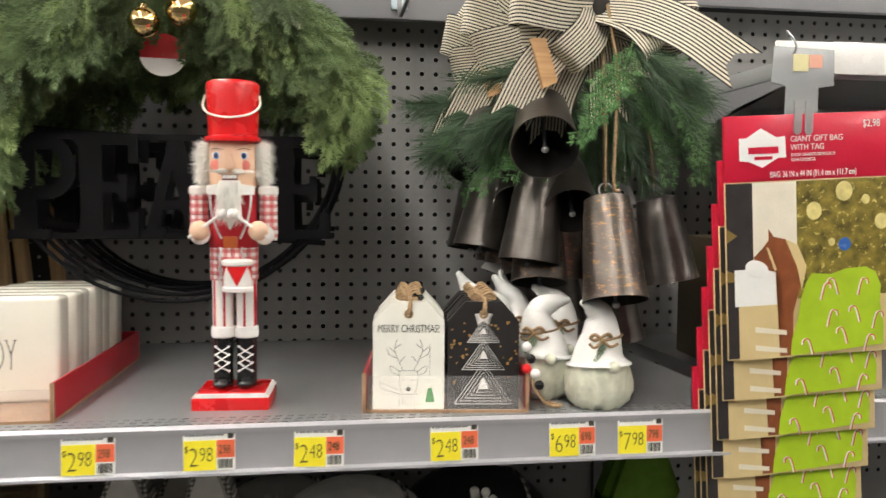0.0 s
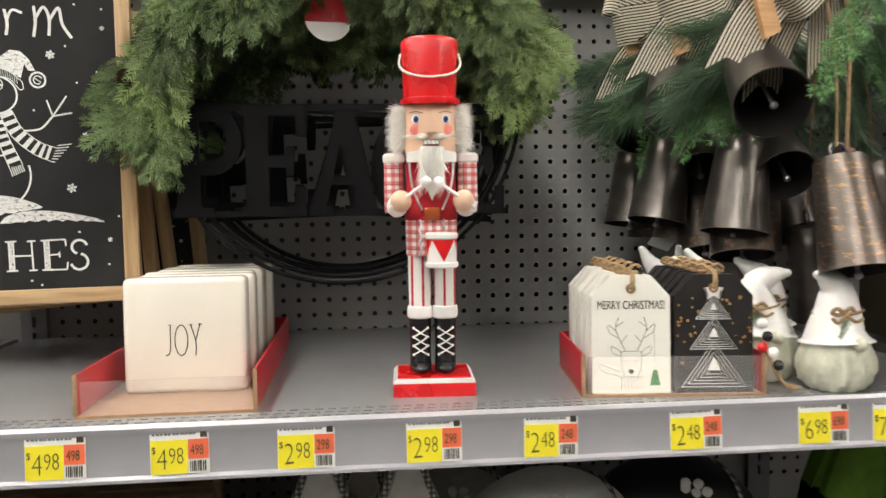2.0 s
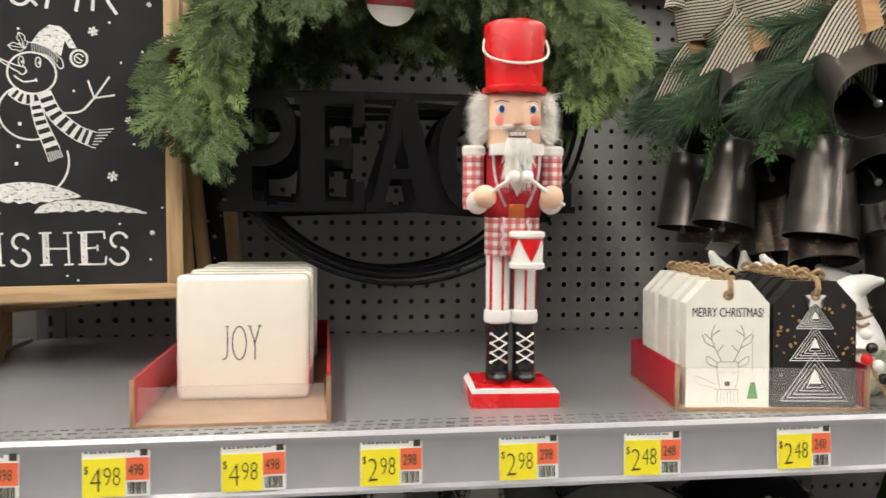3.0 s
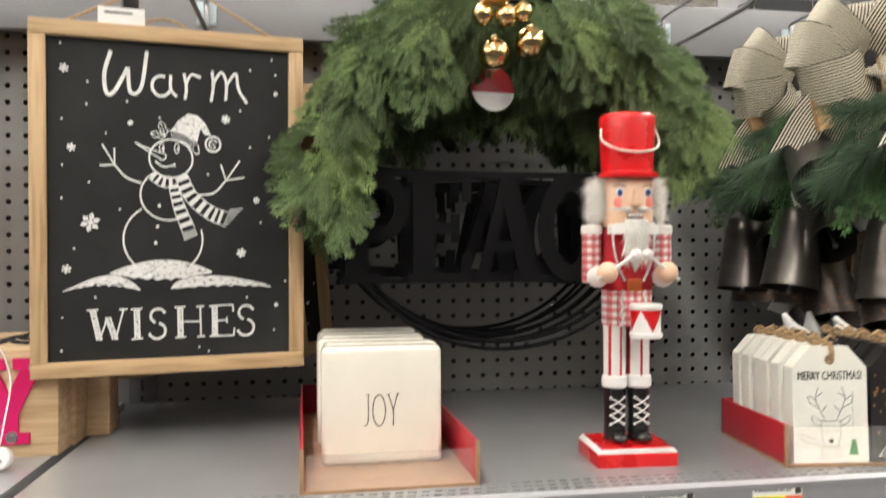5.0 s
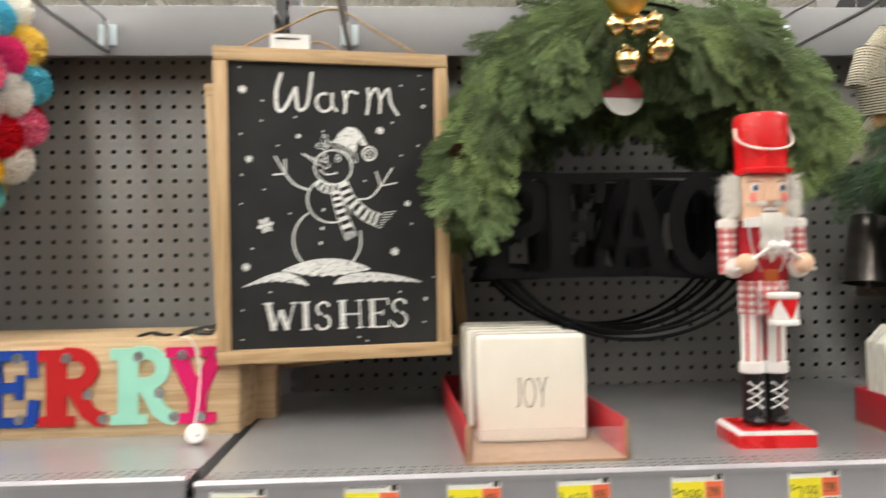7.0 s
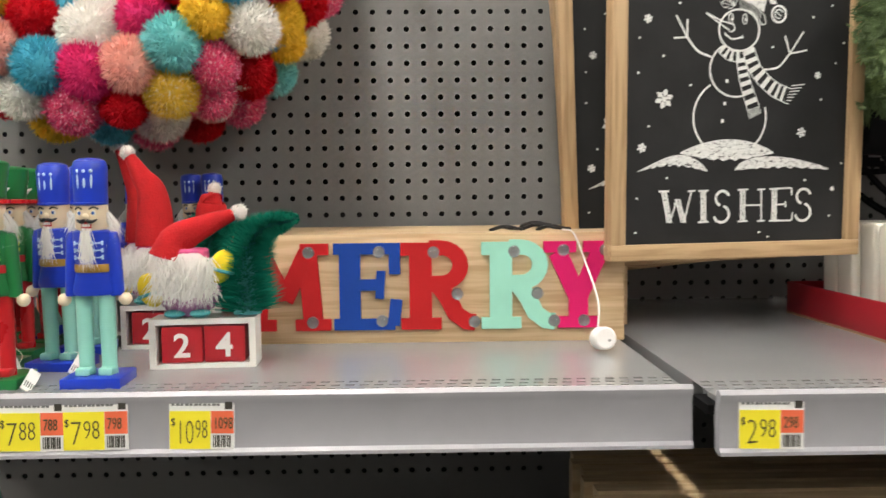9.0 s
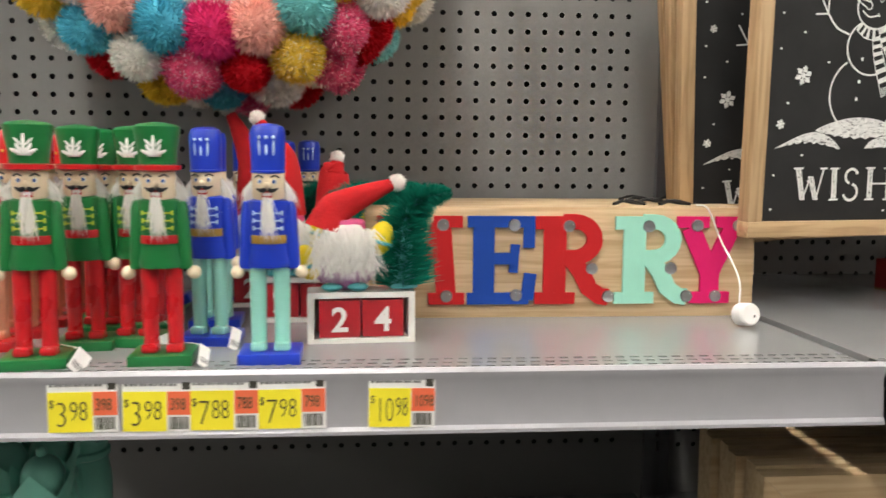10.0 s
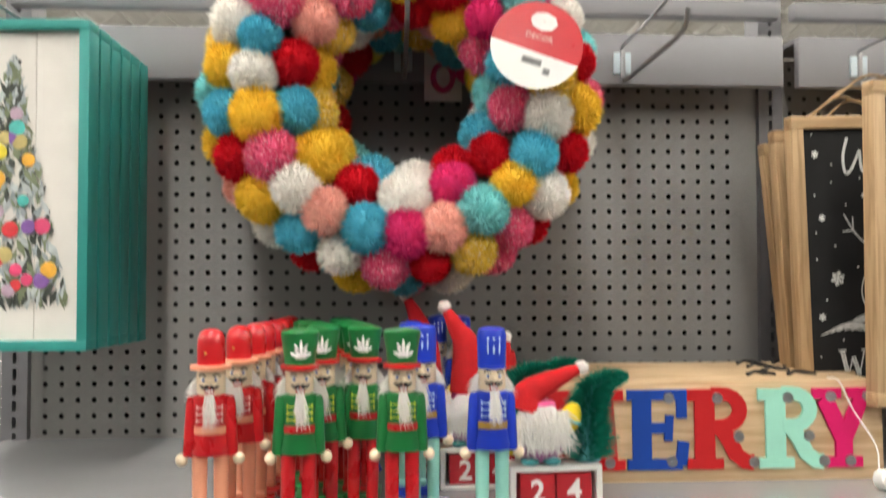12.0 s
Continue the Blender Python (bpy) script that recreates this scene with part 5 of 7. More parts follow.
        bp = [(0.0125, 0.159), (0.0195, 0.1605), (0.0195, 0.164), (0.0125, 0.1645)]
    elif kind == "green":
        hatp = [(0.0145, 0.1605), (0.0156, 0.175), (0.0182, 0.191), (0.0184, 0.1945), (0.0155, 0.1965), (0.003, 0.1985)]
        bp = [(0.0125, 0.1585), (0.0185, 0.160), (0.0185, 0.1635), (0.0125, 0.1645)]
    else:
        hatp = [(0.0138, 0.1585), (0.0142, 0.178), (0.0146, 0.19), (0.0128, 0.196), (0.008, 0.198), (0.002, 0.1985)]
        bp = [(0.012, 0.1575), (0.0143, 0.1585), (0.0143, 0.160), (0.012, 0.1605)]
    hat = part("hat", lathe(B(), hatp, 24), coat, t)
    part("hat_brim", lathe(B(), bp, 24, (0, -0.0015, 0)), brim, t)
    bm = B()
    if kind == "green":
        for a in (-62, -32, 0, 32, 62):
            c, s = math.sin(radians(a)), math.cos(radians(a))
            ln = 0.0145 if a == 0 else 0.0095
            ball(bm, (c * ln * 0.62, -0.0168 - 0.0007 * (a == 0), 0.1705 + s * ln * 0.66), 0.0058, 8, 6, (0.27, 0.12, ln / 0.0105), m=pose(0, 0, 0, 0, a, 0))
            if a == 0:
                for q in (-1, 1):
                    ball(bm, (q * 0.0042, -0.0172, 0.1815), 0.0035, 8, 6, (0.3, 0.12, 1.1), m=pose(0, 0, 0, 0, q * 42, 0))
        box(bm, -0.005, 0.005, -0.0160, -0.0145, 0.1705, 0.172)
        ob = part("hat_emblem", bm, M_WHITE, hat, "white leaf emblem")
    elif kind == "blue":
        for s in (-1, 0, 1):
            ball(bm, (s * 0.0055, -0.0142 + 0.0014 * abs(s), 0.179 if s else 0.177), 0.0042, 8, 6, (0.28, 0.15, 1.7 if s else 1.1))
            ball(bm, (s * 0.0055, -0.0142 + 0.0014 * abs(s), 0.187), 0.0016, 8, 6)
        part("hat_emblem", bm, M_PALEBLUE, hat, "pale blue tassels")
    else:
        ball(bm, (-0.004, -0.0128, 0.176), 0.0016, 8, 6)
        part("hat_emblem", bm, M_GOLD, hat, "small gold stud")
    return t


def swing_tag(at, rot, size=(0.013, 0.026)):
    t = thing("swing_tag", at, "small white paper swing tag on a thin cord", "tag", "nutcracker swing tags", rot)
    part("card", box(B(), -size[0] / 2, size[0] / 2, -0.0004, 0.0004, 0, size[1]), M_PAPER, t)
    bm = B()
    for k in range(5):
        box(bm, -size[0] * 0.36 + 0.0019 * k, -size[0] * 0.36 + 0.0019 * k + 0.0009, -0.0008, -0.0005, size[1] * 0.15, size[1] * 0.4)
    part("print", bm, M_FINE, t)
    part("cord", tube(B(), bend([(0, 0, size[1] - 0.002), (-0.006, 0.006, size[1] + 0.006), (-0.016, 0.012, size[1] + 0.004)], 4), 0.0004, 5), M_CORD, t)


SOLDIERS = {
    "red": [(-1.516, 0.898, 6)] + [(-1.501 + 0.002 * k, 0.962 + 0.054 * k, 4 - k) for k in range(7)],
    "green": [(-1.335, 0.906, 4), (-1.434, 0.898, 10), (-1.417, 0.962, 6), (-1.376, 0.975, -4), (-1.426, 1.03, 5), (-1.384, 1.04, -3), (-1.439, 1.09, 0), (-1.394, 1.10, 3), (-1.452, 1.15, -4), (-1.402, 1.16, 2), (-1.412, 1.22, 0)],
    "blue": [(-1.247, 0.908, 2), (-1.311, 0.978, -6), (-1.322, 1.06, 3), (-1.318, 1.2, 0), (-1.245, 1.29, 0), (-1.275, 1.31, 4)],
}
for kind, spots in SOLDIERS.items():
    one = small_nutcracker(kind)
    x, y, a = spots[0]
    one.matrix_world = pose(x, y, shelf_z(y) - 0.0008, LEAN * 0.4, 0, a)
    for x, y, a in spots[1:]:
        copy_thing(one, pose(x, y, shelf_z(y) - 0.0008, LEAN * 0.4, random.uniform(-1.5, 1.5), a))
copy_thing(one, pose(-1.383, 1.115, shelf_z(1.115) + 0.006, -4, -24, 10))
swing_tag((-1.478, 0.868, shelf_z(0.868) + 0.0005), (-55, 14, -10))
swing_tag((-1.395, 0.868, shelf_z(0.868) + 0.0005), (-70, 52, 20), (0.014, 0.034))
swing_tag((-1.298, 0.880, shelf_z(0.880) + 0.0005), (-65, 40, 25), (0.010, 0.03))
swing_tag((-1.437, 0.93, shelf_z(0.93) + 0.0005), (-50, -30, 0))
swing_tag((-1.285, 0.94, shelf_z(0.94) + 0.0005), (-60, 35, 20), (0.010, 0.03))
swing_tag((-1.36, 0.94, shelf_z(0.94) + 0.0005), (-40, 70, 0))

# ---- gnome countdown calendars ----
M_CALWHITE = material("white_calendar_wood", (0.8, 0.78, 0.74), 0.5, var=0.04)
M_CALRED = material("red_calendar_cube", (0.45, 0.015, 0.025), 0.35, var=0.08, coat=0.2)
M_HATRED = material("red_plush", (0.5, 0.008, 0.012), 0.95, var=0.12, scale=90, bump=0.5, bscale=500)
M_YELLOWFELT = material("yellow_mitten_felt", (0.8, 0.6, 0.02), 0.9, var=0.08, bump=0.3, bscale=600)
M_LILAC = material("lilac_felt", (0.5, 0.2, 0.42), 0.9, var=0.1, bump=0.3, bscale=600)
M_TEALBRUSH = soft_material("teal_bottle_brush", (0.01, 0.25, 0.17), 0.3, var=0.2)
M_TEALFELT = material("teal_felt", (0.1, 0.42, 0.45), 0.9)
M_PINKKNIT = material("pink_knit", (0.75, 0.12, 0.3), 0.9, var=0.2, scale=200, bump=0.6, bscale=300)


def calendar_gnome(at, rot, lean):
    t = thing("countdown_calendar", at, "white countdown calendar with red cubes reading 24 under a bearded gnome", "calendar", "gnome countdown calendars", rot)
    bm = B()
    box(bm, -0.046, 0.046, 0, 0.036, 0, 0.0045)
    box(bm, -0.046, 0.046, 0, 0.036, 0.0395, 0.0445)
    box(bm, -0.046, -0.0405, 0, 0.036, 0.0046, 0.0394)
    box(bm, 0.0405, 0.046, 0, 0.036, 0.0046, 0.0394)
    box(bm, -0.0405, 0.0405, 0.033, 0.036, 0.0046, 0.0394)
    part("case", bm, M_CALWHITE, t, "open white wooden case", smooth=False)
    for k, d in ((-1, "2"), (1, "4")):
        c = part("number_cube", box(B(), k * 0.0185 - 0.0178, k * 0.0185 + 0.0178, 0.003, 0.032, 0.005, 0.0375, 0.001), M_CALRED, t, "red cube with white numeral " + d)
        part("numeral", letters(B(), d, 0.0205, (k * 0.0185, 0.0105), 0.0026, bold=0.0006), M_WHITE, c, smooth=False)
    g = -0.014
    part("gnome_body", ball(B(), (g, 0.018, 0.068), 0.024, 18, 12, (1.2, 0.8, 1.0)), M_LILAC, t, "lilac felt body")
    part("knit_band", lathe(B(), [(0.0175, 0.0955), (0.0188, 0.098), (0.0182, 0.104), (0.016, 0.106)], 18, (g, 0.018, 0)), M_PINKKNIT, t, "pink knitted hat band")
    for s in (-1, 1):
        m = part("mitten", ball(B(), (g + s * 0.031, 0.008, 0.080 + 0.010 * s), 0.0125, 14, 10, (0.85, 0.8, 1.25), m=pose(0, 0, 0, 0, s * 18, 0)), M_YELLOWFELT, t, "yellow felt mitten")
        part("mitten_band", lathe(B(), [(0.0112, -0.0015), (0.012, 0), (0.0112, 0.0015)], 14, (0, 0, 0), m=Matrix.Translation((g + s * 0.031, 0.008, 0.077 + 0.010 * s)) @ pose(0, 0, 0, 0, s * 18, 0)), M_TEALFELT, m)
        part("shoe", ball(B(), (g + s * 0.011, 0.008, 0.0485), 0.0085, 12, 8, (1.1, 1.3, 0.45)), M_TEALFELT, t, "teal felt shoe")
    roots = [((g + random.uniform(-0.026, 0.026), 0.001 - random.uniform(0, 0.006), 0.100 - 0.030 * random.random()), (random.uniform(-0.6, 0.6), -0.5, -1)) for _ in range(900)]
    bm = fibres(B(), roots, 0.019, 0.0006, 8, 0.4, 0.4)
    ball(bm, (g, 0.006, 0.082), 0.022, 14, 10, (1.05, 0.55, 1.1))
    part("beard", bm, M_FUR, t, "long white fur beard")
    tip = Vector((g + lean[0], 0.018, 0.106 + lean[1]))
    if lean[2] < 0.01:
        pts = bend([(g - 0.014, 0.016, 0.098), (g - 0.008, 0.016, 0.114), (g + 0.018, 0.016, 0.127), tip], 6)
    else:
        pts = bend([(g, 0.018, 0.104), (g + lean[0] * 0.08, 0.018, 0.104 + lean[2]), (g + lean[0] * 0.5, 0.017, 0.106 + lean[1] * 0.75), tip], 6)
    hat = part("gnome_hat", tube(B(), pts, [0.0205 - 0.016 * (k / (len(pts) - 1)) for k in range(len(pts))], 16), M_HATRED, t, "floppy red plush hat")
    bm = ball(B(), tip, 0.0072, 14, 10)
    fibres(bm, on_ball(160, tip, 0.007, (1, 1, 1), 2), 0.0025, 0.0004, 2)
    part("pompom", bm, M_FUR, hat, "white pompom")
    tx = 0.037
    pts = bend([(tx, 0.018, 0.046), (tx, 0.018, 0.08), (tx + 0.004, 0.018, 0.108), (tx + 0.018, 0.017, 0.124), (tx + 0.042, 0.016, 0.1295)], 10)
    roots = []
    rg = random.Random(6)
    bm = B()
    for i in range(1, len(pts)):
        f = i / (len(pts) - 1)
        d = (pts[i] - pts[i - 1]).normalized()
        r = 0.032 * (1 - f) ** 0.75 + 0.005
        for _ in range(120):
            u = d.cross(Vector((rg.gauss(0, 1), rg.gauss(0, 1), rg.gauss(0, 1)))).normalized()
            fibres(bm, [(pts[i] + (pts[i - 1] - pts[i]) * rg.random(), u + d * 0.25)], r, 0.0009, rg.randrange(9999), 0.0, 0.12, 0.1)
    tree = part("bottle_brush_tree", bm, M_TEALBRUSH, t, "teal bottle-brush tree with a bent tip", smooth=False)
    part("trunk", tube(B(), pts, [0.012 * (1 - k / len(pts)) + 0.0015 for k in range(len(pts))], 8), M_TEALFELT, tree)
    return t


for x, y, a, lean in ((-1.1755, 0.964, 4, (0.046, 0.032, 0.008)), (-1.243, 1.066, 0, (-0.026, 0.092, 0.05)), (-1.195, 1.115, 0, (0.004, 0.055, 0.04)), (-1.288, 1.160, 3, (-0.026, 0.105, 0.05))):
    calendar_gnome((x + 0.004, y, shelf_z(y) - 0.0005), (LEAN, 0, a), lean).scale = (1.08, 1.08, 1.08)

# ---- pompom wreaths ----
POM = {"yellow": ((0.95, 0.66, 0.07), None), "white": ((0.95, 0.93, 0.88), None), "blue": ((0.14, 0.6, 0.76), None), "aqua": ((0.3, 0.75, 0.75), None), "red": ((0.66, 0.01, 0.024), None),
       "pink": ((0.88, 0.06, 0.27), None), "peach": ((0.95, 0.55, 0.46), None), "mixed": ((0.9, 0.14, 0.3), (0.95, 0.8, 0.82)), "sunny": ((0.95, 0.7, 0.1), (0.95, 0.92, 0.75))}
POM_MESH = {}
for name, (col, sec) in POM.items():
    mm = soft_material(name + "_yarn", col, 0.15, var=0.08, scale=160, rnd=0.06, second=sec)
    for v in range(2):
        bm = B()
        fibres(bm, on_ball(1900, (0, 0, 0), 0.029, (1, 1, 1), 20 + v), 0.0125, 0.0012, 31 + v, 0.0, 0.3, 0.25)
        ball(bm, (0, 0, 0), 0.0315, 20, 14)
        POM_MESH[name, v] = mesh_of("pompom", bm, mm, smooth=False)
ORDER = ("yellow", "white", "blue", "mixed", "red", "pink", "peach", "blue", "sunny", "white", "red", "aqua", "mixed", "yellow", "white")
YARN = {"y": "yellow", "w": "white", "b": "blue", "a": "aqua", "r": "red", "p": "pink", "h": "peach", "m": "mixed", "s": "sunny"}
M_VINE = material("dark_wreath_core", (0.05, 0.04, 0.035), 0.9)


def pompom_wreath(at, rot, seed, label):
    t = thing("pompom_wreath", at, label, "wreath", "pompom wreaths", rot)
    ring = [(0.178 * math.cos(k * math.pi / 24), 0.0, 0.178 * math.sin(k * math.pi / 24)) for k in range(48)]
    part("core", tube(B(), ring, 0.05, 10, True), M_VINE, t)
    rg = random.Random(seed)
    k, last = 0, []
    # rows from the hole outwards: angle round the tube, first step, colours anticlockwise from the right (. for any)
    for phi, off, row in ((190, 0.0, "." * 13), (229, 0.55, "bprymhrbyrwprm"), (277, 0.3, "srapywbhrmbwymwhbphaybw"), (321, 0.6, "rwpbyrhmbpwybrybwmrsmwry"), (6, 0.0, "................rybwmr.."), (152, 0.5, "." * 13), (52, 0.0, "." * 22)):
        n = len(row)
        for i, letter in enumerate(row):
            a = 2 * math.pi * (i + off + rg.uniform(-0.06, 0.06)) / n
            rr = 0.177 + 0.058 * math.cos(radians(phi))
            y = 0.058 * math.sin(radians(phi))
            k += 1
            spot = Vector((rr * math.cos(a), y, rr * math.sin(a)))
            near = {c for q, c in last if (q - spot).length < 0.078}
            col = YARN.get(letter) or rg.choice([c for c in ORDER if c not in near] or ORDER)
            last.append((spot, col))
            s = rg.uniform(0.74, 0.94)
            m = Matrix.Translation((rr * math.cos(a), y, rr * math.sin(a))) @ Euler((rg.uniform(0, 6), rg.uniform(0, 6), rg.uniform(0, 6))).to_matrix().to_4x4() @ Matrix.Diagonal((s * rg.uniform(0.95, 1.08), s, s * rg.uniform(0.95, 1.05), 1))
            part("pompom", POM_MESH[col, k % 2], None, t, at=m)
    return t


wr = pompom_wreath((-1.332, 1.168, 1.688), (0, 0, 0), 5, "round wreath of multicoloured yarn pompoms on a display hook")
pompom_wreath((-1.322, 1.295, 1.692), (0, 30, 0), 9, "second multicoloured pompom wreath behind the first")
M_TAGRED = material("red_gloss_tag", (0.55, 0.02, 0.03), 0.3, var=0.04)
tg = part("hang_tag", lathe(B(), [(0.001, 0), (0.055, 0), (0.055, 0.0008), (0.001, 0.0008)], 40, m=pose(0.158, -0.108, 0.038, 82, 18, -6), close=False), M_TAGRED, wr, "large round red and white paper tag")
bm = B()
low = [(0.0555 * math.cos(radians(a)), 0.0555 * math.sin(radians(a))) for a in range(188, 353, 8)]
f = bm.faces.new([bm.verts.new((x, y, 0.0012)) for x, y in low])
part("white_field", bm, M_PAPER, tg, "white lower field").matrix_local = pose(0.158, -0.108, 0.038, 82, 18, -6)
bm = B()
for x, y, w, h in ((0, -0.022, 0.012, 0.004), (0.02, -0.03, 0.004, 0.004)):
    box(bm, x - w, x + w, y - h, y + h, 0.0016, 0.002)
part("barcode", bm, M_FINE, tg).matrix_local = pose(0.158, -0.108, 0.038, 82, 18, -6)
bm = B()
letters(bm, "DECOR", 0.007, (0, 0), 0)
move(bm.verts, pose(0, 0, 0, -90, 0, 0))
part("lettering", bm, M_PALEPINK, tg, "word DECOR", smooth=False).matrix_local = pose(0.158, -0.108, 0.038, 82, 18, -6) @ pose(0, 0.006, 0.002)
bm = lathe(B(), [(0.001, 0.0016), (0.017, 0.0016)], 8, close=False)
part("badge", bm, M_PAPER, tg, "white badge shape").matrix_local = pose(0.158, -0.108, 0.038, 82, 18, -6) @ pose(0, 0.03, 0) @ Matrix.Diagonal((1, 0.7, 1, 1))
t = thing("picture_card", (-1.2688, 1.345, 1.70), "small white card with a wreath picture hanging from the rail", "card")
part("card", box(B(), -0.029, 0.029, 0, 0.001, 0.018, 0.098), M_PAPER, t)
ringp = [(0.015 * math.cos(k * math.pi / 12), -0.001, 0.055 + 0.02 * math.sin(k * math.pi / 12)) for k in range(24)]
part("printed_wreath", tube(B(), ringp, 0.0045, 6, True), M_PINKKNIT, t, "small printed wreath")

# ---- framed tree pictures ----
M_TEALFRAME = material("teal_frame_paint", (0.03, 0.29, 0.26), 0.5, var=0.08)
M_PLANK = material("white_plank_print", (0.78, 0.75, 0.7), 0.6, var=0.04)
M_TREEPRINT = [material("tree_print_" + n, c, 0.6, var=0.3, scale=70) for n, c in (("grey", (0.35, 0.4, 0.42)), ("dark", (0.05, 0.06, 0.05)), ("green", (0.2, 0.24, 0.14)), ("mist", (0.55, 0.6, 0.6)))]
PRINTBALL = [material("print_ball", c, 0.5, var=0.2, scale=90) for c in ((0.7, 0.05, 0.06), (0.85, 0.45, 0.06), (0.75, 0.62, 0.05), (0.25, 0.12, 0.4), (0.1, 0.55, 0.5), (0.75, 0.08, 0.2), (0.6, 0.5, 0.2), (0.55, 0.4, 0.5))]


def tree_picture(at, rot, art):
    t = thing("tree_picture", at, "teal-framed picture of a decorated tree on white planks", "picture", "stacked tree pictures", rot)
    w, h, f = 0.0955, 0.405, 0.0125
    for z0, z1 in ((0, f), (h - f, h)):
        part("frame_rail", box(B(), -w, w, 0, 0.03, z0, z1, 0.001), M_TEALFRAME, t)
    for x0, x1 in ((-w, -w + f), (w - f, w)):
        part("frame_stile", box(B(), x0, x1, 0.0004, 0.03, f, h - f, 0.001), M_TEALFRAME, t)
    if not art:
        part("back_board", box(B(), -w + f, w - f, 0.012, 0.015, f, h - f), M_PLANK, t)
        return t
    for k in range(3):
        x = -w + f + (2 * w - 2 * f) * k / 3
        part("plank", box(B(), x + 0.0004, x + (2 * w - 2 * f) / 3 - 0.0004, 0.01, 0.014, f, h - f), M_PLANK, t)
    rg = random.Random(12)
    layers = [B() for _ in M_TREEPRINT]
    for i in range(520):
        z = 0.058 + 0.3 * rg.random() ** 1.4
        half = 0.066 * (1 - (z - 0.05) / 0.31) + 0.003
        x = rg.uniform(-half, half)
        bm = layers[rg.randrange(4)]
        ln, a = rg.uniform(0.012, 0.03), math.atan2(-0.6, x) + rg.uniform(-0.7, 0.7)
        p, q = Vector((x, 0.0094 - 0.000004 * i, z)), Vector((math.cos(a), 0, math.sin(a)))
        s = Vector((-q.z, 0, q.x)) * rg.uniform(0.002, 0.005)
        v = [bm.verts.new(c) for c in (p - q * ln / 2, p + s, p + q * ln / 2, p - s)]
        bm.faces.new(v)
    for bm, mm in zip(layers, M_TREEPRINT):
        part("printed_foliage", bm, mm, t, smooth=False)
    for i in range(26):
        z = 0.07 + 0.25 * rg.random() ** 1.2
        half = 0.058 * (1 - (z - 0.05) / 0.31)
        r = rg.uniform(0.006, 0.0105)
        part("printed_bauble", ball(B(), (rg.uniform(-half, half), 0.0072, z), r, 12, 8, (1, 0.06, 1)), PRINTBALL[i % 8], t)
    return t


for k in range(6):
    y = 1.12 + 0.036 * k
    tree_picture((-1.8105 + 0.001 * k, y, 1.3605 - 0.001 * k), (0, 0, -2), k == 0)

# ---- evergreen sprays ----
M_CEDAR = soft_material("cedar_green", (0.125, 0.178, 0.076), 0.28, 0.5, var=0.4, scale=30, rnd=0.4)
M_CEDARLEAF = soft_material("young_cedar_green", (0.225, 0.305, 0.12), 0.28, 0.5, var=0.35, scale=30, rnd=0.25)
M_CEDARLIGHT = soft_material("fresh_cedar_green", (0.11, 0.23, 0.085), 0.2, 0.6, var=0.3, scale=25, rnd=0.2)
M_PINE = soft_material("pine_needle_green", (0.13, 0.2, 0.125), 0.2, 0.6, var=0.35, scale=25, rnd=0.25)
M_TWIG = material("green_brown_twig", (0.1, 0.09, 0.035), 0.8)


def leaf(bm, p, d, n, ln, w):
    s = d.cross(n).normalized() * w
    v = [bm.verts.new(c) for c in (p, p + d * ln * 0.45 + s + n * w * 0.5, p + d * ln, p + d * ln * 0.45 - s + n * w * 0.5)]
    bm.faces.new((v[0], v[1], v[2]))
    bm.faces.new((v[0], v[2], v[3]))


def cedar_frond(seed, length=0.13, mat=None, sag=0.25, coarse=1.0):
    """A flat feathery spray along +x that faces -y: a stem, side twigs and blunt scale-leaf fingers."""
    rg = random.Random(seed)
    bm = B()
    k = 11
    stem = [Vector((length * i / k, rg.uniform(-0.002, 0.002) - 0.05 * length * (i / k) ** 2, -sag * length * (i / k) ** 2)) for i in range(k + 1)]
    tube(bm, stem, [0.0014 * (1 - i / (k + 3)) for i in range(k + 1)], 4)

    def finger(p, d, ln, w):
        n = Vector((rg.uniform(-0.35, 0.35), -1, rg.uniform(-0.35, 0.35))).normalized()
        s = d.cross(n).normalized() * w
        v = [bm.verts.new(c) for c in (p - s * 0.5, p + s * 0.5, p + d * ln * 0.6 + s + n * w * 0.6, p + d * ln, p + d * ln * 0.6 - s + n * w * 0.6, p + d * ln * 0.55 + n * w * 1.3)]
        for a, b in ((0, 1), (1, 2), (2, 3), (3, 4), (4, 0)):
            bm.faces.new((v[a], v[b], v[5]))

    def turn(d, a, lift):
        return Vector((d.x * math.cos(a) - d.z * math.sin(a), d.y * 0.5 + lift, d.x * math.sin(a) + d.z * math.cos(a))).normalized()
    for i in range(1, k + 1):
        d0 = (stem[i] - stem[i - 1]).normalized()
        for s in (-1, 1):
            bl = length * 0.33 * (1 - 0.66 * i / k) * rg.uniform(0.7, 1.2)
            d = turn(d0, s * radians(rg.uniform(28, 44)), rg.uniform(-0.35, 0.1))
            m = max(2, int(bl / (0.0085 * coarse)))
            for j in range(m):
                p = stem[i] + d * bl * (j + 0.35) / m
                for q in (-1, 1):
                    finger(p, turn(d, q * radians(rg.uniform(26, 42)), rg.uniform(-0.2, 0.15)), rg.uniform(0.011, 0.017) * coarse, rg.uniform(0.0014, 0.0020) * coarse)
            finger(stem[i] + d * bl * 0.85, d, 0.013 * coarse, 0.0018 * coarse)
    finger(stem[-1], (stem[-1] - stem[-2]).normalized(), 0.016 * coarse, 0.0018 * coarse)
    return mesh_of("cedar_spray", bm, mat, smooth=False)


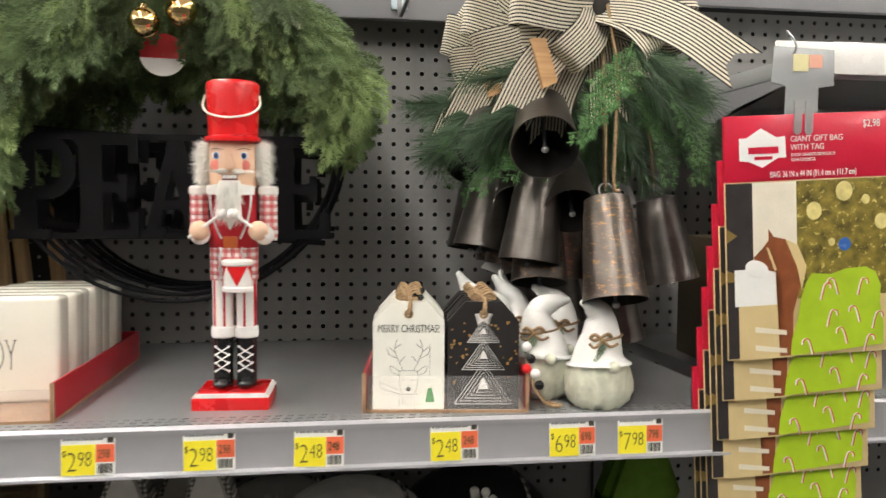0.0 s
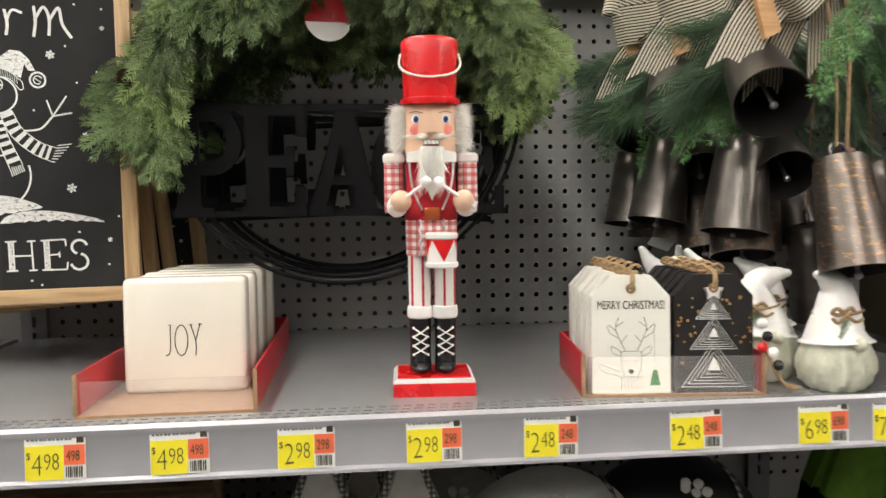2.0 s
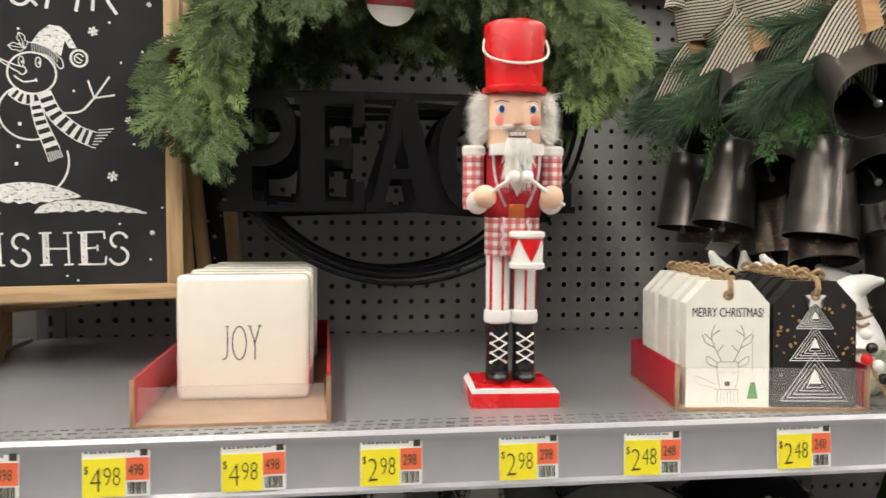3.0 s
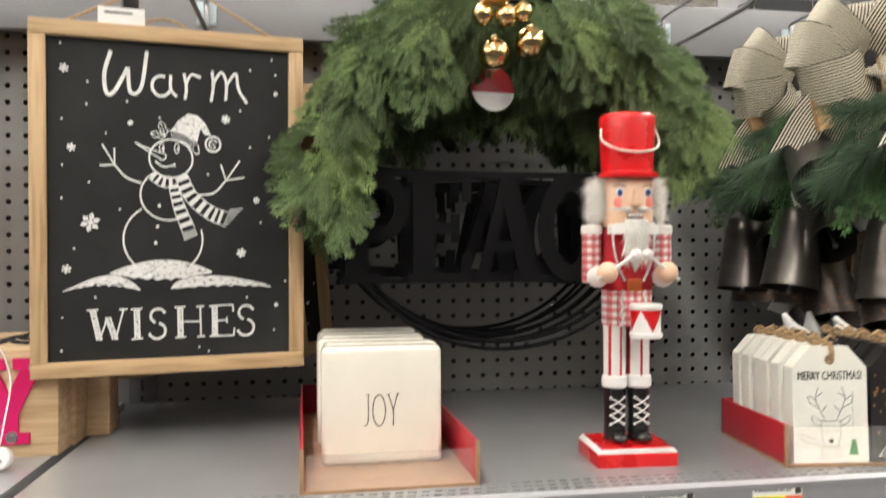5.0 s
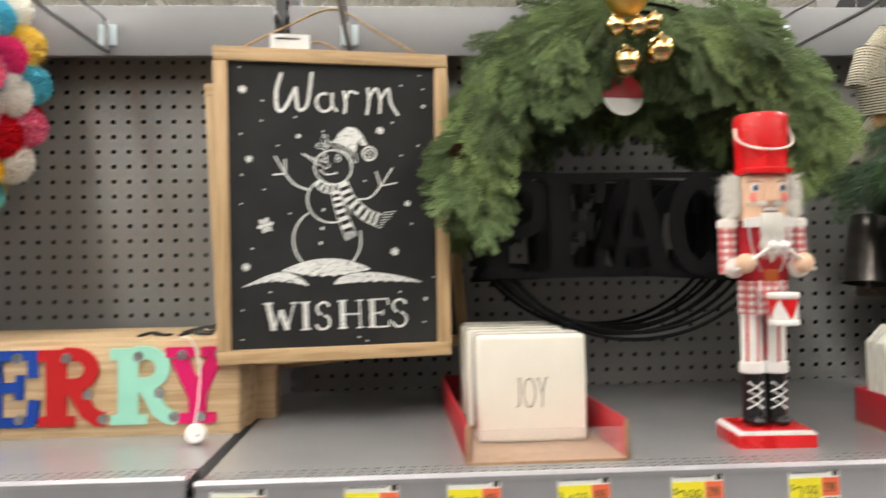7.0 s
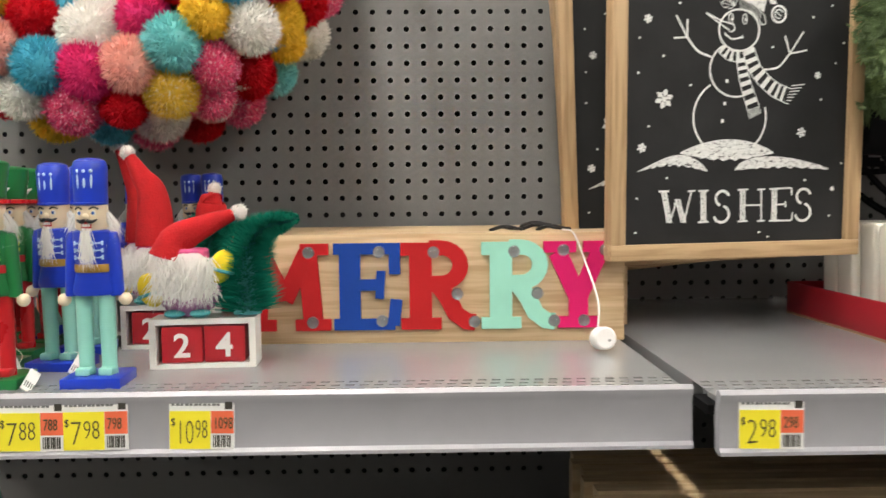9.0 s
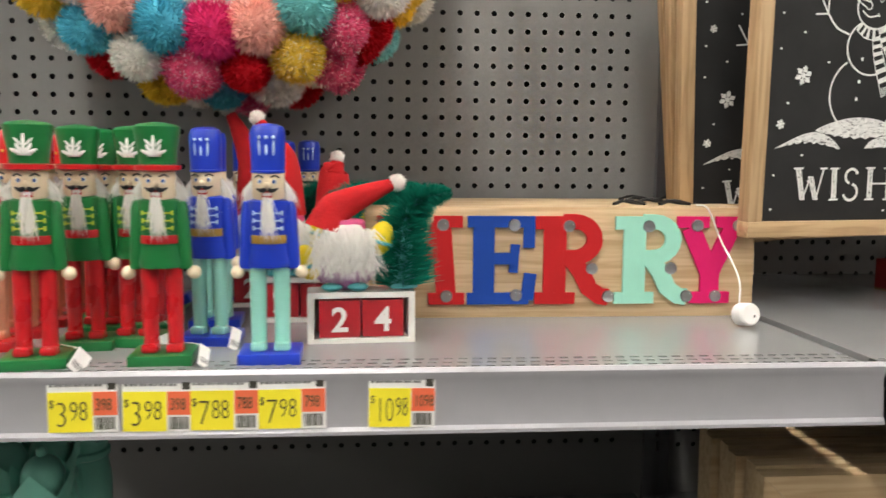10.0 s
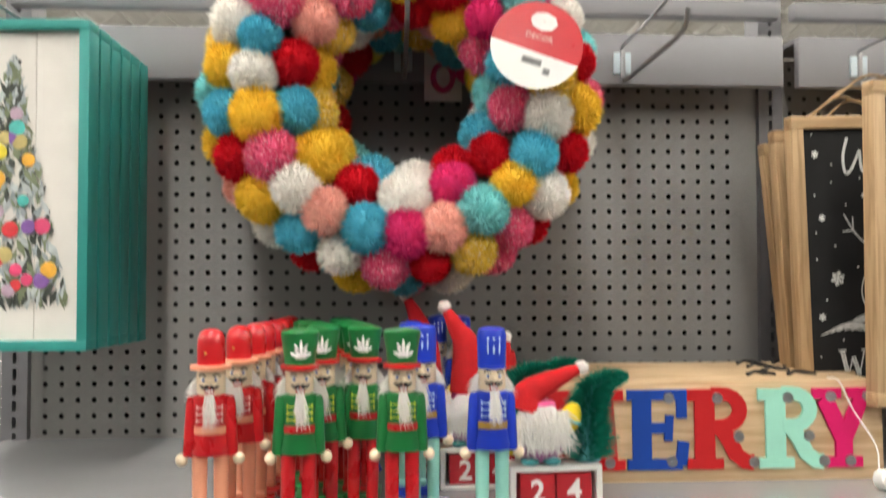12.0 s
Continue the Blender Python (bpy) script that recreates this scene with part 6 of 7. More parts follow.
def plumed_frond(seed, length=0.15, mat=None, sag=0.25):
    """A long drooping cedar strand along +x that faces -y: narrow feathered plumes on one stem."""
    rg = random.Random(seed)
    bm = B()

    def finger(p, d, ln, w):
        n = Vector((rg.uniform(-0.3, 0.3), -1, rg.uniform(-0.1, 0.5))).normalized()
        s = d.cross(n).normalized() * w
        v = [bm.verts.new(c) for c in (p - s * 0.6, p + s * 0.6, p + d * ln * 0.62 + s + n * w * 0.2, p + d * ln, p + d * ln * 0.62 - s + n * w * 0.2, p + d * ln * 0.5 + n * w * 1.1)]
        for a, b in ((0, 1), (1, 2), (2, 3), (3, 4), (4, 0)):
            bm.faces.new((v[a], v[b], v[5]))

    def turn(d, a, lift):
        return Vector((d.x * math.cos(a) - d.z * math.sin(a), d.y + lift, d.x * math.sin(a) + d.z * math.cos(a))).normalized()

    def plume(p, d, ln, bow):
        k = max(4, int(ln / 0.0062))
        q = p.copy()
        line = [q.copy()]
        for i in range(k):
            d = (d + Vector((0, -0.006, -bow / k))).normalized()
            q = q + d * ln / k
            line.append(q.copy())
            f = i / k
            for s in (-1, 1):
                reach = (0.019 * math.sin(math.pi * (0.22 + 0.68 * f)) + 0.004) * rg.uniform(0.8, 1.15)
                e = turn(d, s * radians(rg.uniform(26, 38)), rg.uniform(-0.25, 0.12))
                finger(q, e, reach, rg.uniform(0.0014, 0.0018))
                if f < 0.75:
                    finger(q + e * reach * 0.42, turn(e, -s * radians(rg.uniform(18, 32)), rg.uniform(-0.15, 0.1)), reach * 0.62, 0.0014)
                    finger(q + e * reach * 0.36, turn(e, s * radians(rg.uniform(18, 32)), rg.uniform(-0.15, 0.1)), reach * 0.55, 0.0014)
        finger(q, d, 0.012, 0.0016)
        tube(bm, line, [0.0015 * (1 - 0.7 * j / k) for j in range(k + 1)], 4)
        return line
    main = plume(Vector((0, 0, 0)), Vector((1, 0, 0.06)), length, sag * 1.6)
    m = len(main)
    for f, s in ((0.12, 1), (0.2, -1), (0.36, 1), (0.46, -1), (0.6, 1)):
        j = int(f * m)
        d = (main[j + 1] - main[j]).normalized()
        plume(main[j], turn(d, s * radians(rg.uniform(24, 36)), rg.uniform(-0.25, 0.05)), length * (0.62 - 0.5 * f) * rg.uniform(0.85, 1.15), sag * 0.9)
    return mesh_of("cedar_spray", bm, mat, smooth=False)


def pine_spray(seed, length=0.12, needle=0.05, mat=None):
    rg = random.Random(seed)
    bm = B()
    stem = [Vector((length * i / 10, rg.uniform(-0.003, 0.003), -0.15 * length * (i / 10) ** 2)) for i in range(11)]
    tube(bm, stem, 0.0012, 4)
    roots = []
    for i in range(320):
        f = rg.random()
        p = stem[min(9, int(f * 10))].lerp(stem[min(10, int(f * 10) + 1)], f * 10 % 1)
        a = rg.uniform(0, 6.283)
        roots.append((p, (1.25, math.cos(a) * 0.7, math.sin(a) * 0.75)))
    fibres(bm, roots, needle, 0.00055, seed, 0.15, 0.12, 0.15)
    return mesh_of("pine_spray", bm, mat, smooth=False)


def aim(p, d, n, s=1.0, flip=1):
    """Lay a spray at p along d, turned so that it faces n."""
    d = Vector(d).normalized()
    y = (-Vector(n) + d * Vector(n).dot(d)).normalized()
    z = d.cross(y) * flip
    return Matrix.Translation(p) @ Matrix((d, y, z)).transposed().to_4x4() @ Matrix.Scale(s, 4)


CEDAR = [plumed_frond(40 + k, 0.145, M_CEDAR, 0.1 + 0.12 * k) for k in range(4)] + [plumed_frond(50, 0.14, M_CEDARLEAF, 0.25)]
FRESH = [cedar_frond(60 + k, 0.115, M_CEDARLIGHT, 0.2, 0.62) for k in range(2)]
PINES = [pine_spray(70 + k, 0.12, 0.05, M_PINE) for k in range(3)]

# ---- the PEACE ring wreaths ----
M_RING = material("black_powder_coat", (0.007, 0.007, 0.008), 0.55, spec=0.1, var=0.15, scale=20, bump=0.05)
M_ORNGOLD = material("brushed_gold_ball", (0.75, 0.5, 0.13), 0.32, metal=1.0, var=0.08, bump=0.1)
M_SHINYGOLD = material("shiny_gold_ball", (0.85, 0.62, 0.3), 0.08, metal=1.0, var=0.04, bump=0)
M_CONE = material("brown_pine_cone", (0.12, 0.06, 0.03), 0.8, var=0.3)


def peace_letters():
    """PEACE in tall slab capitals, joined, 420 mm long and 137 mm high."""
    out = []
    for k, ch in enumerate("PEACE"):
        bm, n = B(), [0]

        def b(pts, w):
            n[0] += 1
            bar(bm, pts, w, -0.0015 - 0.00015 * n[0], 0.0015)
        if ch == "P":
            b([(0.02, 0.012), (0.02, 0.125)], 0.028)
            b([(0, 0.006), (0.05, 0.006)], 0.012)
            b([(0, 0.131), (0.05, 0.131)], 0.012)
            b([(0.03, 0.127)] + [(0.05 + 0.026 * math.cos(a), 0.094 + 0.033 * math.sin(a)) for a in [math.pi * (0.5 - j / 10) for j in range(11)]] + [(0.03, 0.061)], 0.018)
        if ch == "E":
            b([(0.02, 0.012), (0.02, 0.125)], 0.028)
            b([(0, 0.006), (0.08, 0.006)], 0.012)
            b([(0, 0.131), (0.08, 0.131)], 0.012)
            b([(0.074, 0.128), (0.074, 0.1)], 0.012)
            b([(0.074, 0.008), (0.074, 0.036)], 0.012)
            b([(0.03, 0.068), (0.06, 0.068)], 0.014)
            b([(0.06, 0.05), (0.06, 0.086)], 0.01)
        if ch == "A":
            b([(0.012, 0.008), (0.042, 0.13)], 0.014)
            b([(0.072, 0.008), (0.044, 0.13)], 0.024)
            b([(0.02, 0.045), (0.065, 0.045)], 0.012)
            b([(0, 0.006), (0.03, 0.006)], 0.012)
            b([(0.052, 0.006), (0.084, 0.006)], 0.012)
        if ch == "C":
            b([(0.043 + 0.032 * math.cos(a), 0.0685 + 0.058 * math.sin(a)) for a in [radians(48 + j * 12) for j in range(23)]], 0.021)
            b([(0.071, 0.128), (0.071, 0.095)], 0.01)
            b([(0.071, 0.01), (0.071, 0.036)], 0.008)
        move(bm.verts, Matrix.Translation((-0.208 + 0.0835 * k, 0, 0)))
        out.append((ch, bm))
    return out


def peace_wreath(at, rot, sprays, seed):
    t = thing("peace_wreath", at, "black wire ring wreath with the word PEACE and a cedar top" if sprays else "black wire ring with the word PEACE", "wreath", "PEACE ring wreaths", rot)
    R = 0.228
    for dy, r in ((0.0, R), (0.012, R - 0.008)):
        ring = [(r * math.cos(k * math.pi / 48), dy, r * math.sin(k * math.pi / 48)) for k in range(96)]
        part("wire_ring", tube(B(), ring, 0.0028, 8, True), M_RING, t)
    for ch, bm in peace_letters():
        move(bm.verts, Matrix.Translation((0.0, -0.006, -0.142)))
        part("letter", bm, M_RING, t, "black metal letter " + ch, smooth=False)
    for z in (-0.1385, -0.006):
        part("letter_bar", box(B(), -0.212, 0.212, -0.0035, -0.0005, z - 0.004, z + 0.004), M_RING, t)
    rg = random.Random(seed)
    for i in range(sprays):
        side = 1 if i % 2 else -1
        off = rg.random() ** 0.85
        a = 90 - side * off * (84 if side > 0 else 100)
        hang = i % 3 == 0
        deep = seed < 20
        r = R + (rg.uniform(-0.085, -0.01) + 0.05 * off if hang else rg.uniform(-0.06 + 0.04 * off, 0.012))
        p = Vector((r * math.cos(radians(a)), rg.uniform(-0.06, 0.035) if off > 0.33 else rg.uniform(-0.025, 0.04) if abs(math.cos(radians(a))) > 0.22 else rg.uniform(0.012, 0.045), r * math.sin(radians(a))))
        tang = Vector((side * math.sin(radians(a)), 0, -side * math.cos(radians(a))))
        rad = Vector((math.cos(radians(a)), 0, math.sin(radians(a))))
        if hang:
            d = Vector((side * (rg.uniform(0.35, 0.9) if deep else rg.uniform(0.0, 0.5)), rg.uniform(-0.45, 0.0), -rg.uniform(0.6, 1.0)))
        else:
            d = tang + rad * rg.uniform(-0.3, 0.32) * (1 - 0.3 * off) + Vector((side * 0.12, rg.uniform(-0.5, 0.1) if off > 0.33 else rg.uniform(-0.35, 0.05), -0.2 - 0.25 * off))
        if hang and not deep:
            x = rg.uniform(-0.17, 0.17)
            p = Vector((x, rg.uniform(-0.03, 0.03), math.sqrt(R * R - x * x) - rg.uniform(0.02, 0.09)))
            d = Vector((rg.uniform(-0.3, 0.3), -0.1, -1))
        n = Vector((rg.uniform(-0.3, 0.3), -1, rg.uniform(0.1, 0.6)))
        me = CEDAR[4 if rg.random() < (0.4 if off > 0.5 else 0.2) else rg.randrange(4)]
        part("cedar_spray", me, None, t, at=aim(p - d.normalized() * 0.035, d, n, rg.uniform(0.7, 1.05) * (1 - 0.2 * off), side))
    return t


front = peace_wreath((-0.208, 1.112, 1.5335), (0, 0, 0), 230, 3)
for k, (y, n) in enumerate(((1.185, 150), (1.255, 140), (1.315, 120))):
    peace_wreath((-0.208 + 0.006 * (k % 2), y, 1.534 - 0.003 * k), (0, 4 - 3 * k, 0), n, 20 + k)
o = Vector((-0.208, 1.112, 1.5335))
for p, r, mm, lb in (((-0.2345, 1.05, 1.7525), 0.0278, M_ORNGOLD, "large brushed gold ball"), ((-0.2329, 1.063, 1.6695), 0.0196, M_SHINYGOLD, "shiny gold ball"), ((-0.1868, 1.066, 1.6860), 0.0196, M_SHINYGOLD, "shiny gold ball"),
                     ((-0.2500, 1.048, 1.7125), 0.0132, M_SHINYGOLD, "small gold ball"), ((-0.2225, 1.046, 1.7120), 0.0132, M_SHINYGOLD, "small gold ball"), ((-0.2010, 1.048, 1.7175), 0.0115, M_SHINYGOLD, "small gold ball")):
    c = Vector(p) - o
    ob = part("gold_ornament", ball(B(), c, r, 28, 18), mm, front, lb)
    part("ornament_cap", lathe(B(), [(r * 0.22, r * 0.93), (r * 0.22, r * 1.12), (r * 0.08, r * 1.16)], 12, c), M_SHINYGOLD, ob)
bm = B()
for k in range(9):
    z = -0.011 + 0.0027 * k
    rr = 0.0105 * math.sin(math.pi * (k + 1.2) / 10.5)
    for j in range(9):
        a = j * 0.698 + k * 0.4
        leaf(bm, Vector((rr * 0.4 * math.cos(a), rr * 0.4 * math.sin(a), z)), Vector((math.cos(a), math.sin(a), 0.3)), Vector((0, 0, 1)), rr * 0.8 + 0.002, 0.003)
move(bm.verts, Matrix.Translation(Vector((-0.4516, 1.058, 1.5526)) - o))
part("pine_cone", bm, M_CONE, front, "small brown pine cone", smooth=False)
tg = part("hang_tag", lathe(B(), [(0.001, 0), (0.029, 0)], 32, m=Matrix.Translation(Vector((-0.2213, 1.118, 1.6385)) - o) @ pose(0, 0, 0, 84, 0, 8), close=False), M_TAGRED, front, "round red and white paper tag")
bm = B()
bm.faces.new([bm.verts.new((0.0294 * math.cos(radians(a)), 0.0294 * math.sin(radians(a)), 0.0006)) for a in range(190, 351, 10)])
move(bm.verts, Matrix.Translation(Vector((-0.2213, 1.118, 1.6385)) - o) @ pose(0, 0, 0, 84, 0, 8))
part("white_field", bm, M_PAPER, tg)

# ---- bell hangers ----
M_BELL = material("dark_bronze_metal", (0.13, 0.118, 0.108), 0.33, metal=0.85, var=0.25, scale=18, bump=0.12, bscale=120, wear=(0.3, 0.15, 0.06), wear_amount=-0.06, wear_scale=70, stretch=(1, 1, 3))
M_RUSTBELL = material("copper_flecked_metal", (0.15, 0.13, 0.115), 0.36, metal=0.85, var=0.3, scale=18, bump=0.2, bscale=150, wear=(0.45, 0.24, 0.1), wear_amount=0.07, wear_scale=90, stretch=(1, 1, 3))
M_BELLINSIDE = material("dark_bell_inside", (0.02, 0.018, 0.017), 0.5, metal=0.3)
M_RIBBON = stripe_material("cream_black_striped_ribbon", (0.72, 0.66, 0.52), (0.03, 0.027, 0.025), 0, 0.0042, 0.42, uv=True, rough=0.8)
M_PADDLE = wood_material("warm_wood_hanger", (0.6, 0.36, 0.17), (0.48, 0.27, 0.12))


def bell(parent, mouth, top, r, mat=None, clapper=True):
    mouth, top = Vector(mouth), Vector(top)
    ax = top - mouth
    h = ax.length
    m = Matrix.Translation(mouth) @ ax.to_track_quat("Z", "Y").to_matrix().to_4x4()
    prof = [(r * 0.97, 0.0), (r, 0.0005), (r * 0.98, 0.004), (r * 0.89, h * 0.35), (r * 0.78, h * 0.78), (r * 0.77, h * 0.84), (r * 0.735, h * 0.86), (r * 0.7, h * 0.97), (r * 0.4, h)]
    inner = [(0.0005, h * 0.965), (r * 0.38, h * 0.96), (r * 0.6, h * 0.94), (r * 0.84, h * 0.34), (r * 0.96, 0.003), (r * 0.97, 0.0)]
    ob = part("bell", lathe(B(), prof, 32, m=m, close=False), mat or M_BELL, parent, "dark bronze cone bell")
    # The dark inside is put into the colour: near-black, unlike the bronze outside.
    part("bell_inner_wall", lathe(B(), inner, 32, m=m, close=False), M_BELLINSIDE, ob)
    ring = [(0.009 * math.cos(k * math.pi / 8), 0, h + 0.008 + 0.009 * math.sin(k * math.pi / 8)) for k in range(16)]
    bm = tube(B(), ring, 0.0012, 6, True)
    move(bm.verts, m)
    part("bell_ring", bm, M_STEEL, ob)
    if clapper:
        bm = cyl(B(), (0, 0, h * 0.9), (0, 0, -0.004), 0.0022, seg=8)
        ball(bm, (0, 0, -0.004), 0.0045, 10, 8)
        move(bm.verts, m)
        part("clapper", bm, M_STEEL, ob)
    return ob


def ribbon(parent, pts, wdir, w, twist=0.0, notch=False):
    bm = B()
    uv = bm.loops.layers.uv.new("uv")
    p = bend(pts, 8)
    rows, k = [], len(p)
    wd = Vector(wdir).normalized()
    for i, q in enumerate(p):
        d = (p[min(i + 1, k - 1)] - p[max(i - 1, 0)]).normalized()
        s = (wd - d * wd.dot(d)).normalized()
        s = (Matrix.Rotation(twist * i / k, 3, d) @ s) * (w / 2)
        rows.append([bm.verts.new(q + s * f) for f in (-1, -0.33, 0.33, 1)])
    if notch:
        mid = (p[-1] - p[-3]).normalized() * w * 0.45
        for j in (0, 3):
            rows[-1][j].co += mid
    for a, b in zip(rows, rows[1:]):
        for j in range(3):
            f = bm.faces.new((a[j], a[j + 1], b[j + 1], b[j]))
            for lp, c in zip(f.loops, (j, j + 1, j + 1, j)):
                lp[uv].uv = (c * w / 3, 0.0)
    me = bpy.data.meshes.new("ribbon_loop")
    bm.to_mesh(me)
    bm.free()
    me.materials.append(M_RIBBON)
    for q in me.polygons:
        q.use_smooth = True
    ob = new("ribbon_tail" if notch else "ribbon_loop", me)
    ob.parent = parent
    return ob


def bell_hanger(at, rot, seed, label):
    """A bunch of bells under a striped bow; the base is the bow's knot."""
    t = thing("bell_hanger", at, label, "bell hanger", "hanging bell bunches", rot)
    rg = random.Random(seed)
    for a, ln, w in ((172, 0.115, 0.058), (200, 0.105, 0.055), (150, 0.105, 0.058), (8, 0.115, 0.058), (-18, 0.11, 0.055), (30, 0.105, 0.058), (232, 0.085, 0.05), (-50, 0.085, 0.05), (105, 0.075, 0.055), (75, 0.075, 0.055)):
        a = radians(a + rg.uniform(-8, 8))
        d, f = Vector((math.cos(a), 0, math.sin(a))), -rg.uniform(0.02, 0.045)
        side = Vector((-math.sin(a), 0.25, math.cos(a)))
        hh = 0.03
        n = Vector((0, f, 0))
        up = Vector((-math.sin(a), 0, math.cos(a)))
        pts = [Vector((0, -0.004, 0)), d * ln * 0.45 + n * 0.9 + up * hh * 0.3, d * ln * 0.92 + n * 1.15 + up * hh * 0.15, d * ln + n * 0.4, d * ln * 0.85 - n * 0.25 - up * hh * 0.1, d * ln * 0.4 + Vector((0, 0.008, 0)), Vector((0, 0.004, 0))]
        ribbon(t, pts, side, w)
    for pts, wd in (([(0, -0.01, 0), (0.04, -0.045, -0.012), (0.085, -0.075, -0.04), (0.125, -0.098, -0.075)], (0.5, 0.2, 0.8)), ([(0, -0.005, 0), (-0.05, -0.02, -0.045), (-0.085, -0.02, -0.085), (-0.105, -0.015, -0.125)], (0.85, 0.2, -0.4)),
                    ([(0, 0, 0), (-0.03, 0.0, -0.06), (-0.05, 0.01, -0.11), (-0.055, 0.01, -0.15)], (1, 0.2, -0.2)), ([(0, 0, 0), (0.012, 0.0, -0.06), (0.02, 0.01, -0.12)], (1, 0.3, 0.1))):
        ribbon(t, pts, wd, 0.052, 0.3, True)
    part("knot", ball(B(), (0, -0.006, 0), 0.017, 14, 10, (0.8, 0.8, 1.1)), M_RIBBON, t)
    bm = prism(B(), [(-0.092, -0.045), (-0.074, -0.045), (-0.058, -0.096), (-0.076, -0.104)], -0.03, -0.02)
    part("wood_hanger", bm, M_PADDLE, t, "warm wooden hanger")
    for x0, mo, tp, r, mm in ((0, (-0.002, -0.088, -0.353), (-0.002, -0.05, -0.233), 0.0385, M_RUSTBELL), (0, (-0.079, -0.052, -0.176), (-0.055, 0.055, -0.108), 0.0415, M_BELL), (0, (-0.072, 0.045, -0.318), (-0.055, 0.06, -0.205), 0.0405, M_BELL),
                              (0, (0.112, 0.018, -0.342), (0.094, 0.03, -0.232), 0.037, M_BELL), (0, (0.066, 0.08, -0.43), (0.045, 0.085, -0.31), 0.038, M_BELL), (0, (-0.022, 0.02, -0.252), (-0.01, 0.1, -0.19), 0.036, M_BELL), (0, (-0.018, 0.11, -0.345), (-0.012, 0.115, -0.235), 0.04, M_RUSTBELL)):
        ob = bell(t, mo, tp, r, mm)
        d = (Vector(tp) - Vector(mo)).normalized()
        part("rope", tube(B(), bend([Vector(tp) + d * 0.012, (Vector(tp) + Vector((0.0, 0.0, 0.06))) * 0.8, (0.004, -0.004, -0.02)], 5), 0.0016, 6), M_JUTE, t, "jute cord")
    part("rope", tube(B(), bend([(0.005, -0.02, 0), (0.012, -0.04, -0.08), (0.008, -0.05, -0.15), (0.006, -0.052, -0.218), (0.012, -0.054, -0.226)], 5), 0.0021, 6), M_JUTE, t, "knotted jute cord")
    for i in range(22):
        s = 1 if i % 2 else -1
        p = (s * rg.uniform(0.02, 0.05), rg.uniform(-0.075, 0.03) if s > 0 else rg.uniform(0.03, 0.09), -rg.uniform(0.04, 0.12))
        d = (s * rg.uniform(0.6, 1.3), rg.uniform(-0.4, 0.3) if s > 0 else 0.1, -rg.uniform(0.3, 1.3))
        part("pine_spray", PINES[rg.randrange(3)], None, t, at=aim(p, d, (0, -1, 0.3), rg.uniform(0.75, 1.1)))
    for i in range(9):
        s = 1 if i % 2 else -1
        p = (s * rg.uniform(0.03, 0.07), rg.uniform(-0.055, 0.02) if s > 0 else rg.uniform(0.04, 0.08), -rg.uniform(0.05, 0.14))
        d = (s * rg.uniform(0.4, 1.0), rg.uniform(-0.4, 0.1) if s > 0 else 0.05, -rg.uniform(0.6, 1.6))
        part("cedar_spray", FRESH[rg.randrange(2)], None, t, at=aim(p, d, (rg.uniform(-0.4, 0.4), -1, 0.3), rg.uniform(0.75, 1.05), s))
    for p, d in (((0.0, -0.06, -0.07), (-0.25, -0.2, -1)), ((0.025, -0.055, -0.05), (-0.3, -0.1, -1)), ((0.07, -0.05, -0.08), (0.45, -0.1, -0.8)), ((0.09, -0.04, -0.1), (0.4, -0.1, -1))):
        part("cedar_spray", FRESH[0], None, t, at=aim(p, d, (0, -1, 0.2), 0.95))
    return t


bell_hanger((0.329, 0.956, 1.685), (0, 0, 0), 2, "bunch of dark bells with evergreen under a striped bow")
bell_hanger((0.300, 1.105, 1.690), (0, 2, -6), 5, "second bunch of dark bells with a striped bow")
b3 = bell_hanger((0.292, 1.255, 1.685), (0, -2, -4), 8, "rear bunch of dark bells with a striped bow")
t = thing("paper_tag", (0.233, 1.155, 1.488), "white paper tag hanging among the bell greenery", "tag", rot=(0, 12, 0))
part("card", prism(B(), [(-0.016, 0.02), (-0.004, 0), (0.014, 0.012), (0.016, 0.05)], 0, 0.0006), M_PAPER, t)
t = thing("paper_tag", (0.262, 1.245, 1.33), "white paper tag below the bells", "tag", rot=(0, 20, 0))
part("card", prism(B(), [(-0.022, 0.0), (0.012, 0.0), (0.024, 0.03), (0.014, 0.046), (-0.01, 0.042)], 0, 0.0006), M_PAPER, t)

# ---- ceramic gnomes ----
M_GNOME = material("white_glazed_gnome", (0.8, 0.8, 0.78), 0.28, var=0.04, coat=0.25, bump=0.04, bscale=90)
M_GNOMEBEARD = material("sage_white_glaze", (0.66, 0.67, 0.54), 0.3, var=0.16, scale=90, coat=0.2, bump=0.1, bscale=120)


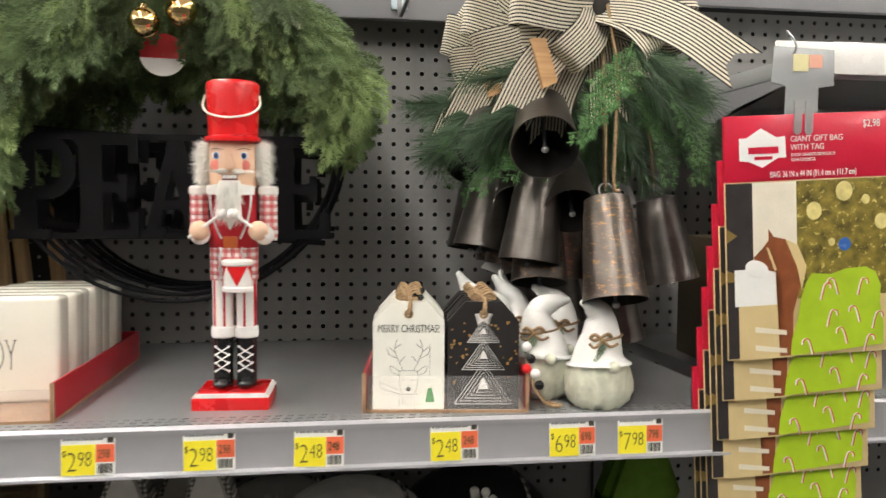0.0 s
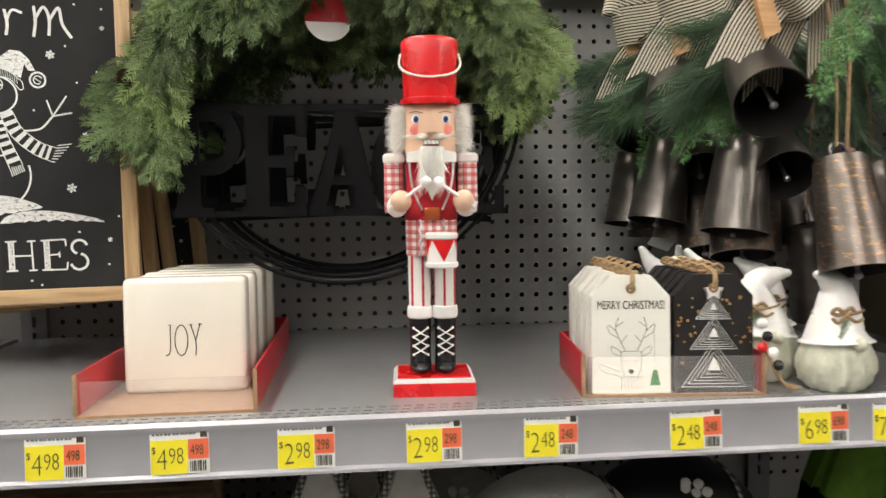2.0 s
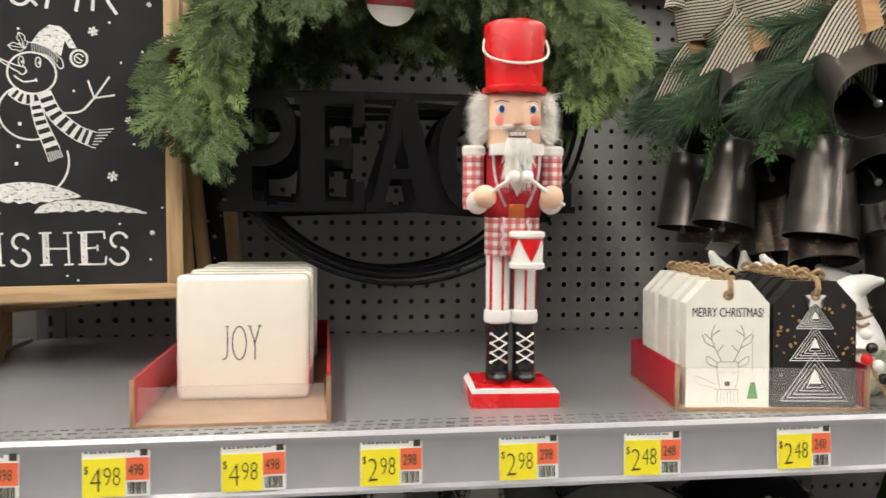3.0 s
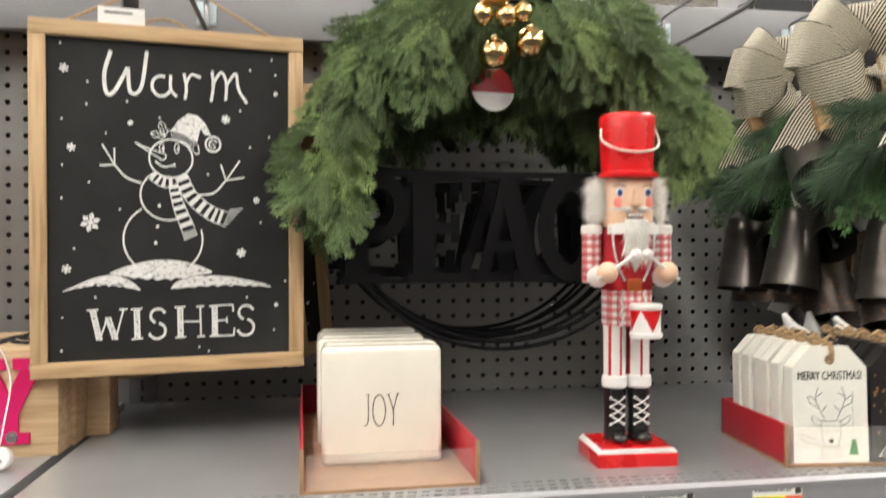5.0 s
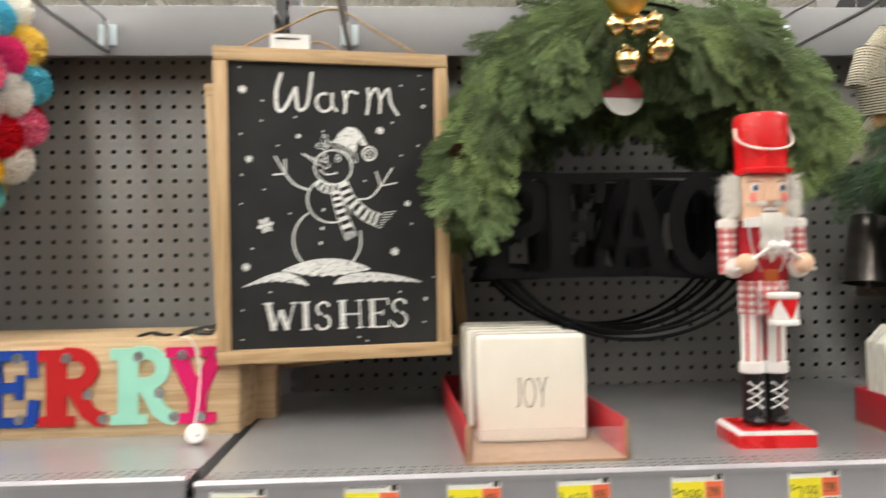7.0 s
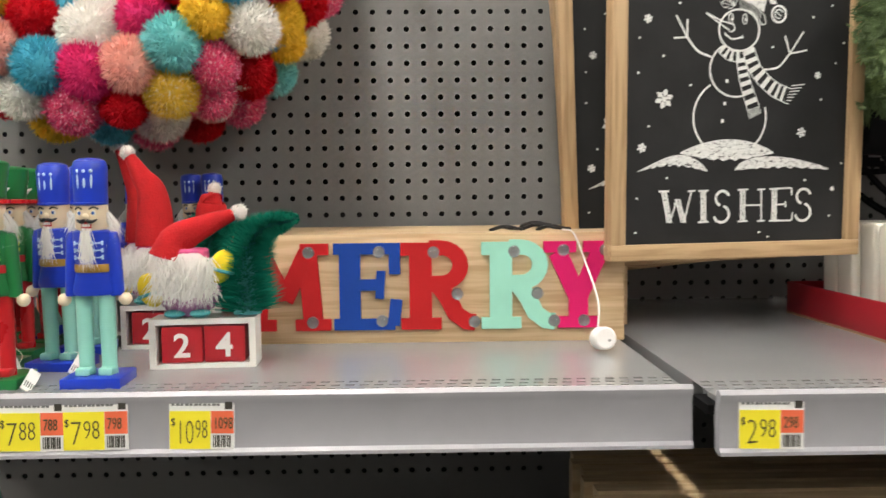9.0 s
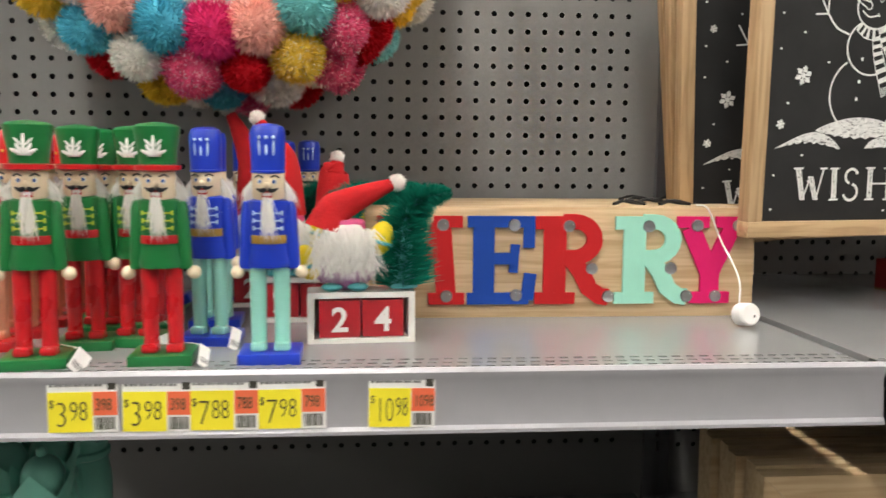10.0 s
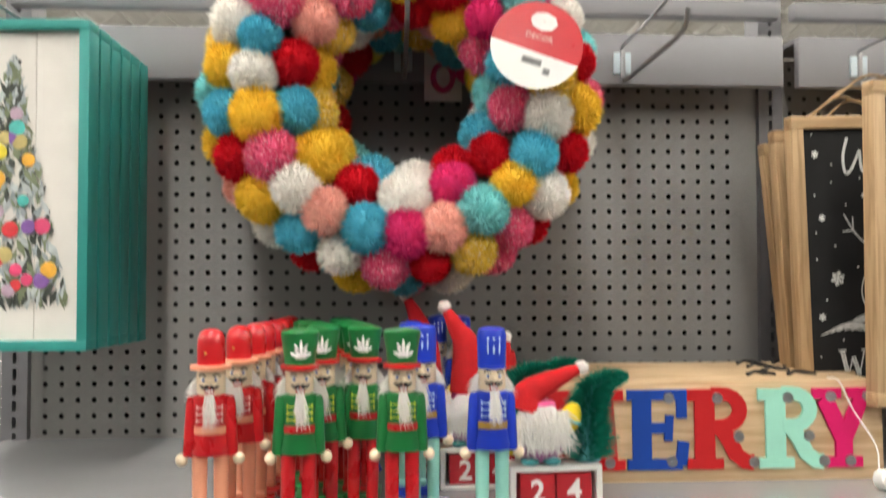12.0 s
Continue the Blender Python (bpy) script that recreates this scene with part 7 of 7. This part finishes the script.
def ceramic_gnome(at, rot, curl):
    t = thing("ceramic_gnome", at, "white glazed ceramic gnome with a curled hat tied with twine", "gnome", "ceramic gnomes", rot)
    bm = B()
    seg, rings = 72, []
    prof = [(0.012, 0.0), (0.026, 0.0015), (0.0345, 0.010), (0.0385, 0.022), (0.0385, 0.034), (0.0355, 0.047), (0.031, 0.056), (0.018, 0.06)]
    for i, (r, z) in enumerate(prof):
        f = 0.0034 * math.sin(math.pi * min(1, (i + 0.6) / 6.5))
        rings.append([bm.verts.new(((r + f * math.sin(12 * a + 1.8 * math.sin(z * 110 + 2 * a))) * math.cos(a), (r + f * math.sin(12 * a + 1.8 * math.sin(z * 110 + 2 * a))) * math.sin(a) * 0.88, z)) for a in [2 * math.pi * k / seg for k in range(seg)]])
    for a, b in zip(rings, rings[1:]):
        for k in range(seg):
            bm.faces.new((a[k], a[(k + 1) % seg], b[(k + 1) % seg], b[k]))
    bm.faces.new(rings[0][::-1])
    bm.faces.new(rings[-1])
    part("beard", bm, M_GNOMEBEARD, t, "grooved pale green-white beard")
    pts = bend([(0, 0.0, 0.051), (0.0, 0.001, 0.063), (-curl[0] * 0.2, 0.004, 0.086), (-curl[0] * 0.1, 0.006, 0.108), (curl[0] * 0.5, 0.006, 0.117 + curl[1] * 0.3), (curl[0], 0.006, 0.118 + curl[1])], 7)
    k = len(pts)
    rad = [0.031 * (1 - i / (k - 1)) ** 1.05 + 0.0045 for i in range(k)]
    rad[0], rad[1] = 0.0385, 0.0372
    hat = part("hat", tube(B(), pts, rad, 28), M_GNOME, t, "smooth white curled hat")
    part("hat_tip", ball(B(), pts[-1], 0.0046, 12, 8), M_GNOME, hat)
    part("nose", ball(B(), (0.006, -0.034, 0.053), 0.0072, 14, 10), M_GNOMEBEARD, t)
    c = pts[13]
    rr = rad[13] + 0.001
    ring = [(c.x + rr * math.cos(a), c.y + rr * math.sin(a), c.z + 0.003 * math.cos(a)) for a in [2 * math.pi * j / 20 for j in range(20)]]
    part("twine", tube(B(), ring, 0.0016, 6, True), M_JUTE, t, "jute twine round the hat")
    jute_bow(t, c.x - 0.008, c.y - rr - 0.001, c.z, 0.55)
    sp = part("sprig", FRESH[0], None, t, "small green sprig", at=aim((c.x - 0.006, c.y - rr - 0.003, c.z - 0.002), (-0.35, -0.25, -1), (0, -1, 0.2), 0.2))
    return t


for x, y, a, curl in ((0.313, 0.881, 0, (-0.018, 0.004)), (0.262, 0.942, -10, (0.03, 0.002)), (0.212, 0.995, 10, (-0.03, 0.016)), (0.25, 1.05, -5, (-0.026, 0.022)), (0.205, 1.10, 0, (-0.022, 0.024)), (0.262, 1.155, 0, (-0.006, 0.022)), (0.30, 1.01, 0, (-0.03, 0.012))):
    ceramic_gnome((x, y, shelf_z(y) - 0.0008), (LEAN * 0.4, 0, a), curl)

# ---- the next bay: raised shelf, gift bags, gold boxes ----
t = thing("shelf", (0, 0, 0), "raised grey steel shelf of the next bay", "shelf", "store shelves")
part("board", box(B(), 0.55, 1.72, 0.825, PEG_Y - 0.001, 1.600, 1.622, 0.002), M_SHELF, t)
for x in (0.545, 1.722):
    bm = B()
    out = [(0.83, 1.598), (1.42, 1.598), (1.42, 1.50), (1.3, 1.515), (1.15, 1.545), (1.0, 1.575), (0.9, 1.588), (0.83, 1.59)]
    prism(bm, out, 0, 0.003)
    move(bm.verts, Matrix(((0, 1, 0, x), (1, 0, 0, 0), (0, 0, 1, 0), (0, 0, 0, 1))))
    part("bracket", bm, M_RAIL, t, "grey tapered shelf bracket")
part("price_channel", box(B(), 0.55, 1.72, 0.812, 0.824, 1.585, 1.625, 0.002), M_LIP, t)
st = thing("label_strip", (0.478, 0.806, 1.588), "clear plastic label strip on the raised shelf edge", "label strip")
part("strip", box(B(), 0, 1.2, -0.002, 0.002, 0, 0.034, 0.001), M_HOLDER, st)
shelf(0.545, 1.72, 0.845)
M_GOLDBOX = material("antique_gold_board", (0.36, 0.25, 0.08), 0.4, metal=0.5, var=0.25, scale=30)
M_DARKBOX = material("olive_dark_board", (0.09, 0.075, 0.045), 0.6, var=0.2)
for k in range(7):
    t = thing("gift_box", (0.575 + 0.021 * k, 1.02 + 0.008 * k, shelf_z(1.02 + 0.008 * k)), "thin upright gold-edged gift box", "gift box", "gold gift boxes")
    part("box_body", box(B(), -0.0095, 0.0095, 0.002, 0.2, 0, 0.19, 0.001), M_DARKBOX, t)
    part("gold_edge", box(B(), -0.0098, 0.0098, 0, 0.0018, 0, 0.1905, 0.0006), M_GOLDBOX, t, "gold front edge")

M_BAGRED = material("crimson_header_card", (0.6, 0.012, 0.045), 0.3, var=0.04, coat=0.3)
M_LIMEBAG = material("lime_gift_bag_print", (0.4, 0.58, 0.02), 0.45, var=0.12, scale=30, bump=0.2, bscale=30)
M_BEIGE = material("beige_floor_print", (0.68, 0.53, 0.27), 0.4, var=0.1, scale=15)
M_DOOR = material("cream_door_print", (0.78, 0.72, 0.6), 0.4, var=0.05)
M_DARKPRINT = material("charcoal_print", (0.035, 0.03, 0.03), 0.35, var=0.3)
M_HORSE = material("chestnut_print", (0.26, 0.075, 0.025), 0.4, var=0.25, scale=60)
M_TREEGOLD = material("olive_gold_tree_print", (0.22, 0.17, 0.03), 0.4, var=0.7, scale=70, wear=(0.75, 0.6, 0.2), wear_amount=0.05, wear_scale=160)
M_PRINTGOLD = material("pale_gold_print", (0.72, 0.62, 0.25), 0.4, var=0.25, scale=90)
M_TABCLEAR = material("milky_plastic_tab", (0.8, 0.82, 0.84), 0.18, trans=0.7, var=0.02)


def patch(parent, name, pts, y, mat, label=""):
    bm = B()
    f = bm.faces.new([bm.verts.new((x, y, z)) for x, z in pts])
    bmesh.ops.triangulate(bm, faces=[f])
    return part(name, bm, mat, parent, label, smooth=False)


def rect(x0, x1, z0, z1):
    return [(x0, z0), (x1, z0), (x1, z1), (x0, z1)]


def gift_bag(at, rot, front):
    """A flat packed gift bag 187 x 264 mm; its base is the upper left corner."""
    t = thing("gift_bag", at, "packed giant gift bag with a red header and lime green print", "gift bag", "hanging gift bag packs", rot)
    part("packet", box(B(), 0, 0.187, 0, 0.004, -0.264, -0.0705, 0.001), M_BEIGE, t)
    hd = part("header_card", box(B(), 0, 0.187, -0.0004, 0.0044, -0.0705, 0.0, 0.0006), M_BAGRED, t, "crimson header card")
    patch(t, "printed_wall", rect(0.0, 0.03, -0.262, -0.072), -0.0006, M_DARKPRINT)
    patch(t, "printed_gold", [(0.0, -0.12), (0.012, -0.128), (0.0, -0.136)], -0.0009, M_GOLDBOX)
    patch(t, "printed_gold", [(0.0, -0.165), (0.012, -0.17), (0.012, -0.178), (0.0, -0.178)], -0.0009, M_GOLDBOX)
    patch(t, "printed_door", rect(0.03, 0.08, -0.17, -0.072), -0.0006, M_DOOR)
    patch(t, "printed_step", rect(0.008, 0.06, -0.205, -0.165), -0.0011, M_PAPER)
    patch(t, "printed_tree", rect(0.08, 0.187, -0.2, -0.072), -0.0006, M_TREEGOLD)
    patch(t, "printed_floor", rect(0.012, 0.075, -0.264, -0.205), -0.0013, M_BEIGE)
    patch(t, "printed_horse", [(0.030, -0.152), (0.040, -0.143), (0.047, -0.134), (0.047, -0.122), (0.053, -0.131), (0.066, -0.134), (0.080, -0.144), (0.087, -0.165), (0.082, -0.188), (0.074, -0.215), (0.073, -0.262), (0.058, -0.262), (0.062, -0.215), (0.062, -0.185), (0.057, -0.170), (0.042, -0.166), (0.032, -0.163)], -0.0016, M_HORSE, "printed toy horse")
    patch(t, "printed_mane", [(0.066, -0.134), (0.080, -0.141), (0.09, -0.165), (0.084, -0.19), (0.079, -0.165)], -0.0018, M_BEIGE)
    patch(t, "printed_bridle", [(0.044, -0.142), (0.047, -0.143), (0.056, -0.167), (0.053, -0.168)], -0.0019, M_BEIGE)
    part("printed_muzzle", ball(B(), (0.033, -0.0019, -0.165), 0.0125, 18, 10, (1.1, 0.03, 0.75), m=pose(0, 0, 0, 0, 20, 0)), M_PAPER, t)
    patch(t, "printed_bag", [(0.090, -0.181), (0.096, -0.173), (0.118, -0.175), (0.135, -0.170), (0.158, -0.169), (0.170, -0.175), (0.176, -0.190), (0.175, -0.21), (0.179, -0.235), (0.178, -0.256), (0.12, -0.260), (0.070, -0.262), (0.072, -0.244), (0.079, -0.222), (0.083, -0.2)], -0.0019, M_LIMEBAG, "lime green printed bag")
    for z in (-0.232, -0.252):
        patch(t, "printed_leg", [(0.03, z + 0.004), (0.066, z - 0.002), (0.066, z - 0.007), (0.03, z - 0.002)], -0.0017, M_DOOR)
    for mm, dx in ((M_WHITE, 0.0), (M_BAGRED, 0.0012)):
        bm = B()
        for x, z, s in ((0.105, -0.185, 1), (0.125, -0.18, -1), (0.148, -0.182, 1), (0.15, -0.212, -1), (0.112, -0.215, 1), (0.165, -0.22, 1), (0.135, -0.235, -1), (0.155, -0.245, 1), (0.095, -0.245, -1)):
            x += dx
            stroke(bm, [(x, z - 0.018), (x + 0.003 * s, z - 0.006), (x + 0.006 * s, z), (x + 0.011 * s, z - 0.001), (x + 0.012 * s, z - 0.006)], 0.0022 if mm is M_WHITE else 0.0011, -0.0021 - dx * 0.3, 3)
        part("printed_cane_pattern", bm, mm, t, "printed candy canes", smooth=False, kind="stuff")
    if front:
        for x, z, r in ((0.1, -0.105, 0.009), (0.135, -0.085, 0.01), (0.178, -0.12, 0.008), (0.12, -0.14, 0.004), (0.16, -0.095, 0.005)):
            part("printed_bauble", ball(B(), (x, -0.0008, z), r, 14, 8, (1, 0.05, 1.1)), M_PRINTGOLD, t)
        part("printed_bauble", ball(B(), (0.135, -0.0008, -0.143), 0.0075, 14, 8, (1, 0.05, 1)), M_IRIS, t, "blue printed bauble")
    bdg = [(0.016, -0.024), (0.024, -0.024), (0.041, -0.014), (0.058, -0.024), (0.068, -0.023), (0.069, -0.046), (0.060, -0.046), (0.042, -0.056), (0.026, -0.049), (0.016, -0.048)]
    patch(hd, "badge", bdg, -0.0011, M_PAPER, "white badge shape")
    bm = B()
    box(bm, 0.026, 0.06, -0.0016, -0.0013, -0.041, -0.034)
    box(bm, 0.033, 0.053, -0.0016, -0.0013, -0.0475, -0.044)
    part("badge_print", bm, M_BAGRED, hd)
    bm = B()
    letters(bm, "GIANT GIFT BAG", 0.0062, (0.074, -0.0295), -0.0008, "LEFT", squeeze=0.88)
    letters(bm, "WITH TAG", 0.0062, (0.074, -0.0385), -0.0008, "LEFT", squeeze=0.88)
    letters(bm, "$2.98", 0.0078, (0.157, -0.0165), -0.0008, "LEFT", squeeze=0.8)
    letters(bm, "BAG: 36 IN x 44 IN (91.4 cm x 111.7 cm)", 0.0065, (0.1, -0.067), -0.0008, squeeze=0.62)
    letters(bm, "BOLSA GIGANTE DE REGALO", 0.0033, (0.0745, -0.0452), -0.0008, "LEFT", squeeze=0.8)
    letters(bm, "CON ETIQUETA", 0.0033, (0.0745, -0.0505), -0.0008, "LEFT", squeeze=0.8)
    part("lettering", bm, M_PAPER, hd, "white words GIANT GIFT BAG WITH TAG", smooth=False)
    return t


for k in range(7):
    gift_bag((0.4155 - 0.0008 * k, 0.797 + 0.0075 * k, 1.538 - 0.0465 * k), (0, -3.2, -2), k == 0)
tb = thing("hang_tab", (0.5035, 0.795, 1.526), "milky clear plastic hang tab on a small wire hook", "hang tab")
part("tab", prism(B(), [(-0.019, 0.0), (0.019, 0.0), (0.019, 0.045), (0.037, 0.048), (0.036, 0.086), (-0.034, 0.088), (-0.036, 0.05), (-0.019, 0.046)], 0, 0.0012), M_TABCLEAR, tb)
for x in (-0.006, 0.007):
    part("prong", prism(B(), oval(x, 0.0, 0.0045, 0.006, 180, 360) + [(x + 0.0045, 0.03), (x - 0.0045, 0.03)], -0.0042, -0.003), M_TABCLEAR, tb, "moulded prong")
# Fields lie in front of the tab; its milky haze is in their pale colours.
part("yellow_field", box(B(), -0.012, 0.006, -0.0010, -0.0006, 0.062, 0.08), material("haze_paled_yellow", (0.78, 0.72, 0.4), 0.6), tb, "yellow label in front of the tab, paled for its milky haze")
part("orange_field", box(B(), 0.0065, 0.022, -0.0010, -0.0006, 0.066, 0.08), material("haze_paled_orange", (0.78, 0.4, 0.3), 0.6), tb, "orange label in front of the tab, paled for its milky haze")
part("hook_wire", tube(B(), bend([(-0.01, 0.012, 0.082), (-0.012, -0.004, 0.082), (-0.014, -0.006, 0.092), (-0.02, 0.0, 0.104)], 5), 0.0012, 6), M_STEEL, tb)

# ---- stock on the lower shelves ----
LOW = 0.36
def low_z(y):
    return shelf_z(y) - LOW


M_FRAMEPALE = wood_material("pale_frame_wood", (0.5, 0.37, 0.22), (0.4, 0.28, 0.15))
def mitred_rail(bm, w, h, f, y0, y1, side):
    """One side of a mitred frame; 0 bottom, 1 right, 2 top, 3 left."""
    out = [(-w, 0), (w, 0), (w, h), (-w, h)]
    inn = [(-w + f, f), (w - f, f), (w - f, h - f), (-w + f, h - f)]
    a, b = side, (side + 1) % 4
    g = 0.0003
    quad = [out[a], out[b], inn[b], inn[a]]
    cx, cz = sum(q[0] for q in quad) / 4, sum(q[1] for q in quad) / 4
    return prism(bm, [(x + g * (1 if x < cx else -1), z + g * (1 if z < cz else -1)) for x, z in quad], y0, y1)


for k in range(6):
    y = 0.9 + 0.0262 * k
    t = thing("wood_frame", (-0.582 + (0.0, 0.005, -0.002, 0.003, -0.004, 0.002)[k], y, low_z(y)), "pale wood picture frame standing in a stack on the lower shelf", "frame", "stacked wood frames", (-2.0, 0, random.uniform(-0.6, 0.6)))
    h, w = 0.243, 0.222
    for side in range(4):
        part("frame_side", mitred_rail(B(), w, h, 0.025, 0, 0.019, side), M_FRAMEPALE, t, smooth=False)
    part("panel", box(B(), -w + 0.025, w - 0.025, 0.011, 0.014, 0.025, h - 0.025), M_CHALKBOARD, t, "dark picture panel")

M_MINTGLOSS = material("mint_soft_plastic", (0.22, 0.6, 0.48), 0.35, var=0.05, coat=0.2)


def crown_figure(at, mat, label, group):
    t = thing("crowned_figure", at, label, "figurine", group)
    bm = lathe(B(), [(0.03, 0), (0.032, 0.004), (0.03, 0.05), (0.0265, 0.1), (0.029, 0.16), (0.03, 0.185), (0.026, 0.21), (0.024, 0.216)], 24)
    part("body", bm, mat, t)
    part("collar_ring", lathe(B(), [(0.024, 0.212), (0.0292, 0.215), (0.0292, 0.221), (0.024, 0.224)], 24), mat, t)
    bm, seg = B(), 40
    lo = [bm.verts.new((0.0255 * math.cos(2 * math.pi * k / seg), 0.0255 * math.sin(2 * math.pi * k / seg), 0.222)) for k in range(seg)]
    hi = [bm.verts.new((0.0315 * math.cos(2 * math.pi * k / seg), 0.0315 * math.sin(2 * math.pi * k / seg), 0.234 + 0.024 * abs(((k % 10) / 5) - 1))) for k in range(seg)]
    for k in range(seg):
        bm.faces.new((lo[k], lo[(k + 1) % seg], hi[(k + 1) % seg], hi[k]))
    part("crown", bm, mat, t)
    bm = ball(B(), (0, 0, 0.245), 0.022, 18, 12)
    ball(bm, (0, 0, 0.27), 0.006, 12, 8)
    part("dome", bm, mat, t)
    part("button", ball(B(), (-0.004, -0.03, 0.195), 0.004, 10, 8), mat, t)
    t.scale = (0.86, 0.86, 0.97)
    return t


for x, y in ((-1.546, 0.945), (-1.463, 0.962), (-1.512, 1.0), (-1.484, 1.03), (-1.53, 1.06), (-1.495, 1.08), (-1.475, 1.1), (-1.52, 1.13)):
    crown_figure((x, y, low_z(y)), M_MINTGLOSS, "mint green crowned nutcracker figure on the lower shelf", "mint crowned figures")
for x, y in ((-1.615, 0.95), (-1.60, 1.02), (-1.69, 0.96), (-1.66, 1.04)):
    crown_figure((x, y, low_z(y) - 0.004), M_RED2, "glossy red crowned nutcracker figure on the lower shelf", "red crowned figures")

M_PLUSH = soft_material("white_plush", (0.82, 0.8, 0.76), 0.2, var=0.08)
M_CHECK = stripe_material("black_white_houndstooth", (0.75, 0.73, 0.68), (0.01, 0.01, 0.01), 0, 0.006, 0.5, second=2, rough=0.9)
M_GREENPLUSH = soft_material("moss_green_plush", (0.12, 0.24, 0.03), 0.2, var=0.15)


def tree_cushion(at, mat, edge, label, s=1.0):
    t = thing("tree_cushion", at, label, "cushion", "tree cushions")
    half = [(0.048, 0.0), (0.078, 0.012), (0.05, 0.115), (0.066, 0.118), (0.03, 0.205), (0.05, 0.21), (0.014, 0.315), (0.0, 0.335)]
    out = [(x * s, z * s) for x, z in half] + [(-x * s, z * s) for x, z in half[::-1] if x]
    bm = prism(B(), out, 0.0, 0.05)
    part("cushion_body", bm, mat, t)
    bm = prism(B(), [(x * 1.18, z * 1.04) for x, z in out], 0.012, 0.038)
    part("edge_band", bm, edge, t, "checked fabric edge")
    return t


tree_cushion((-0.235, 0.925, low_z(0.925)), M_PLUSH, M_CHECK, "white plush tree cushion with a black checked edge", 0.88)
tree_cushion((-0.141, 0.925, low_z(0.925)), M_PLUSH, M_CHECK, "white plush tree cushion with a black checked edge", 0.88)
tree_cushion((-0.19, 1.02, low_z(1.02)), M_PLUSH, M_CHECK, "white plush tree cushion with a black checked edge", 0.8)
tree_cushion((0.42, 0.99, low_z(0.99)), M_GREENPLUSH, M_GREENPLUSH, "moss green tree cushion on the lower shelf", 0.95)


def ball_cushion(at, r, mat, band, label):
    t = thing("ball_cushion", at, label, "cushion", "round bauble cushions")
    part("cushion_body", ball(B(), (0, 0, r), r, 28, 18, (1, 0.8, 1)), mat, t)
    for a in (20, -60):
        ring = [(1.01 * r * math.cos(k * math.pi / 20), 0.81 * r * math.sin(k * math.pi / 20), 0) for k in range(40)]
        bm = tube(B(), ring, 0.003, 6, True)
        move(bm.verts, Matrix.Translation((0, 0, r)) @ pose(0, 0, 0, 15, a, 0))
        part("ribbon_band", bm, band, t, "black and white stitched ribbon")
    bm = B()
    for k in range(5):
        ball(bm, (0.012 * math.cos(k * 1.3), -0.6 * r + 0.004 * k, 1.85 * r + 0.01 * math.sin(k)), 0.006, 10, 7)
    part("berry", bm, M_FUR, t)
    return t


ball_cushion((0.03, 0.99, low_z(0.99)), 0.125, M_PLUSH, M_CHECK, "round white bauble cushion with stitched ribbon")
ball_cushion((0.19, 1.02, low_z(1.02)), 0.125, M_BLACK, M_CHECK, "round black bauble cushion with stitched ribbon")
ball_cushion((-0.07, 1.1, low_z(1.1)), 0.11, M_PLUSH, M_CHECK, "round white bauble cushion with stitched ribbon")

# ---- far signs beyond the shelving ----
M_FARYELLOW = material("yellow_sign_board", (0.85, 0.68, 0.02), 0.5)
M_FARBLUE = material("blue_sign_board", (0.02, 0.16, 0.62), 0.5)


def far_sign(at, label, x0, x1, h, mat):
    t = thing("hanging_sign", at, label, "sign", "far hanging signs")
    part("panel", box(B(), x0, x1, 0, 0.03, 0, h, 0.008), mat, t)
    for x in (x0 + 0.05, x1 - 0.05):
        part("wire", cyl(B(), (x, 0.015, h - 0.01), (x, 0.015, 6.19 - at[2]), 0.003, seg=6), M_STEEL, t)
    return t


far_sign((3.8, 7.9, 3.61), "long yellow hanging aisle sign far off", -0.48, 0.48, 0.15, M_FARYELLOW)
far_sign((5.67, 7.9, 3.52), "blue hanging store sign far off", -0.2, 0.6, 0.34, M_FARBLUE)
far_sign((5.17, 7.9, 3.47), "white hanging store sign far off", -0.3, 0.22, 0.34, M_WALLWHITE)
t = far_sign((4.77, 8.3, 3.95), "grey header panel with a dark jagged silhouette", -0.75, 2.5, 1.2, M_RAIL)
sil = [(-0.55, 0.01), (-0.5, 0.1), (-0.25, 0.2), (-0.22, 0.3), (0.05, 0.36), (0.15, 0.28), (0.3, 0.35), (0.5, 0.2), (2.45, 0.2), (2.45, 0.01)]
patch(t, "silhouette", sil, -0.006, M_BLACK, "black silhouette")
